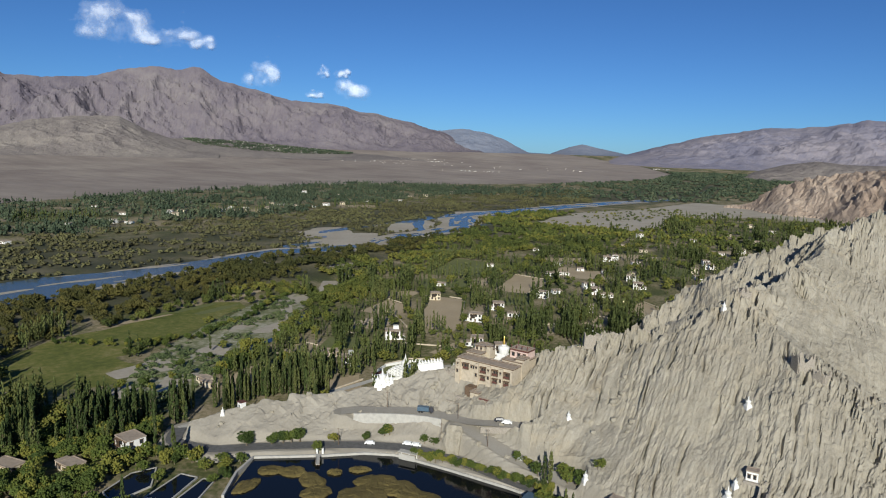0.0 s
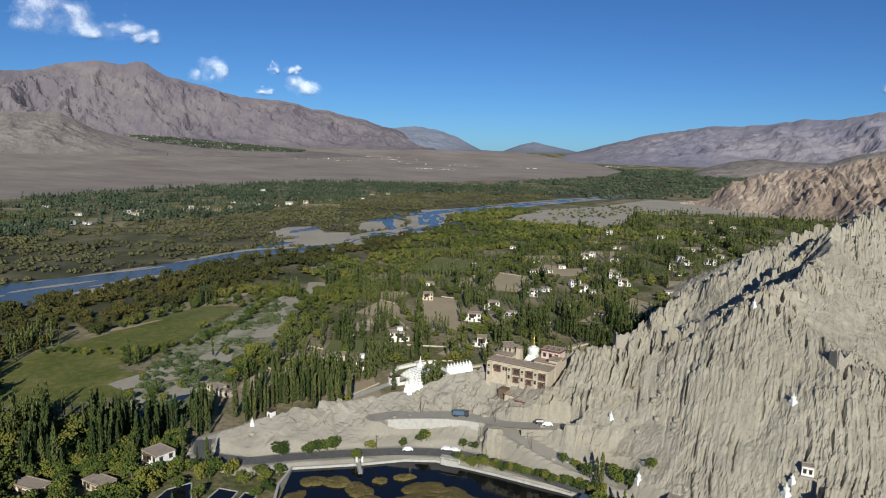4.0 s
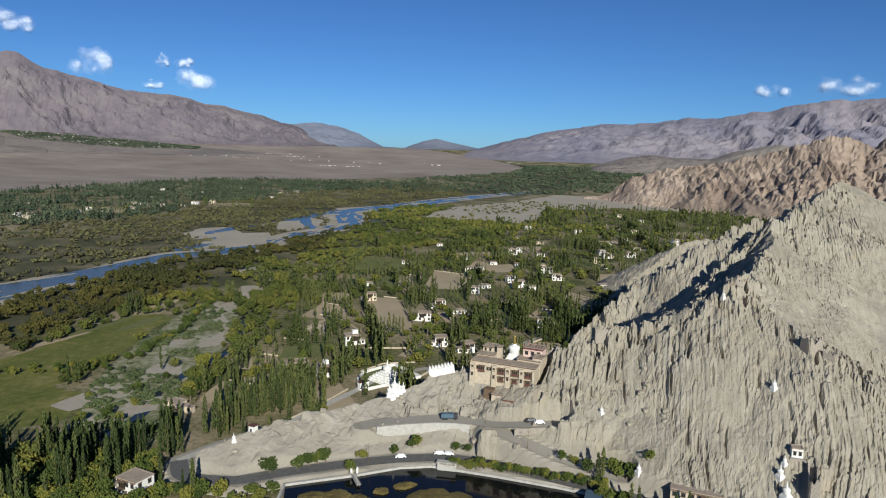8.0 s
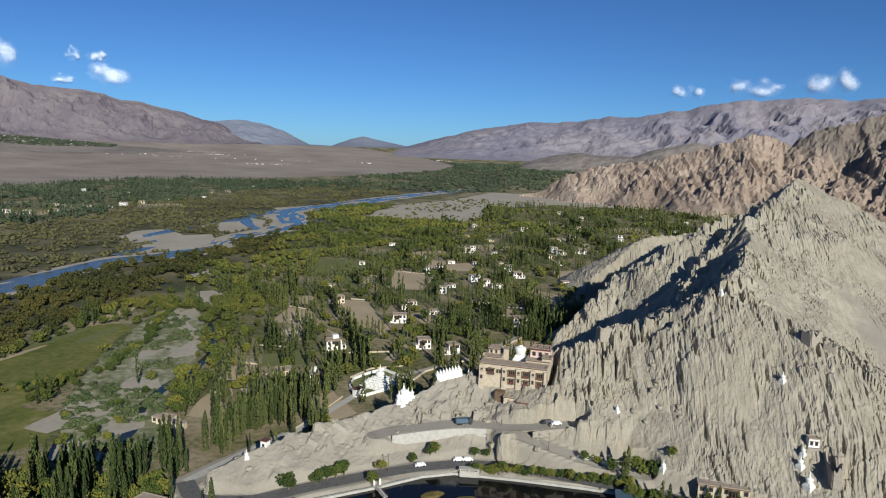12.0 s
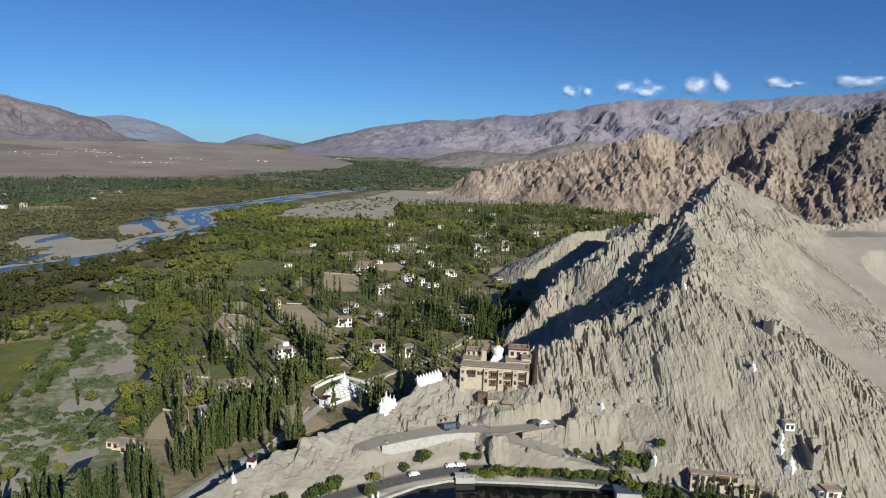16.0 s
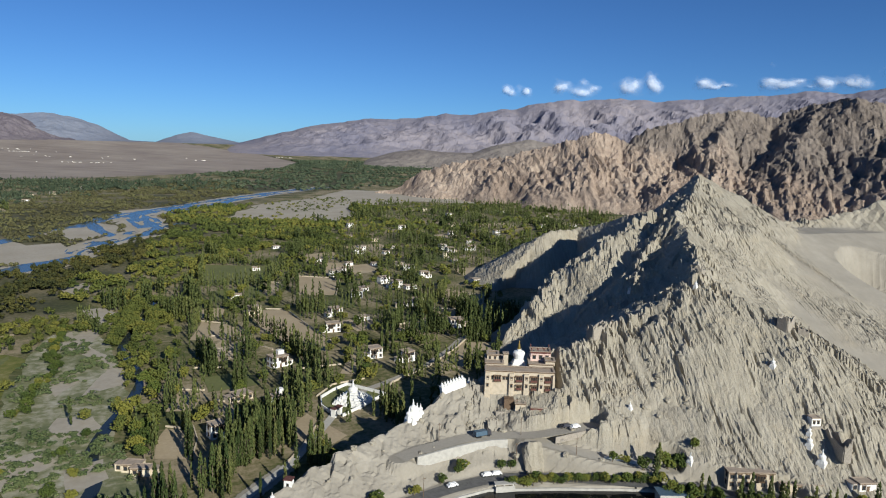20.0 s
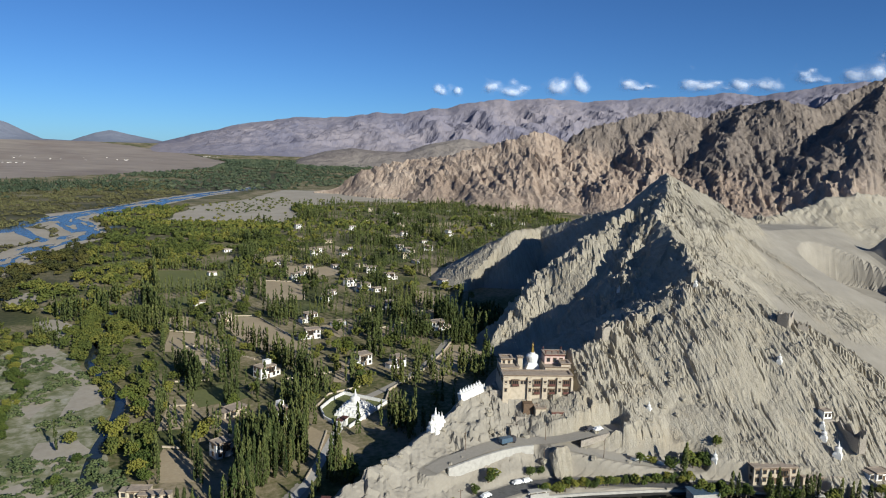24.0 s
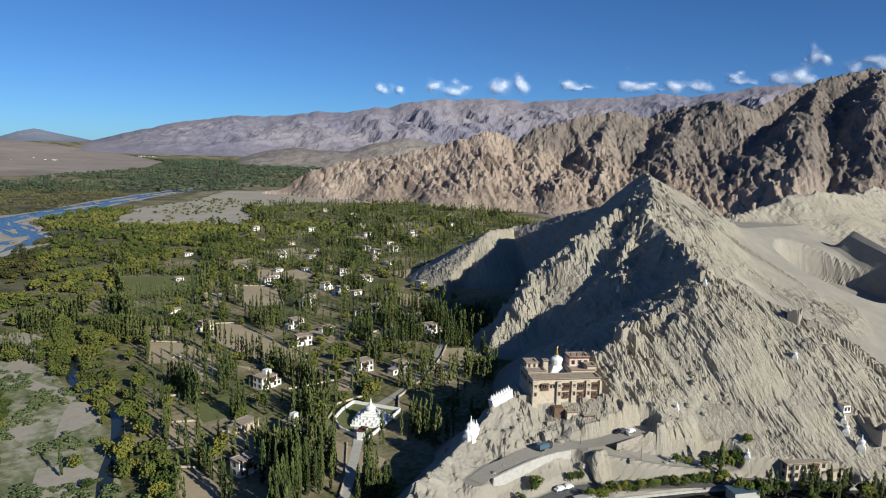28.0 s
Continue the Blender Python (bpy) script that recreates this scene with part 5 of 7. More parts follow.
def chorten(x, y, z, h, label="whitewashed chorten with a tapering spire", turn=15, group="chortens", gilt=False, name="chorten"):
    """A shrine: stepped base, bowl and spire; h metres high."""
    e = thing(name, pose(x, y, z, 0, 0, turn), label, "stupa", group)
    s = h / 6.0
    bm = lathe([(2.1 * s, -1.0), (2.1 * s, 1.0 * s), (1.85 * s, 1.0 * s), (1.85 * s, 1.35 * s), (1.6 * s, 1.35 * s), (1.6 * s, 1.7 * s), (1.35 * s, 1.7 * s), (1.35 * s, 2.05 * s)], square=True)
    part("base", bm, M["white"], e)
    part("bowl", lathe([(1.0 * s, 2.05 * s), (1.08 * s, 2.3 * s), (1.28 * s, 3.1 * s), (1.28 * s, 3.4 * s), (1.0 * s, 3.68 * s), (0.5 * s, 3.8 * s), (0.5 * s, 4.12 * s)], 14), M["white"], e, shade=False)
    part("spire", lathe([(0.36 * s, 4.1 * s), (0.30 * s, 4.6 * s), (0.12 * s, 5.6 * s), (0.2 * s, 5.65 * s), (0.05 * s, 6.0 * s)], 10), M["gold"] if gilt else M["white"], e, "gilded spire" if gilt else "")
    return e


# the palace: front wing along local x, courts behind; its front-left corner is the origin
PAL = thing("palace", pose(-20, -8, 22, 0, 0, -24.7), "tan mud-brick palace with rows of timber windows on the rock", "palace")


def block(name, x0, x1, y0, y1, z0, z1, wall, parent=PAL, taper=0.25, roof=True, band=True, label=""):
    p = part(name, boxes((x0, x1, y0, y1, z0, z1, taper)), M[wall], parent, label)
    if band:
        red = wall == "blush" or name == "lower_annex"
        low = 0.55 if red else 0.15
        bm = bmesh.new()
        a, b, c, d = x0 + taper - 0.14, x1 - taper + 0.14, y0 + taper - 0.14, y1 - taper + 0.14
        for r in ((a, b, c, c + 0.5, z1 - low, z1 + 0.30), (a, b, d - 0.5, d, z1 - low, z1 + 0.30), (a, a + 0.5, c + 0.5, d - 0.5, z1 - low, z1 + 0.30), (b - 0.5, b, c + 0.5, d - 0.5, z1 - low, z1 + 0.30)):
            box(bm, *r)
        part("frieze", bm, M["maroon" if red else "timber"], p, "maroon brushwood frieze under the roof edge" if red else "weathered timber beam under the roof edge")
        bm = bmesh.new()
        for r in ((a - 0.2, b + 0.2, c - 0.2, c + 0.7, z1 + 0.30, z1 + 0.48), (a - 0.2, b + 0.2, d - 0.7, d + 0.2, z1 + 0.30, z1 + 0.48), (a - 0.2, a + 0.7, c + 0.7, d - 0.7, z1 + 0.30, z1 + 0.48), (b - 0.7, b + 0.2, c + 0.7, d - 0.7, z1 + 0.30, z1 + 0.48)):
            box(bm, *r)
        part("coping", bm, M["roof"], p)
    if roof:
        part("roof", boxes((x0 + 0.75, x1 - 0.75, y0 + 0.75, y1 - 0.75, z1 - 0.1, z1 + 0.05)), M["roof"], p)
    return p


front = block("front_wing", 0, 29, 0, 7.5, -10, 9.3, "mud", taper=0.5)
left = block("west_wing", 0.3, 8.2, 7.4, 20, -8, 10.2, "mud")
block("stair_tower", 8.0, 10.2, 11.8, 14.2, 0, 13.2, "mud", taper=0.1)
block("roof_house", 1.2, 6.2, 13.0, 18.8, 10.0, 12.2, "mud", taper=0.1)
right = block("east_wing", 18.5, 29, 7.4, 20, -3, 10.4, "mud")
pav = block("temple_pavilion", 19.6, 28.2, 13.0, 19.6, 10.2, 14.2, "blush", taper=0.1, label="pale pink temple room with a maroon roof edge")
block("side_gallery", 25.4, 29.4, 7.6, 12.8, 10.2, 11.9, "mud", taper=0.1, label="low roof gallery with dark openings")
part("court", boxes((8.0, 18.7, 7.3, 20, -3, 6.4)), M["mud"], PAL)
annex = block("lower_annex", 18.5, 26, -9.5, -4.6, -9.5, -2.2, "mud", taper=0.15, label="low annex with a maroon-edged flat roof below the front")
block("gatehouse", 12.5, 16.8, -7.2, -3.0, -9.5, -1.6, "mud", taper=0.15)
part("dark_shed", boxes((8.2, 12.2, -4.6, -0.8, -5, -0.6, 0.1)), M["timber"], PAL, "dark lean-to roof below the front wall")
part("ruined_wall", boxes((5.0, 12.5, -6.4, -5.6, -9, -5.2), (12.4, 13.2, -6.3, -2.2, -9, -4.2), (1.0, 6.0, -8.4, -7.6, -11, -7.4)), M["stone"], PAL, "broken stone retaining wall")
for x in (20.8, 23.4):
    part("stair_flight", boxes(*[(x, x + 1.4, -4.4 + 0.7 * k, -3.7 + 0.7 * k, -6, -2.0 + 0.55 * k) for k in range(6)]), M["stone"], PAL, "steep stone stair to the front door")
# piers that stand out from the front and rise to the roof
for x0, x1 in ((0.15, 2.6), (10.0, 12.2), (16.0, 18.4), (22.0, 24.4), (27.6, 28.85)):
    part("pier", boxes((x0, x1, -0.85, 1.4, -9, 8.7, 0.22)), M["mud"], PAL, "tall mud-brick pier standing out from the front")
for x, y in ((20.0, 13.4), (22.6, 13.3), (25.2, 13.3), (27.8, 13.4), (20.0, 19.2), (27.8, 19.2)):
    part("roof_finial", lathe([(0.16, 14.6), (0.12, 15.2), (0.28, 15.3), (0.28, 15.9), (0.05, 16.2)], 8), M["maroon"], PAL).location = (x, y, 0)
for k, (x0, x1, top) in enumerate(((-14.8, -9.6, 0.6), (-9.8, -4.6, 1.6), (-4.8, 0.4, 2.6))):
    part("terrace_wall", boxes((x0, x1, 1.2 + 0.2 * k, 2.6 + 0.2 * k, -8, top, 0.3)), M["stone"], PAL, "rough stone terrace wall west of the palace")


def balcony(x, z, w=2.3, h=1.9, y=0.35):
    """A carved timber window bay: floor, posts, lintel and roof board before a dark recess."""
    b = part("balcony", boxes((x - w / 2 - 0.3, x + w / 2 + 0.3, y - 0.95, y + 0.1, z - 0.3, z)), M["timber"], PAL, "carved brown timber window bay")
    part("canopy", boxes((x - w / 2 - 0.4, x + w / 2 + 0.4, y - 1.1, y + 0.1, z + h + 0.2, z + h + 0.45)), M["timber"], b)
    part("recess", boxes((x - w / 2, x + w / 2, y - 0.30, y + 0.1, z, z + h)), M["glass"], b)
    part("parapet", boxes((x - w / 2 - 0.2, x + w / 2 + 0.2, y - 0.85, y - 0.7, z, z + 0.75)), M["maroon"], b)
    for q in range(4):
        px = x - w / 2 - 0.1 + (w + 0.2) * q / 3
        part("post", boxes((px - 0.1, px + 0.1, y - 0.85, y - 0.65, z + 0.75, z + h + 0.2)), M["timber"], b)


for x in (5.4, 14.2, 20.2, 25.9):
    balcony(x, 5.5)
for x in (14.2, 20.2, 25.9):
    balcony(x, 2.2, 1.8, 1.5, 0.22)
for x in (3.4, 8.0, 9.2):
    put_window(SLIT, PAL, x, 0.42, 6.0)
for x in (1.4, 11.1, 17.2, 23.2):
    put_window(SLIT, PAL, x, -0.62, 6.2)
    put_window(SLIT, PAL, x, -0.72, 3.2)
for y in (2.2, 4.6, 10.0, 13.0, 16.5):
    put_window(WIN, PAL, 0.42, y, 6.2, -90)
for x in (21.2, 23.9, 26.6):
    put_window(WIN, PAL, x, 13.06, 11.4)
for x in (20.0, 22.3, 24.6):
    put_window(SLIT, PAL, x, -9.42, -4.4)
for x in (2.4, 4.6):
    put_window(SLIT, PAL, x, 13.06, 10.5)
chorten(0.0, 0.0, 28.4, 12.0, "large whitewashed stupa with a gilded spire in the palace court", -24.7, "", True, "court_stupa")

# row of small white chortens on a wall
CR = thing("chorten_wall", pose(-37.6, -4.6, 24.4, 0, -10.5, 8), "long white wall set with a row of little chortens", "stupa wall")
part("wall", boxes((0, 11.3, -1.1, 1.1, -2.2, 0.9), (-0.15, 11.45, -1.25, 1.25, 0.9, 1.1)), M["white"], CR)
for k in range(8):
    o = part("small_chorten", lathe([(0.62, 1.1), (0.62, 1.5), (0.42, 1.55), (0.5, 1.9), (0.42, 2.2), (0.16, 2.3), (0.05, 3.0)], 8), M["white"], CR)
    o.location = (0.85 + 1.37 * k, 0, 0)
for dx, dy, hh in ((0, 0, 7.4), (-2.0, -0.9, 5.4), (1.9, 0.9, 5.6), (-0.6, -2.0, 4.2), (3.6, 1.6, 4.2)):
    chorten(-52 + dx, -12 + dy, hill_z(-52 + dx, -12 + dy) - 0.3, hh, "lumpy whitewashed chorten crowning the rock spur", 10)
for x, y, hh in ((90, -51, 4.2), (29.7, -38.6, 3.6), (78.5, -86, 6.0), (79.5, -79.5, 4.8), (82, -77, 3.2), (-110.5, -46, 3.4), (89, -5, 3.6), (104, 62, 4), (-22.5, 1.5, 4.0), (36.5, -66, 4.0)):
    chorten(x, y, hill_z(x, y) - 0.3, hh, "weathered white chorten on the rocky slope", 20)
TW = thing("spur_shrine", pose(-104.5, -41, hill_z(-104.5, -41) - 0.3, 0, 0, -30), "little whitewashed shrine at the end of the spur", "shrine")
part("wall", boxes((-1.3, 1.3, -1.3, 1.3, -1, 2.8, 0.1)), M["white"], TW)
part("roof", boxes((-1.5, 1.5, -1.5, 1.5, 2.8, 3.05)), M["maroon"], TW)
# dark plate on the wall, its colour standing for shade in a hollow
part("niche_shade", boxes((-0.4, 0.4, -1.32, -1.2, 0.6, 1.8)), M["dark"], TW)
SH = thing("cliff_shrine", pose(87.5, -74, hill_z(87.5, -74) - 1.0, 0, 0, -18), "small white shrine room on a rubble ledge", "shrine")
part("plinth", boxes((-2.6, 2.6, -3.0, 2.2, -5, 0.4, 0.3)), M["stone"], SH)
part("wall", boxes((-1.8, 1.8, -1.7, 1.7, 0.4, 3.4, 0.1)), M["white"], SH)
part("roof", flat_roof(3.4, 3.2, 3.4), M["roof"], SH)
for x in (-0.85, 0.8):
    put_window(SLIT, SH, x, -1.66, 1.3)


def ruin(x, y, turn, w, d, h, seed, label="crumbling stone ruin on the rocky ridge"):
    """Four broken walls with uneven tops."""
    r = np.random.default_rng(seed)
    z = hill_z(x, y)
    e = thing("ruin", pose(x, y, z - 0.5, 0, 0, turn), label, "ruin", "ridge ruins")
    for ax, ay, bx, by in ((-w, -d, w, -d), (w, -d, w, d), (w, d, -w, d), (-w, d, -w, -d)):
        bm = bmesh.new()
        n = 5
        tops = [h * r.uniform(0.25, 1.0) for _ in range(n + 1)]
        L = math.hypot(bx - ax, by - ay)
        nx, ny = -(by - ay) / L * 0.35, (bx - ax) / L * 0.35
        rows_ = []
        for k in range(n + 1):
            px, py = ax + (bx - ax) * k / n, ay + (by - ay) * k / n
            rows_.append([bm.verts.new(p) for p in ((px - nx, py - ny, -3), (px - nx * 0.7, py - ny * 0.7, tops[k]), (px + nx * 0.7, py + ny * 0.7, tops[k] - 0.2), (px + nx, py + ny, -3))])
        for a, b in zip(rows_, rows_[1:]):
            for k in range(3):
                bm.faces.new((a[k], b[k], b[k + 1], a[k + 1]))
        bm.faces.new(rows_[0])
        bm.faces.new(rows_[-1][::-1])
        bmesh.ops.recalc_face_normals(bm, faces=bm.faces[:])
        part("wall", bm, M["stone"], e)
    return e


for k, (x, y, turn, w, d, h) in enumerate(((46, 4, 20, 3.2, 2.4, 4.5), (38, -1, 10, 3.5, 2.0, 4.0), (62, 3, -10, 3.0, 2.5, 3.2), (97, 3, 30, 2.6, 2.4, 4.5), (110, -38, 15, 2.8, 2.2, 4.6), (115, -43, 40, 2.0, 2.0, 3.5), (88, -84, 65, 7.5, 1.2, 6.5), (50, 8, 40, 2.5, 2.5, 3.5))):
    ruin(x, y, turn, w, d, h, 60 + k)

# foot of the cliff: monastery rooms and sheds
house(53, -77, 3.6, -22, 21, 9, 2, "mud", "long tan two-storey house against the cliff foot", "houses below the cliff", shed=False)
house(69, -79, 6.5, -18, 7, 5, 1, "cream", "cream house stepped up the slope", "houses below the cliff", shed=False)
house(69, -88, 4.0, -24, 12, 7, 1, "mud", "low grey-roofed house against the cliff foot", "houses below the cliff", shed=False)
house(86, -97, 6.0, -15, 8, 6, 1, "white", "small white house under the ruined wall", "houses below the cliff", shed=False)
SD = thing("blue_roof_shed", pose(21.5, -74.5, 2.6, 0, 0, -20), "low shed with a blue tin roof beside the pond", "shed")
part("wall", boxes((-5, 5, -2.6, 2.6, -2, 2.4)), M["concrete"], SD)
part("roof", boxes((-5.5, 5.5, -3.1, 3.1, 2.4, 2.55)), M["blue_tin"], SD)

# the great stepped stupa in its walled court
MS = thing("stepped_stupa", pose(-58.5, 54.5, 0, 0, 0, 50), "white stepped stupa ringed by little chortens in a walled court", "stupa")
part("base", lathe([(10.4, -0.5), (10.4, 0.9), (9.4, 0.9), (9.4, 1.9), (8.0, 1.9), (8.0, 2.8), (6.6, 2.8), (6.6, 3.6), (5.0, 3.6), (5.0, 4.4), (3.4, 4.4), (3.4, 5.1)], square=True), M["white"], MS)
part("bowl", lathe([(1.9, 5.1), (2.3, 6.0), (2.2, 6.9), (1.4, 7.5), (0.8, 7.6), (0.8, 8.2)], 16), M["white"], MS)
part("spire", lathe([(0.65, 8.2), (0.5, 8.9), (0.15, 10.6), (0.05, 11.2)], 10), M["white"], MS)
for tier, rad, n in ((0.9, 6.9, 5), (1.9, 5.9, 4), (2.8, 4.9, 3)):
    for side in range(4):
        for k in range(n):
            t = -1 + 2 * (k + 0.5) / n
            c, s = math.cos(side * math.pi / 2), math.sin(side * math.pi / 2)
            lx, ly = rad, t * rad * 0.95
            o = part("small_chorten", lathe([(0.5, tier), (0.5, tier + 0.35), (0.34, tier + 0.4), (0.4, tier + 0.7), (0.1, tier + 1.0), (0.04, tier + 1.5)], 6), M["white"], MS)
            o.location = (lx * c - ly * s, lx * s + ly * c, 0)


def wall_run(name, pts, h, t, mat, label, category="wall", z=0.0, step=3.0, cap=None, sit=False):
    """A free-standing wall along plan points, one part a stretch."""
    e = thing(name, Matrix.Identity(4), label, category)
    for a, b in zip(pts, pts[1:]):
        za, zb = (a[2], b[2]) if len(a) > 2 else (z, z)
        L = math.hypot(b[0] - a[0], b[1] - a[1])
        nx, ny = -(b[1] - a[1]) / L * t / 2, (b[0] - a[0]) / L * t / 2
        bm = bmesh.new()
        v = [bm.verts.new(p) for p in ((a[0] - nx, a[1] - ny, za - 1.5), (b[0] - nx, b[1] - ny, zb - 1.5), (b[0] + nx, b[1] + ny, zb - 1.5), (a[0] + nx, a[1] + ny, za - 1.5),
                                       (a[0] - nx, a[1] - ny, za + h), (b[0] - nx, b[1] - ny, zb + h), (b[0] + nx, b[1] + ny, zb + h), (a[0] + nx, a[1] + ny, za + h))]
        for f in ((3, 2, 1, 0), (4, 5, 6, 7), (0, 1, 5, 4), (1, 2, 6, 5), (2, 3, 7, 6), (3, 0, 4, 7)):
            bm.faces.new([v[k] for k in f])
        part("wall_stretch", bm, M[mat], e)
    return e


wall_run("court_wall", [(-71.5, 42.5), (-74, 52), (-72, 63.5), (-64, 72), (-55.5, 78), (-41, 58.5), (-55, 47.5), (-67.5, 38)], 1.5, 0.5, "white", "white wall round the stupa court")
GT = thing("court_gate", pose(-69.8, 40.2, 0, 0, 0, 40), "white gatehouse of the stupa court", "gate")
part("pier", boxes((-2.6, -1.2, -1.2, 1.2, -0.5, 3.2)), M["white"], GT)
part("pier", boxes((1.2, 2.6, -1.2, 1.2, -0.5, 3.2)), M["white"], GT)
part("lintel", boxes((-2.8, 2.8, -1.4, 1.4, 3.2, 3.9)), M["white"], GT)
part("roof", boxes((-3.0, 3.0, -1.6, 1.6, 3.9, 4.1)), M["maroon"], GT)
sheet("court_lawn", [(-71.2, 43), (-73.5, 52), (-71.6, 63), (-64, 71.5), (-55.5, 77), (-41.6, 58.5), (-55, 48), (-67.2, 39)], 0.1, M["stubble"], "short grass inside the stupa court", "lawn")
wall_run("lane_wall", [(-41, 60), (-33, 74), (-5, 93.5), (22, 120), (40, 141)], 1.1, 0.5, "mud", "low mud wall along the garden lane")
wall_run("retaining_wall", [(-58, -33.5, 8.6), (-50, -32.6, 9.2), (-42, -31.6, 9.5), (-34, -30.9, 9.6), (-27, -30.9, 9.6), (-21, -32, 9.5)], 2.8, 0.9, "concrete", "long grey masonry retaining wall below the terrace road", "retaining wall")
wall_run("terrace_edge", [(14.5, -40.5, 14.2), (6, -40.2, 14.0), (-4, -38.6, 12.4)], 1.0, 0.5, "stone", "rough stone edge of the terrace road")
wall_run("path_wall", [(10, -50.4, 7.8), (16, -53.5, 7.4), (21, -57, 6.6)], 1.2, 0.4, "white", "short whitewashed wall beside the track")
bank = [(-84.5, -93, 1.2), (-88.5, -76, 1.2), (-88.3, -63, 1.2), (-64, -55.2, 1.2), (-48, -48.7, 1.2), (-36, -47.2, 1.2), (-12, -54.7, 1.2), (10, -62.7, 1.2), (30, -71.7, 1.2), (70, -95.7, 1.2)]
wall_run("pond_bank", bank, 1.1, 0.9, "concrete", "pale masonry bank round the dark pond", "bank")


def scatter(n, x0, x1, y0, y1):
    return rng.uniform(x0, x1, n), rng.uniform(y0, y1, n)


def river_x(y):
    return np.interp(y, [p[1] for p in RIVER], [p[0] for p in RIVER])


def east_x(y):
    return np.interp(y, [-200, 60, 120, 300, 420, 800, 1000, 1150], [-130, 30, 60, 150, 420, 640, 660, 560])


# gardens east of the river: poplars in rows and groves, willows near the water
X, Y = scatter(56000, -420, 700, -170, 1150)
rx, ex = river_x(Y), east_x(Y)
u = np.clip((X - rx) / np.maximum(ex - rx, 1), -0.2, 1.2)
valley = (X > rx) & (X < ex)
grove = fbm(X / 38, Y / 38, 301, 4)
village = smooth(0.30, 0.52, u + (fbm(X / 120, Y / 120, 302, 3) - 0.5) * 0.5)
chance = rng.uniform(0, 1, len(X))
poplar = valley & (chance < village * smooth(0.46, 0.58, grove) * 0.20)
willow = valley & ~poplar & (chance < (1 - village) * smooth(0.33, 0.47, grove) * 0.62 + village * 0.15)
ok = free(X, Y)
PX, PY = X[poplar & ok], Y[poplar & ok]
WX, WY = X[willow & ok], Y[willow & ok]
# planted rows of poplars along field edges
rows = []
for _, poly in FIELDS:
    for (ax, ay), (bx, by) in zip(poly, poly[1:] + poly[:1]):
        if rng.uniform() < 0.62:
            n = int(math.hypot(bx - ax, by - ay) / rng.uniform(2.2, 3.5))
            t = np.linspace(0, 1, max(n, 2))
            k = 1.03
            cx, cy = np.mean([p[0] for p in poly]), np.mean([p[1] for p in poly])
            rows.append(np.stack([cx + (ax + (bx - ax) * t - cx) * k, cy + (ay + (by - ay) * t - cy) * k], -1) + rng.normal(0, 0.6, (len(t), 2)))
rows = np.concatenate(rows)
ok = free(rows[:, 0], rows[:, 1])
rows = rows[ok]
PX, PY = np.concatenate([PX, rows[:, 0]]), np.concatenate([PY, rows[:, 1]])

# plantations: poplars in rows, aligned with the fields
def plantation(cx, cy, turn, nr, nl, gap):
    i, j = np.meshgrid(np.arange(nr), np.arange(nl))
    a, b = (i.ravel() - nr / 2) * gap * 1.15 + rng.normal(0, 0.35, nr * nl), (j.ravel() - nl / 2) * gap + rng.normal(0, 0.35, nr * nl)
    keep = rng.uniform(0, 1, nr * nl) < 0.88
    c, s_ = math.cos(turn), math.sin(turn)
    return np.stack([cx + a * c - b * s_, cy + a * s_ + b * c], -1)[keep]


groves = []
for k in range(190):
    cy = rng.uniform(-60, 1080)
    lo, hi = river_x(cy), east_x(cy)
    cx = lo + (hi - lo) * rng.uniform(0.30, 0.98)
    if cy > 650 and k % 2:
        continue
    groves.append(plantation(cx, cy, rng.normal(0.25, 0.35), int(rng.integers(1, 4)), int(rng.integers(6, 20)), rng.uniform(2.2, 3.4)))
for cx, cy, nr, nl, turn in ((-190, -60, 3, 12, 0.4), (-165, -50, 4, 10, 0.2), (-215, -70, 3, 14, 0.5), (-150, -48, 3, 10, 0.1), (-175, -82, 4, 8, 0.3), (-205, -95, 4, 10, 0.2), (-118, -2, 3, 14, -0.5), (-108, 14, 3, 12, -0.5),
                             (-103, 36, 3, 10, -0.4), (-88, 22, 3, 10, -0.5), (-80, 82, 3, 8, -0.3), (-104, 96, 3, 10, -0.2), (-118, 130, 3, 14, 0.1), (-66, 104, 2, 10, 0.2), (-100, 150, 3, 14, 0.3), (-70, 135, 2, 10, 0.1), (-20, 82, 2, 8, 0.7), (22, 168, 4, 14, 0.5), (66, 150, 5, 12, 0.4), (60, 190, 4, 14, 0.3), (46, 128, 4, 12, 0.8), (84, 175, 4, 12, 0.4)):
    groves.append(plantation(cx, cy, turn, nr, nl, 2.3))
for k in range(12):
    q = k / 11.0
    groves.append(plantation(-108 + 40 * q, 8 + 82 * q, 0.15, 6, 1, 4.0))
for k in range(7):
    q = k / 6.0
    groves.append(plantation(-104 + 24 * q, 10 + 50 * q, -0.5, 3, 2, 3.6))
groves = np.concatenate(groves)
groves = groves[free(groves[:, 0], groves[:, 1])]
groves = groves[(groves[:, 0] > river_x(groves[:, 1]) + 25) & ~inside(groves[:, 0], groves[:, 1], FLAT)]
PX, PY = np.concatenate([PX, groves[:, 0]]), np.concatenate([PY, groves[:, 1]])
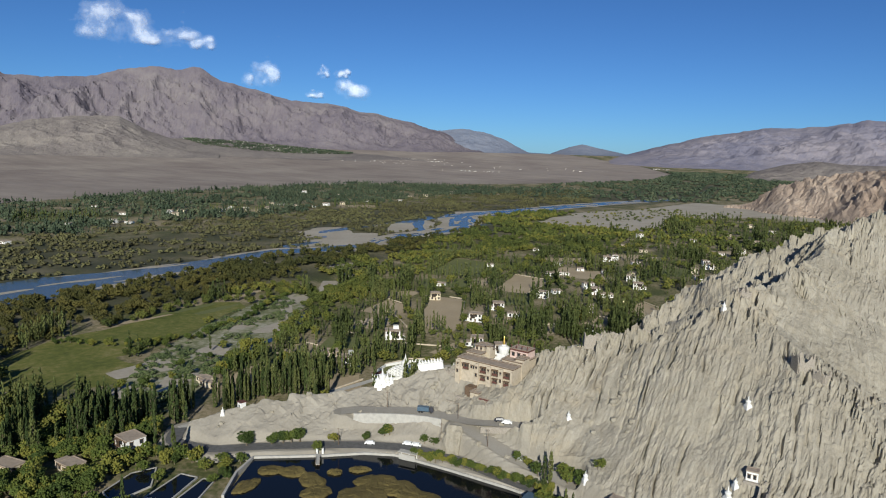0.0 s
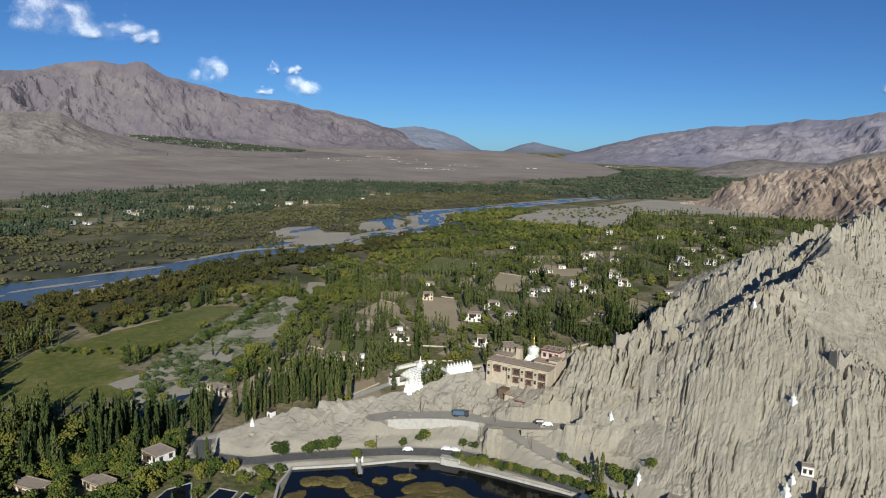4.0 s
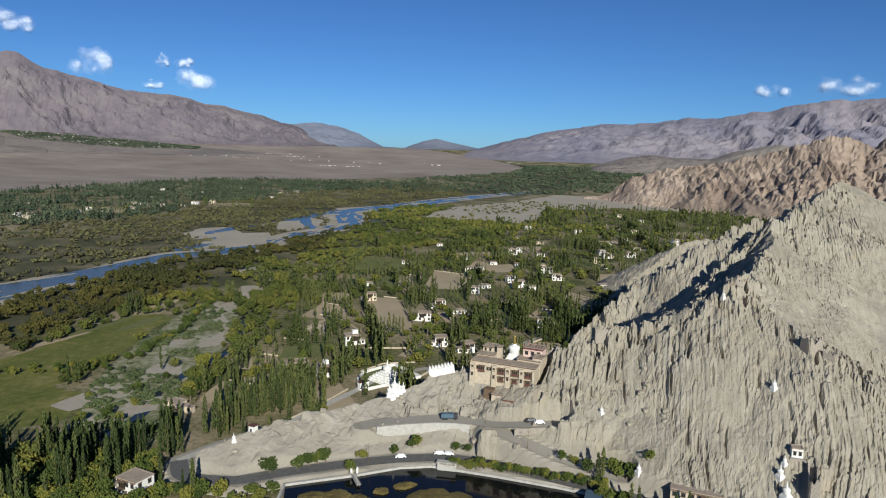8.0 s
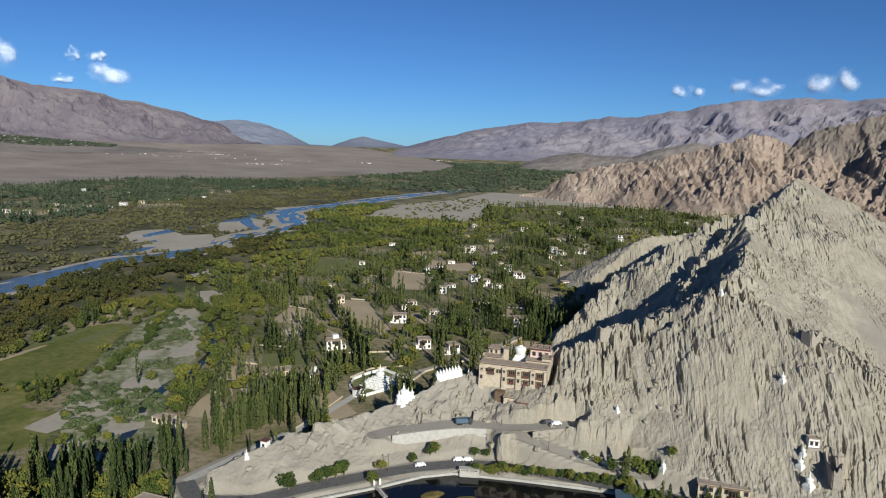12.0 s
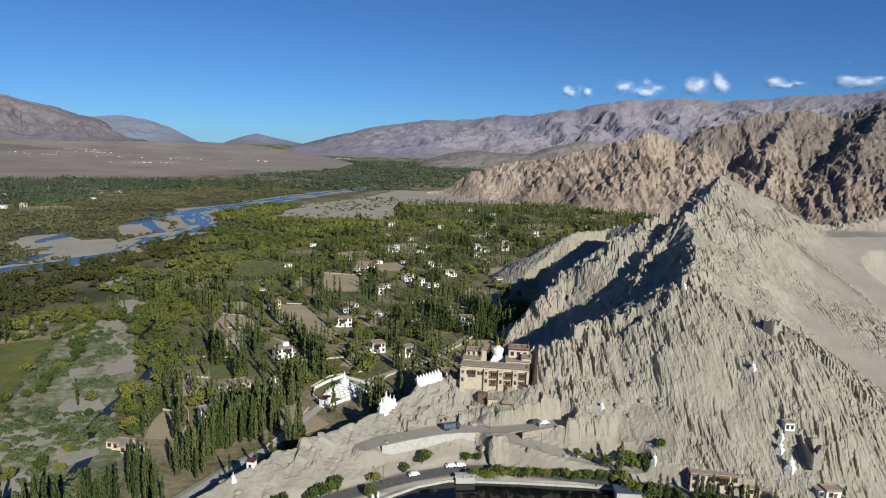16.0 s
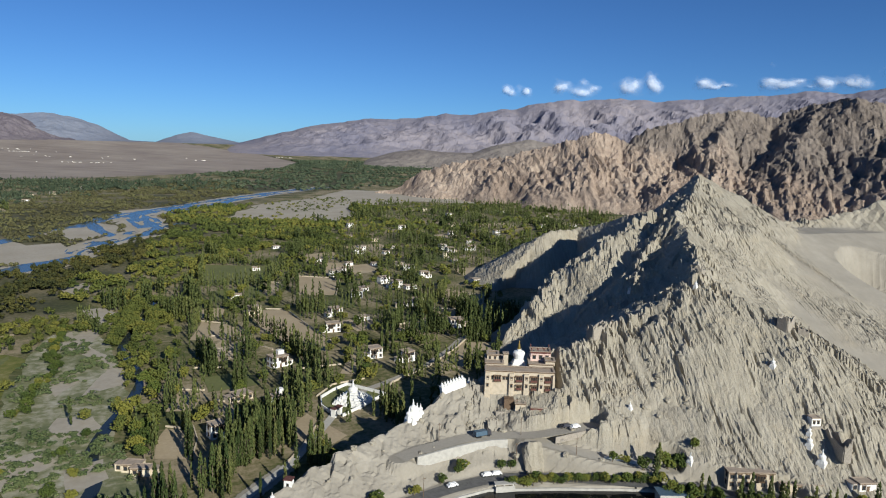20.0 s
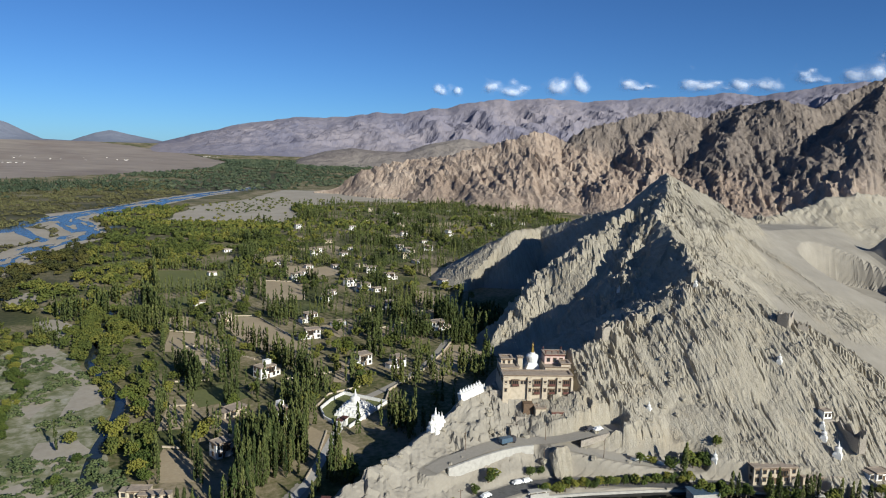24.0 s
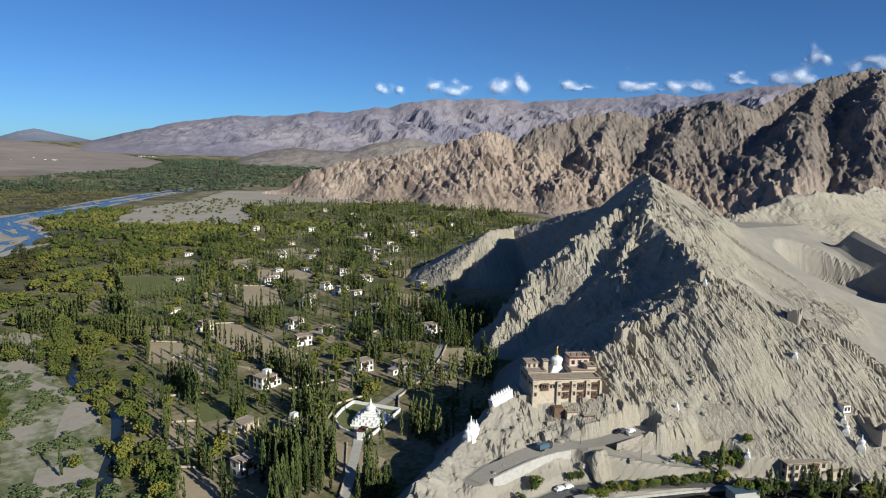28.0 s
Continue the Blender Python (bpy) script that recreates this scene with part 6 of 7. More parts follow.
# willows along the brook, thickets by the roads and in the western woods
bk = [(-150, 300), (-158, 230), (-166, 175), (-152, 120), (-156, 88), (-165, 55), (-169, 30), (-164, 5), (-170, -20), (-190, -60)]
extra = []
for (ax, ay), (bx, by) in zip(bk, bk[1:]):
    L = math.hypot(bx - ax, by - ay)
    t = rng.uniform(0, 1, int(L / 1.5))
    side = rng.choice([-1.0, 1.0, 1.0], len(t)) * rng.uniform(3.2, 11, len(t))
    extra.append(np.stack([ax + (bx - ax) * t - (by - ay) / L * side * -1, ay + (by - ay) * t + (bx - ax) / L * side * -1], -1))
extra.append(np.stack([rng.uniform(-270, -100, 800), rng.uniform(-130, -40, 800)], -1))
extra = np.concatenate(extra)
extra = extra[free(extra[:, 0], extra[:, 1])]
WX, WY = np.concatenate([WX, extra[:, 0]]), np.concatenate([WY, extra[:, 1]])

t_pop = [[poplar_crown(rng, n, s, True) for _ in range(6)] for n, s in ((30, 0.034), (14, 0.048), (7, 0.068))]
t_wil = [[round_crown(rng, n, s, 0.22, True) for _ in range(6)] for n, s in ((84, 0.080), (30, 0.135), (9, 0.25))]


def by_range(x, y):
    r = np.hypot(x - MID[0], y - MID[1])
    return [r < 560, (r >= 560) & (r < 950), r >= 950]


# the trees that stand close to the drone's way are things of their own
def near_rank(x, y):
    return np.hypot(x + 110, y + 60)


order = np.argsort(near_rank(PX, PY))
NEAR_P = order[:300]
rest = order[300:]
near_poplar_at = list(zip(PX[NEAR_P], PY[NEAR_P]))
PX, PY = PX[rest], PY[rest]
order = np.argsort(near_rank(WX, WY))
near_willow_at = list(zip(WX[order[:220]], WY[order[:220]]))
WX, WY = WX[order[220:]], WY[order[220:]]

for k, sel in enumerate(by_range(PX, PY)):
    n = int(sel.sum())
    if n:
        stand("poplar_groves", t_pop[k], np.stack([PX[sel], PY[sel]], -1), rng.uniform(8, 17, n), rng.uniform(0.62, 1.0, n), M["poplar_far"], "groves of slim green poplars in the gardens", "poplar trees", rng)
shore = WX < river_x(WY) + np.interp(WY, [-200, 100, 300, 500, 700], [190, 160, 130, 90, 40])
for k, near in enumerate(by_range(WX, WY)):
    for sel, mat, label in ((near & ~shore, "willow_far", "olive and yellowing willows among the gardens"), (near & shore, "willow_dark", "dark brownish willows and thorn along the river")):
        n = int(sel.sum())
        if n:
            stand("willow_thicket", t_wil[k], np.stack([WX[sel], WY[sel]], -1), rng.uniform(3.6, 8.0, n), rng.uniform(1.0, 1.5, n), M[mat], label, "willow trees", rng)

# scrub and gardens west of the river, up to the desert
X, Y = scatter(42000, -1100, 60, -200, 2000)
rx, dx = river_x(Y), np.interp(Y, [p[1] for p in DESERT_EDGE], [p[0] for p in DESERT_EDGE])
u = (rx - X) / np.maximum(rx - dx, 1)
grove = fbm(X / 50, Y / 50, 311, 4)
chance = rng.uniform(0, 1, len(X))
ok = (u > 0) & (u < 1.0) & free(X, Y)
scrub = ok & (u + (grove - 0.5) * 0.4 < 0.42) & (chance < 0.75 * smooth(0.32, 0.5, grove))
garden = ok & ~scrub & (u + (grove - 0.5) * 0.3 > 0.42) & (chance < 0.62 * smooth(0.38, 0.56, grove))
n = int(scrub.sum())
SX, SY = X[scrub], Y[scrub]
stand("thorn_scrub", t_wil[2], np.stack([SX, SY], -1), rng.uniform(2.5, 5.0, n), rng.uniform(1.2, 2.2, n), M["scrub"], "brownish olive thorn scrub on the river flats", "scrub", rng)
half = rng.uniform(0, 1, len(X)) < 0.55
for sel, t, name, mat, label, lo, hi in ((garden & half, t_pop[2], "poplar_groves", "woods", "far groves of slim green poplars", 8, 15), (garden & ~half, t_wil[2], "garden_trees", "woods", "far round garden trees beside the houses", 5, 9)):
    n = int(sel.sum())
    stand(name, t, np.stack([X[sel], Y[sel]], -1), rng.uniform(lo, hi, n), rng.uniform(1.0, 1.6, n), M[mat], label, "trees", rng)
# far gardens up the valley and the green oasis on the western fan
X, Y = scatter(11000, -500, 1500, 1600, 5200)
rx = np.interp(Y, [1600, 2080, 2700, 3600, 5200], [160, 410, 560, 800, 1200])
ok = (np.abs(X - rx) > 8) & (np.abs(X - rx - 60) < 620) & (fbm(X / 120, Y / 160, 321, 4) > 0.36)
dxx = np.interp(Y, [p[1] for p in DESERT_EDGE], [p[0] for p in DESERT_EDGE])
ok &= (X > dxx + 20) & ~inside(X, Y, SAND_FLAT) & ~((X > 390) & (Y < 1800))
fx, fy = far(X[ok], Y[ok])
n = len(fx)
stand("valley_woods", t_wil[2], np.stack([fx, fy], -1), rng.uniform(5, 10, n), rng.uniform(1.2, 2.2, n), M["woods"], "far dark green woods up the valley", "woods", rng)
FAN = ([-36, -33, -30.2, -27, -23.4, -19.7, -17.6, -13], [-0.2, 0.3, 0.46, 0.40, 0.13, -0.17, -0.37, -0.62])


def fan_z(x, y):
    """The height of the stony fan below the western mountains."""
    a, r = np.degrees(np.arctan2(x - MID[0], y - MID[1])), np.hypot(x - MID[0], y - MID[1])
    t = np.clip((r - 3560) / 570.0, 0, 1)
    return floor_z(x, y) * (1 - t) + t * (120 + 4130 * np.tan(np.radians(np.interp(a, *FAN))))


A, R = np.meshgrid(np.radians(np.arange(-38, -11, 0.25)), np.linspace(3500, 4180, 30))
X, Y = MID[0] + R * np.sin(A), MID[1] + R * np.cos(A)
Z = fan_z(X, Y) + 0.3 + (fbm(X / 60, Y / 60, 95, 4) - 0.5) * 3
tagged(new("desert_fan", mesh_np("desert_fan", np.stack([X, Y, Z], -1).reshape(-1, 3), grid_faces(A.shape[1], A.shape[0])[:, ::-1], M["foot"], None, True)), "stony brown fan below the western mountains", "slope", kind="structure")
az, q = rng.uniform(-30.8, -17.4, 2000), rng.uniform(0, 1, 2000)
lo, hi = np.interp(az, [-30.8, -29.3, -25.8, -22.2, -18.2, -17.4], [4050, 3830, 3740, 3690, 3780, 3850]), np.interp(az, [-30.8, -17.4], [4120, 3960])
rr = lo + (hi - lo) * q
ox, oy = MID[0] + rr * np.sin(np.radians(az)), MID[1] + rr * np.cos(np.radians(az))
ok = fbm(ox / 40, oy / 40, 96, 3) > 0.36
ox, oy = ox[ok], oy[ok]
n = len(ox)
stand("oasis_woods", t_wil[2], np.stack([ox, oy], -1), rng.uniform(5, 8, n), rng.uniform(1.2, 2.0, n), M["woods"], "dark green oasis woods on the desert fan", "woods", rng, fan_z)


def far_houses(name, pts, base, label):
    """Specks of white houses that nobody could count, as one mesh of small blocks."""
    bm = bmesh.new()
    for x, y in pts:
        z = float(base(np.array([x]), np.array([y]))[0])
        w, d, h = rng.uniform(1.6, 5), rng.uniform(1.6, 4), rng.uniform(0.9, 1.8)
        box(bm, x - w, x + w, y - d, y + d, z - 1, z + h)
        box(bm, x - w * 0.5, x + w * 0.4, y - d * 0.6, y + d * 0.5, z + h, z + h * 1.5)
    tagged(part(name, bm, M["far_wall"]), label, "houses", kind="stuff")


k = rng.choice(n, 70, replace=False)
far_houses("oasis_houses", list(zip(ox[k], oy[k])), lambda x, y: fan_z(x, y) + 4.0, "white house specks among the oasis woods")
spots = []
for x, y, sx, sy, m in ((-1900, 8650, 170, 60, 22), (-1500, 5515, 80, 30, 12), (-1440, 7015, 150, 40, 16), (-530, 3906, 90, 25, 14), (868, 6554, 60, 60, 9), (-97, 4742, 160, 60, 10), (-700, 5200, 400, 200, 16), (-1700, 6200, 300, 300, 14)):
    spots += [far(x + rng.normal(0, sx), y + rng.normal(0, sy)) for _ in range(m)]
far_houses("desert_houses", [(float(x), float(y)) for x, y in spots], floor_z, "white house specks of desert settlements")

# low grey-green thickets in the damp meadow and olive bushes on the sand flat
X, Y = scatter(2600, -230, -140, -40, 300)
sel = inside(X, Y, FLAT) & (fbm(X / 22, Y / 22, 88, 3) > 0.52)
n = int(sel.sum())
stand("buckthorn_thicket", t_wil[1], np.stack([X[sel], Y[sel]], -1), rng.uniform(1.2, 2.6, n), rng.uniform(1.5, 2.6, n), M["sallow"], "low grey-green buckthorn in the damp meadow", "bushes", rng)
X, Y = scatter(700, -80, 420, 840, 1350)
sel = inside(X, Y, SAND_FLAT) & (fbm(X / 60, Y / 60, 91, 3) > 0.47)
n = int(sel.sum())
stand("sand_bushes", t_wil[2], np.stack([X[sel], Y[sel]], -1), rng.uniform(2, 4.5, n), rng.uniform(1.2, 2, n), M["willow_far"], "dark bushes dotted over the sand flat", "bushes", rng)


def tree_kind(crown, mat, trunk_h, trunk_r, name):
    """Mesh pairs (trunk with limbs, crown) for one kind of tree, 1 m high by proportion."""
    V, F = crown
    bm = lathe([(trunk_r * 1.4, -0.02), (trunk_r, 0.06), (trunk_r * 0.8, trunk_h * 0.6), (trunk_r * 0.35, trunk_h)], 7)
    for k in range(5):
        a, z = 2.4 * k, trunk_h * (0.45 + 0.09 * k)
        tip = Vector((0.13 * math.cos(a), 0.13 * math.sin(a), z + 0.16))
        base = Vector((0, 0, z))
        side = Vector((-math.sin(a), math.cos(a), 0)) * trunk_r * 0.4
        vs = [bm.verts.new(base + side), bm.verts.new(base - side), bm.verts.new(base + Vector((0, 0, trunk_r))), bm.verts.new(tip)]
        for f in ((0, 1, 3), (1, 2, 3), (2, 0, 3)):
            bm.faces.new([vs[i] for i in f])
    me = bpy.data.meshes.new("trunk")
    bm.to_mesh(me)
    bm.free()
    me.materials.append(M["bark"])
    return me, mesh_np("crown", V, F, mat, None, True)


POPLARS = [tree_kind(poplar_crown(rng, 110, 0.0225, True), M["poplar"], 0.8, 0.009, "poplar") for _ in range(5)]
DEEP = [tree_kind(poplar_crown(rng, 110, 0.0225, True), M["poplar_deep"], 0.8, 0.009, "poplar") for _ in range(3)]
WILLOWS = [tree_kind(round_crown(rng, 250, 0.052, 0.16, True), M["willow"], 0.5, 0.035, "willow") for _ in range(5)]


def plant(kinds, name, x, y, z, h, w, label, category, group):
    k = int(rng.integers(0, len(kinds)))
    e = thing(name, Matrix.Translation((x, y, z - 0.15)) @ Matrix.Rotation(rng.uniform(0, 6.283), 4, "Z") @ Matrix.Diagonal((h * w, h * w, h, 1)), label, category, group)
    sharing("trunk", kinds[k][0], e)
    sharing("crown", kinds[k][1], e)
    return e


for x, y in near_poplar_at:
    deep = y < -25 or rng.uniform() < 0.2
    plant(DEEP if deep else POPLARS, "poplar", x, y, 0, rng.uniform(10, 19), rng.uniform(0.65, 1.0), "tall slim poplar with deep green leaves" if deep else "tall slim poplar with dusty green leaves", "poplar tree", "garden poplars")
for x, y in near_willow_at:
    plant(WILLOWS, "willow", x, y, 0, rng.uniform(4, 8), rng.uniform(0.9, 1.35), "round willow with yellowing olive leaves", "willow tree", "meadow willows")

for x, y, h in ((-127, 51, 9), (-151, 104, 9), (-145, 87, 10), (-147, 38, 9), (-154, 42, 9), (-37, 142, 10), (-21, 186, 10), (-82, 314, 10), (-94, 291, 9), (-41, 91, 8), (-31, 139, 9), (-135, 195, 8), (-140, 146, 9), (-84, 0, 8), (-150, 30, 9), (-158, 65, 10), (-133, 110, 8), (-122, 118, 8), (-108, 82, 7), (-96, 96, 8)):
    plant(WILLOWS, "garden_tree", x, y, 0, h, rng.uniform(0.95, 1.2), "broad dark green garden tree beside a field", "tree", "garden trees")

# low stone and mud walls between the fields
FIELD_WALLS = [[(-73, 255), (-59, 250), (-53, 204), (-46, 161)], [(-83, 150), (-95, 173), (-106, 189), (-115, 190)], [(-76, 110), (-51, 111)], [(-133, 62), (-133, 52), (-131, 46), (-130, 32), (-132, 19)], [(-78, 38), (-91, 12), (-100, -2)], [(-45, 84), (-63, 80), (-74, 66)],
               [(-119, 231), (-103, 219)], [(-135, 95), (-124, 91)], [(-30, 381), (8, 359), (-12, 290)], [(-55, 357), (-42, 346)], [(-128, 128), (-112, 124)], [(8, 185), (32, 195)], [(48, 223), (68, 217)], [(85, 289), (108, 248)], [(-142, 50), (-136, 46)], [(-120, 75), (-111, 69)]]
for line in FIELD_WALLS:
    wall_run("field_wall", [(x + 0.6, y + 0.6) for x, y in line], 0.8, 0.45, "mud", "low mud wall along a terraced field")
for k in range(6):
    r = 7.0 + 3.4 * k
    wall_run("terrace_wall", [(-122 + r * math.cos(a) * 1.1, 140 + r * math.sin(a)) for a in (0.15, 0.45, 0.75, 1.05, 1.3)], 0.55 + 0.02 * k, 0.4, "stone", "curved stone terrace wall across a tan field")
# hedgerow of yellowing willows along the damp meadow, and single bushes in the open grass
HEDGE = [(-226, 66), (-213, 75), (-206, 78), (-200, 86), (-200, 113), (-195, 137), (-200, 181), (-203, 226), (-179, 234)]
for (ax, ay), (bx, by) in zip(HEDGE, HEDGE[1:]):
    n = max(2, int(math.hypot(bx - ax, by - ay) / 3.6))
    for k in range(n):
        plant(WILLOWS, "willow", ax + (bx - ax) * k / n + rng.normal(0, 1.2), ay + (by - ay) * k / n + rng.normal(0, 1.2), 0, rng.uniform(3.5, 6.0), rng.uniform(1.1, 1.4), "round yellowing willow in the meadow hedgerow", "willow tree", "meadow hedgerow")
for x, y, h in ((-179, 32, 5.5), (-172, 13, 4), (-179, -1, 6), (-187, -7, 6), (-170, -5, 5), (-171, 49, 4.5), (-149, 20, 7), (-149, 34, 7), (-152, 28, 7.5), (-150, 46, 7), (-196, 20, 4), (-160, -26, 4), (-153, -18, 4.5)):
    plant(WILLOWS, "bush", x, y, 0, h, 1.3, "lone round bush in the open meadow", "bush", "meadow bushes")
for k in range(22):
    q = k / 21.0
    plant(WILLOWS, "willow", -276 + 72 * q + rng.normal(0, 1.5), 50 + 12 * q + rng.normal(0, 2.5), 0, rng.uniform(3.0, 5.5), rng.uniform(1.0, 1.4), "round olive willow in a row across the meadow", "willow tree", "meadow willow row")
HUT = house(-149.5, 8, 0, -20, 9, 5, 1, "cream", "low cream hut beside the meadow brook", shed=False)


# ---------------------------------------------------------------- the pond and the roadside
def bush_row(pts, hs, label, category="bush", group="roadside bushes", name="bush", w=1.3):
    for (x, y, z), h in zip(pts, hs):
        plant(WILLOWS, name, x, y, z, h, w, label, category, group)


ROADSIDE = [(-95, -55.5), (-86, -52), (-82, -50), (-79, -48.5), (-76, -47.2), (-66.5, -53.5), (-62.5, -44), (-51, -39.5), (-43.5, -37), (-41.5, -36.6), (-97, -53)]
bush_row([(x, y, hill_z(x, y)) for x, y in ROADSIDE], [6.0, 5.4, 5.6, 6.2, 6.4, 5.2, 4.8, 4.0, 5.8, 5.0, 5.6], "rounded olive bush beside the asphalt road")
for x, y, h in ((-26.5, -38.2, 4.4), (-22.8, -38.6, 4.2)):
    e = plant(WILLOWS, "bush", x, y, hill_z(x, y), h, 1.1, "dark green bush below the boulder", "bush", "roadside bushes")
hx = [(-27.7, -47.6), (-12.5, -52.0), (1.1, -56.6), (16.0, -62.0), (26, -67)]
for a, b in zip(hx, hx[1:]):
    n = int(math.hypot(b[0] - a[0], b[1] - a[1]) / 1.6)
    for k in range(n):
        x, y = a[0] + (b[0] - a[0]) * k / n, a[1] + (b[1] - a[1]) * k / n
        plant(WILLOWS, "hedge_bush", x + rng.normal(0, 0.4), y + rng.normal(0, 0.4), hill_z(x, y), rng.uniform(3.4, 4.8), 1.2, "clipped yellow-green willow in the pond hedge", "hedge", "pond hedge")
for x, y, h, kind in ((22.4, -64.3, 13, POPLARS), (24.5, -63.2, 12, POPLARS), (11.5, -53.6, 4.5, WILLOWS), (15.8, -54.6, 4.2, WILLOWS), (30.5, -61.5, 7.5, WILLOWS), (33.5, -62.5, 7.0, WILLOWS), (40.5, -62.5, 5.0, WILLOWS), (20, -60.5, 6.0, WILLOWS)):
    plant(kind, "poplar" if kind is POPLARS else "tree", x, y, hill_z(x, y), h, 1.15, "tall dark poplar beside the pond" if kind is POPLARS else "broad green tree at the cliff foot", "tree", "pond trees")
k = 0
while k < 60:
    x = rng.uniform(30, 130)
    y = -70 - (x - 30) * 0.52 - rng.uniform(6, 26)
    z = hill_z(x, y)
    if z > 7 or z < -1 or inside(np.array([x]), np.array([y]), POND)[0]:
        x, y, z = x, y, 3.0
    slim = rng.uniform() < 0.55
    plant(POPLARS if slim else WILLOWS, "poplar" if slim else "tree", x, y, max(z, 0.0), rng.uniform(7, 11) if slim else rng.uniform(4.5, 7), 1.2, "slim young poplar in the grove below the cliff" if slim else "leafy tree in the grove below the cliff", "tree", "grove below the cliff")
    k += 1
for k in range(26):
    q = rng.uniform()
    x, y = 22 + 48 * q + rng.normal(0, 1.0), -69.0 - 29 * q + rng.normal(0, 1.0)
    slim = k % 4 == 0
    plant(POPLARS if slim else WILLOWS, "poplar" if slim else "tree", x, y - 3.0, 2.2, rng.uniform(8, 11) if slim else rng.uniform(4.5, 7), 1.15, "slim poplar on the pond bank" if slim else "leafy green tree on the pond bank", "tree", "pond bank trees")
for x, y, h in ((-117, -66, 5), (-120, -72, 5.5), (-129.8, -76.2, 5), (-123, -81, 5), (-95.4, -71, 5.5), (-91, -78, 5), (-94, -82, 4.5), (-102, -74, 5), (-110, -70, 4.5), (-114, -86, 5), (-143, -92.6, 6), (-153, -99.5, 6), (-98, -68, 5), (-92, -66, 4.8), (-134, -98, 6), (-160, -80, 6)):
    plant(WILLOWS, "tree", x, y, 0, h, 1.35, "dense olive willow beside the fish ponds", "tree", "fish pond trees")

for k, poly in enumerate(([(-127, -98), (-126.3, -83.4), (-120.3, -77.2), (-113.7, -90.3), (-119, -104)], [(-111, -98), (-108.9, -79.3), (-101.6, -80.4), (-101.6, -98)], [(-100, -98), (-99, -80.7), (-94.4, -80.9), (-92.6, -98)])):
    sheet("fish_pond", poly, 0.35, M["pond"], "small dark fish pond with a pale rim", "pond", group="fish ponds")
    wall_run("fish_pond_rim", poly + poly[:1], 0.55, 0.5, "concrete", "pale concrete rim of a fish pond", "rim")
REEDS = [(-77, -71, 5.5, 3.2, 25), (-69, -69.5, 5.5, 4, 15), (-60, -74.5, 6, 4.5, -40), (-55, -82, 5, 5.5, -50), (-37, -70, 8, 5.5, 10), (-28, -73, 9, 6, -15), (-38, -80, 9, 7, 0), (-46, -62.3, 4.2, 2.0, 15), (-80.5, -84, 3.2, 7, -20), (-18, -76, 7, 4, -20), (-54, -66.5, 2.6, 2.0, 20)]
for k, (x, y, a, b, turn) in enumerate(REEDS):
    bm = bmesh.new()
    rings = []
    for f, z in ((1.0, 1.2), (0.96, 1.9), (0.8, 2.3), (0.4, 2.5)):
        rings.append([bm.verts.new((px + rng.normal(0, 0.12), py + rng.normal(0, 0.12), z + rng.normal(0, 0.12))) for px, py in blob(x, y, a * f, b * f, turn, 30, k + 70)])
    for p, q in zip(rings, rings[1:]):
        for i in range(30):
            bm.faces.new((p[i], p[(i + 1) % 30], q[(i + 1) % 30], q[i]))
    bm.faces.new(rings[-1])
    tagged(part("reed_bed", bm, M["reeds"]), "floating bed of brown reeds in the dark pond", "reeds", "reed beds")
BR = thing("footbridge", pose(-64.2, -57.5, 1.4, 0, 0, -70), "narrow wooden footbridge running out into the pond", "bridge")
part("deck", boxes((-2.2, 6.5, -0.8, 0.8, 0.9, 1.05)), M["concrete"], BR)
for x in (-1.5, 2.0, 5.5):
    part("pile", boxes((x - 0.12, x + 0.12, -0.6, -0.36, -2, 0.9)), M["timber"], BR)
    part("pile", boxes((x - 0.12, x + 0.12, 0.36, 0.6, -2, 0.9)), M["timber"], BR)
for s in (-0.75, 0.75):
    part("railing", boxes((-2.2, 6.5, s - 0.04, s + 0.04, 1.75, 1.85), (-2.2, -2.1, s - 0.04, s + 0.04, 1.05, 1.75), (2.0, 2.1, s - 0.04, s + 0.04, 1.05, 1.75), (6.4, 6.5, s - 0.04, s + 0.04, 1.05, 1.75)), M["timber"], BR)
BT = thing("bridge_gate", pose(-64.6, -54.6, 2.7, 0, 0, -70), "pair of white gate posts at the footbridge", "gate")
for s in (-1.1, 1.1):
    part("post", boxes((-0.35, 0.35, s - 0.35, s + 0.35, -0.5, 1.8)), M["white"], BT)
BSH = thing("bus_shelter", pose(-30.5, -49.2, 2.3, 0, 0, -12), "pale concrete roadside shelter above the pond", "shelter")
part("bench_wall", boxes((-3.5, 3.5, -1.0, -0.8, -0.8, 1.5)), M["concrete"], BSH)
part("roof", boxes((-3.8, 3.8, -1.3, 1.3, 2.2, 2.4)), M["concrete"], BSH)
for x in (-3.3, 0.0, 3.3):
    part("post", boxes((x - 0.12, x + 0.12, 0.8, 1.04, -0.8, 2.2)), M["white"], BSH)


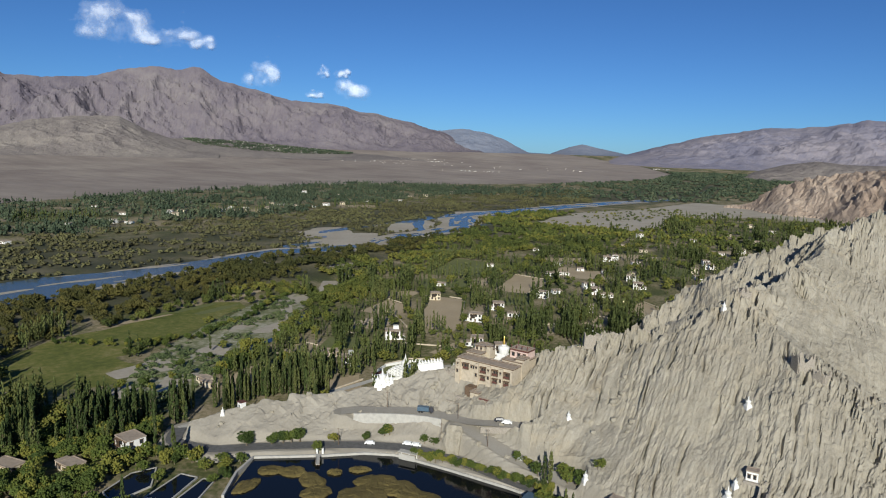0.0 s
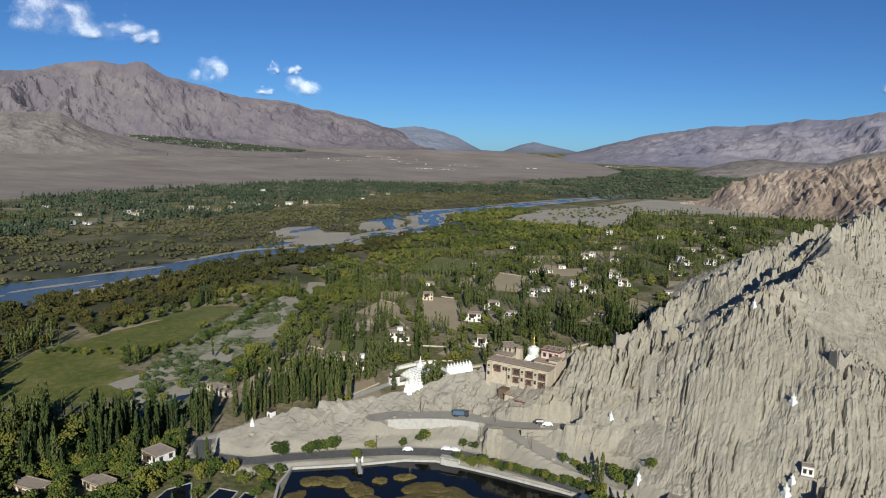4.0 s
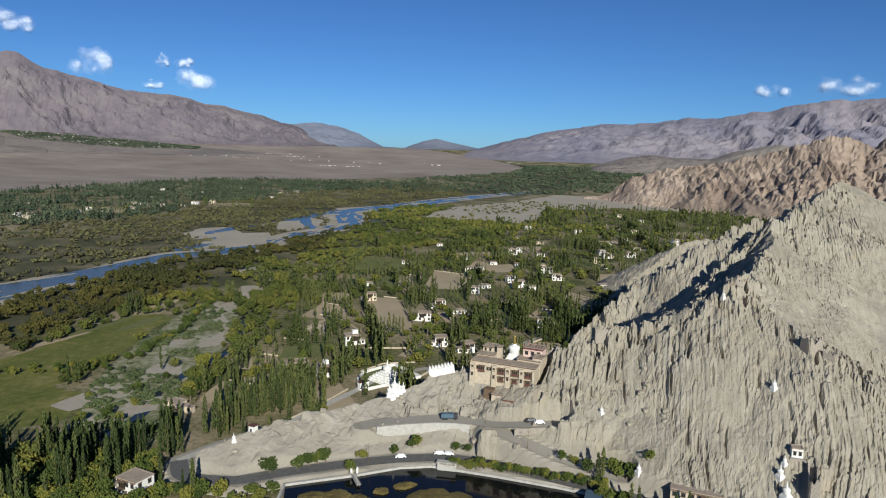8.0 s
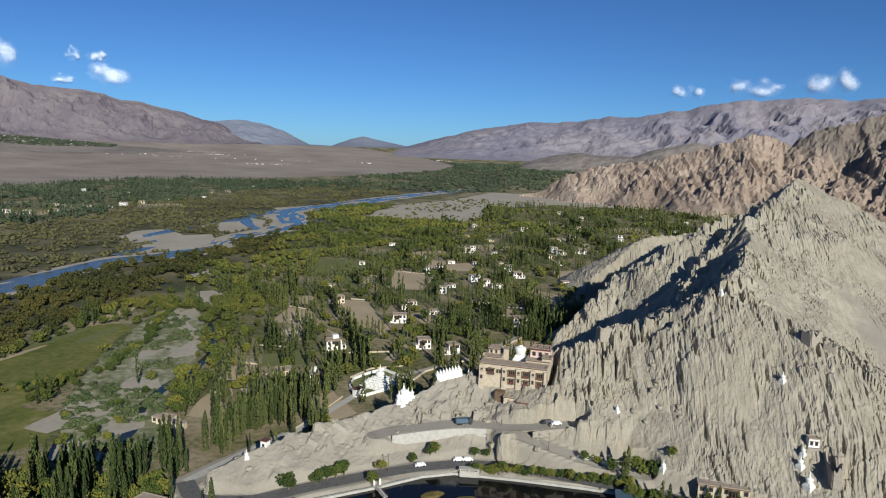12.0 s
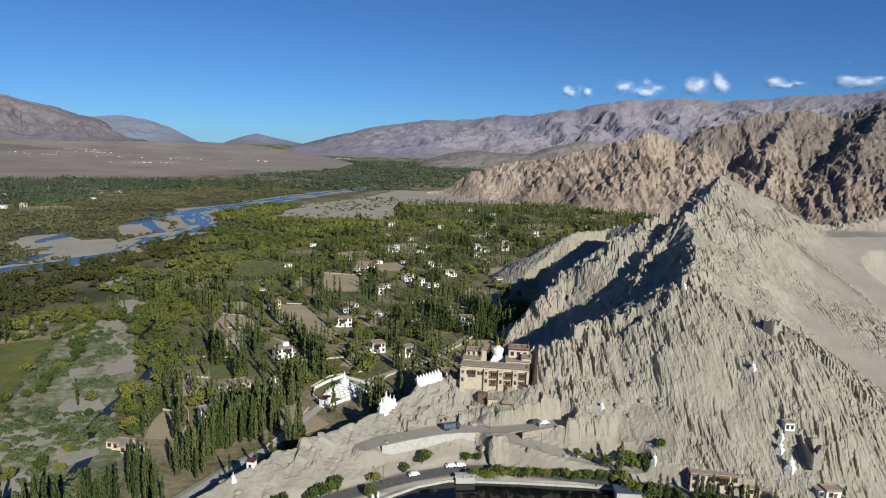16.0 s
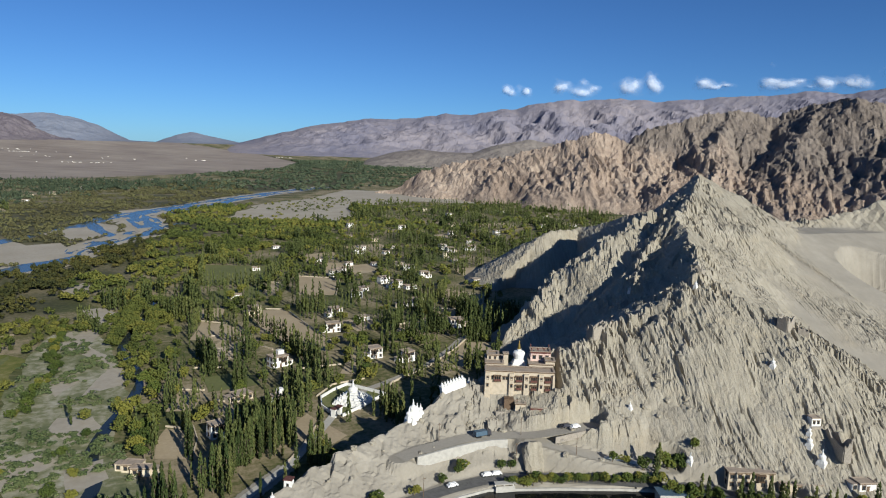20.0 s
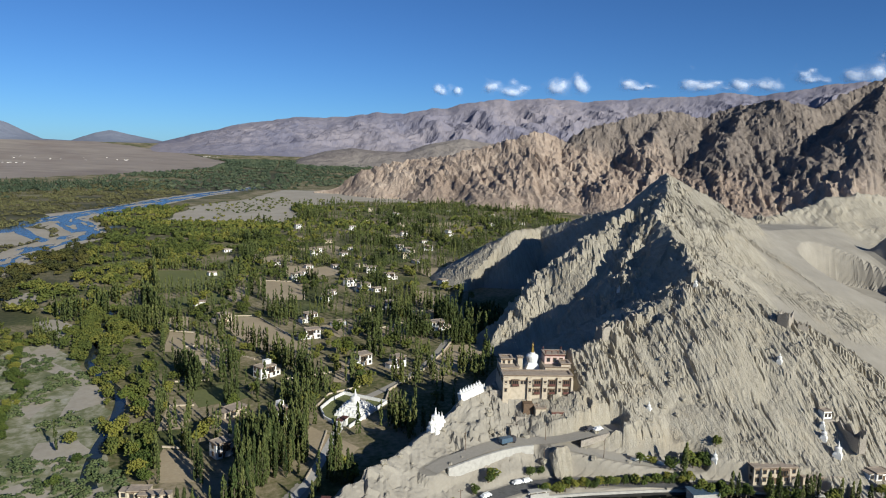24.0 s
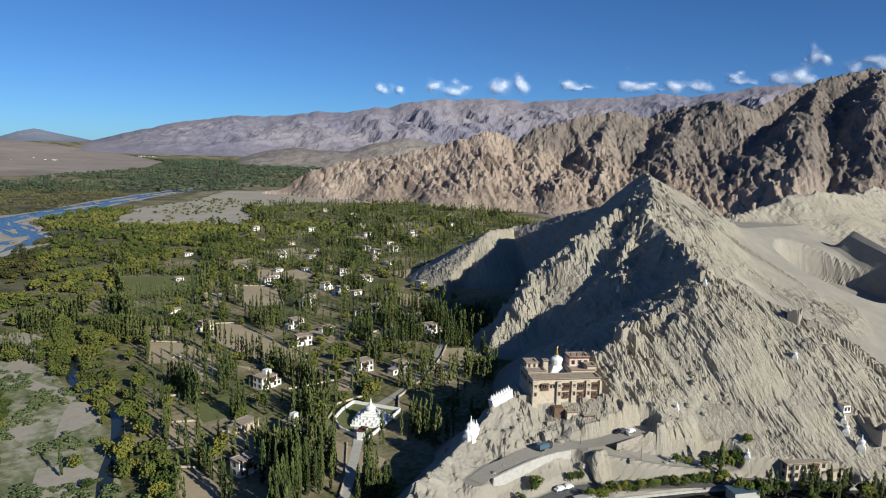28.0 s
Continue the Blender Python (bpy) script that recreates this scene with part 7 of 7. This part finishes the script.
def vehicle(x, y, z, turn, paint, label, L=4.2, W=1.75, H=1.5, name="car", cab=(-0.25, 0.28)):
    e = thing(name, pose(x, y, z, 0, 0, turn), label, "vehicle", "parked vehicles")
    bm = boxes((-L / 2, L / 2, -W / 2, W / 2, 0.35, 0.85, 0.06))
    box(bm, L * cab[0] - 0.5, L * cab[1] + 0.4, -W / 2 + 0.06, W / 2 - 0.06, 0.85, H, 0.28)
    part("body", bm, M[paint], e)
    part("windscreen", boxes((L * cab[1] + 0.16, L * cab[1] + 0.32, -W / 2 + 0.3, W / 2 - 0.3, 0.92, H - 0.18)), M["glass"], e)
    for s in (-1, 1):
        part("side_window", boxes((L * cab[0] - 0.2, L * cab[1] + 0.1, s * (W / 2 - 0.24) - 0.03, s * (W / 2 - 0.24) + 0.09, 0.95, H - 0.2)), M["glass"], e)
        for wx in (-L * 0.31, L * 0.31):
            o = part("wheel", lathe([(0.33, -0.1), (0.33, 0.1)], 12), M["rubber"], e)
            o.matrix_local = pose(wx, s * (W / 2 - 0.1), 0.33, 90, 0, 0)
    return e


def on_line(line, x):
    for a, b in zip(line, line[1:]):
        if min(a[0], b[0]) <= x <= max(a[0], b[0]):
            t = (x - a[0]) / (b[0] - a[0])
            return a[1] + (b[1] - a[1]) * t, a[2] + (b[2] - a[2]) * t
    return line[-1][1], line[-1][2]


for x, off, turn, paint, label in ((-48, 0.6, 8, "car_white", "white car on the road by the pond"), (-29.5, 2.2, -4, "car_white", "white pickup parked at the roadside"), (-33, 2.3, 0, "car_white", "small white car parked at the roadside")):
    y, z = on_line(MAIN_ROAD, x)
    vehicle(x, y + off, z + 0.02, turn, paint, label)
y, z = on_line(UPPER_ROAD, 6)
vehicle(6, y + 0.3, z + 0.05, 3, "car_white", "white car parked on the terrace road")
vehicle(3, y + 2.0, z + 0.05, 6, "car_dark", "dark car parked on the terrace road")
y, z = on_line(UPPER_ROAD, -29)
TR = thing("blue_truck", pose(-29, y - 0.2, z + 0.05, 0, 0, 4), "truck with a blue-grey tarpaulin parked on the terrace", "vehicle", "parked vehicles")
part("load_bed", boxes((-3.4, 1.6, -1.15, 1.15, 0.8, 2.5, 0.08)), M["blue_tin"], TR)
part("cab", boxes((1.75, 3.4, -1.1, 1.1, 0.5, 2.4, 0.12)), M["car_dark"], TR)
part("chassis", boxes((-3.3, 3.3, -0.9, 0.9, 0.5, 0.8)), M["rubber"], TR)
for wx in (-2.4, -1.3, 2.5):
    for s in (-0.95, 0.95):
        o = part("wheel", lathe([(0.48, -0.14), (0.48, 0.14)], 12), M["rubber"], TR)
        o.matrix_local = pose(wx, s, 0.48, 90, 0, 0)
for x, y in ((-14.5, -30.5), (-46, -24.5), (-60, -46), (-20, -37.5), (0, -47)):
    P = thing("utility_pole", pose(x, y, hill_z(x, y) - 0.3), "thin grey utility pole beside the road", "pole", "utility poles")
    part("shaft", lathe([(0.13, 0), (0.08, 7.5)], 8), M["timber"], P)
    part("crossarm", boxes((-0.8, 0.8, -0.05, 0.05, 6.9, 7.02)), M["timber"], P)


def boulder(x, y, z, sx, sy, sz, seed, turn, lean, label, name="boulder", group="loose boulders"):
    bm = bmesh.new()
    bmesh.ops.create_icosphere(bm, subdivisions=3, radius=1.0)
    for v in bm.verts:
        n = v.co.normalized()
        k = 1 + 0.35 * noise.noise(n * 1.6 + Vector((seed, 0, 0))) + 0.14 * noise.noise(n * 5 + Vector((0, seed, 0)))
        c = n * k
        for ax in range(3):
            c[ax] = max(-0.82, min(0.82, c[ax]))
        v.co = Vector((c.x * sx, c.y * sy, c.z * sz))
    ob = part(name, bm, M["rock"])
    ob.matrix_world = pose(x, y, z, lean, 0, turn)
    return tagged(ob, label, "rock", group)


boulder(-14.8, -41.0, 8.0, 4.6, 2.6, 7.0, 3, -14, -18, "huge leaning slab of pale rock below the terrace", "great_boulder")
rb = np.random.default_rng(5)
for k in range(70):
    x, y = rb.uniform(-118, 60), rb.uniform(-52, 5)
    z = hill_z(x, y)
    if z < 4 or abs(x + 6) < 19 and y > -16:
        continue
    s = rb.uniform(0.4, 1.5)
    boulder(x, y, z + s * 0.1, s * 1.3, s, s * 0.9, k + 10, rb.uniform(0, 360), rb.uniform(-20, 20), "weathered pale boulder on the stony slope")


# ---------------------------------------------------------------- clouds, at the edge of the sky: heading, elevation, half width, half height in degrees
CLOUDS = [(-35.2, 8.1, 2.4, 1.2), (-31.8, 7.7, 1.9, 0.7), (-29.4, 7.5, 1.0, 0.5), (-25.0, 5.2, 1.1, 0.9), (-17.8, 4.4, 1.2, 0.6), (-18.4, 5.8, 0.6, 0.4), (-20.0, 5.8, 0.5, 0.4), (-20.7, 4.1, 0.8, 0.3), (27.1, 5.0, 1.0, 0.5), (32, 5.1, 1.6, 0.6), (36.7, 5.4, 1.5, 0.8), (42.4, 5.6, 1.2, 0.4),
          (47.5, 5.5, 1.8, 0.5), (51.0, 5.5, 1.6, 0.6), (54.6, 6.0, 1.1, 0.4), (58.0, 6.1, 1.7, 0.7), (59.6, 7.3, 1.0, 0.6), (63, 6.6, 2, 0.7)]
rc = np.random.default_rng(77)
for kc, (az_c, el_c, wa, ha) in enumerate(CLOUDS):
    R = 4640.0 + 2 * kc
    ga, ge = np.meshgrid(np.linspace(-1.5, 1.5, 61), np.linspace(-1.0, 1.6, 35))
    p, e = np.radians(az_c + ga * wa * 1.15), np.radians(el_c - (0.3 if az_c > 0 else 0.0) + (ge + 0.15) * ha * 2.2)
    puff = np.zeros(ga.shape)
    for _ in range(9):
        cx = rc.uniform(-0.85, 0.85)
        top = 0.75 * (1 - cx * cx) * rc.uniform(0.5, 1.1)
        cy, r = rc.uniform(-0.25, max(top, -0.1)), rc.uniform(0.20, 0.42)
        puff = puff + 0.8 * np.exp(-((ga - cx) / (r * 0.95)) ** 2 - ((ge - cy) / (r * 0.75)) ** 2)
    puff = 1 - np.exp(-1.3 * puff)
    wisp = np.clip(1 - (ga / 1.35) ** 2 - ((ge + 0.05) / 0.65) ** 2, 0, 1) * 0.42
    dense = np.maximum(puff, wisp) * smooth(-0.75, -0.3, ge) * smooth(1.45, 1.15, np.abs(ga))
    rr = R - 60 * dense
    V = np.stack([MID[0] + rr * np.sin(p), MID[1] + rr * np.cos(p), 120 + rr * np.tan(e)], -1).reshape(-1, 3)
    me = mesh_np("cloud", V, grid_faces(61, 35), M["cloud"], {"dense": dense.ravel()}, True)
    tagged(new("cloud", me), "small white fair-weather cloud above the mountains", "cloud", "clouds", "structure")
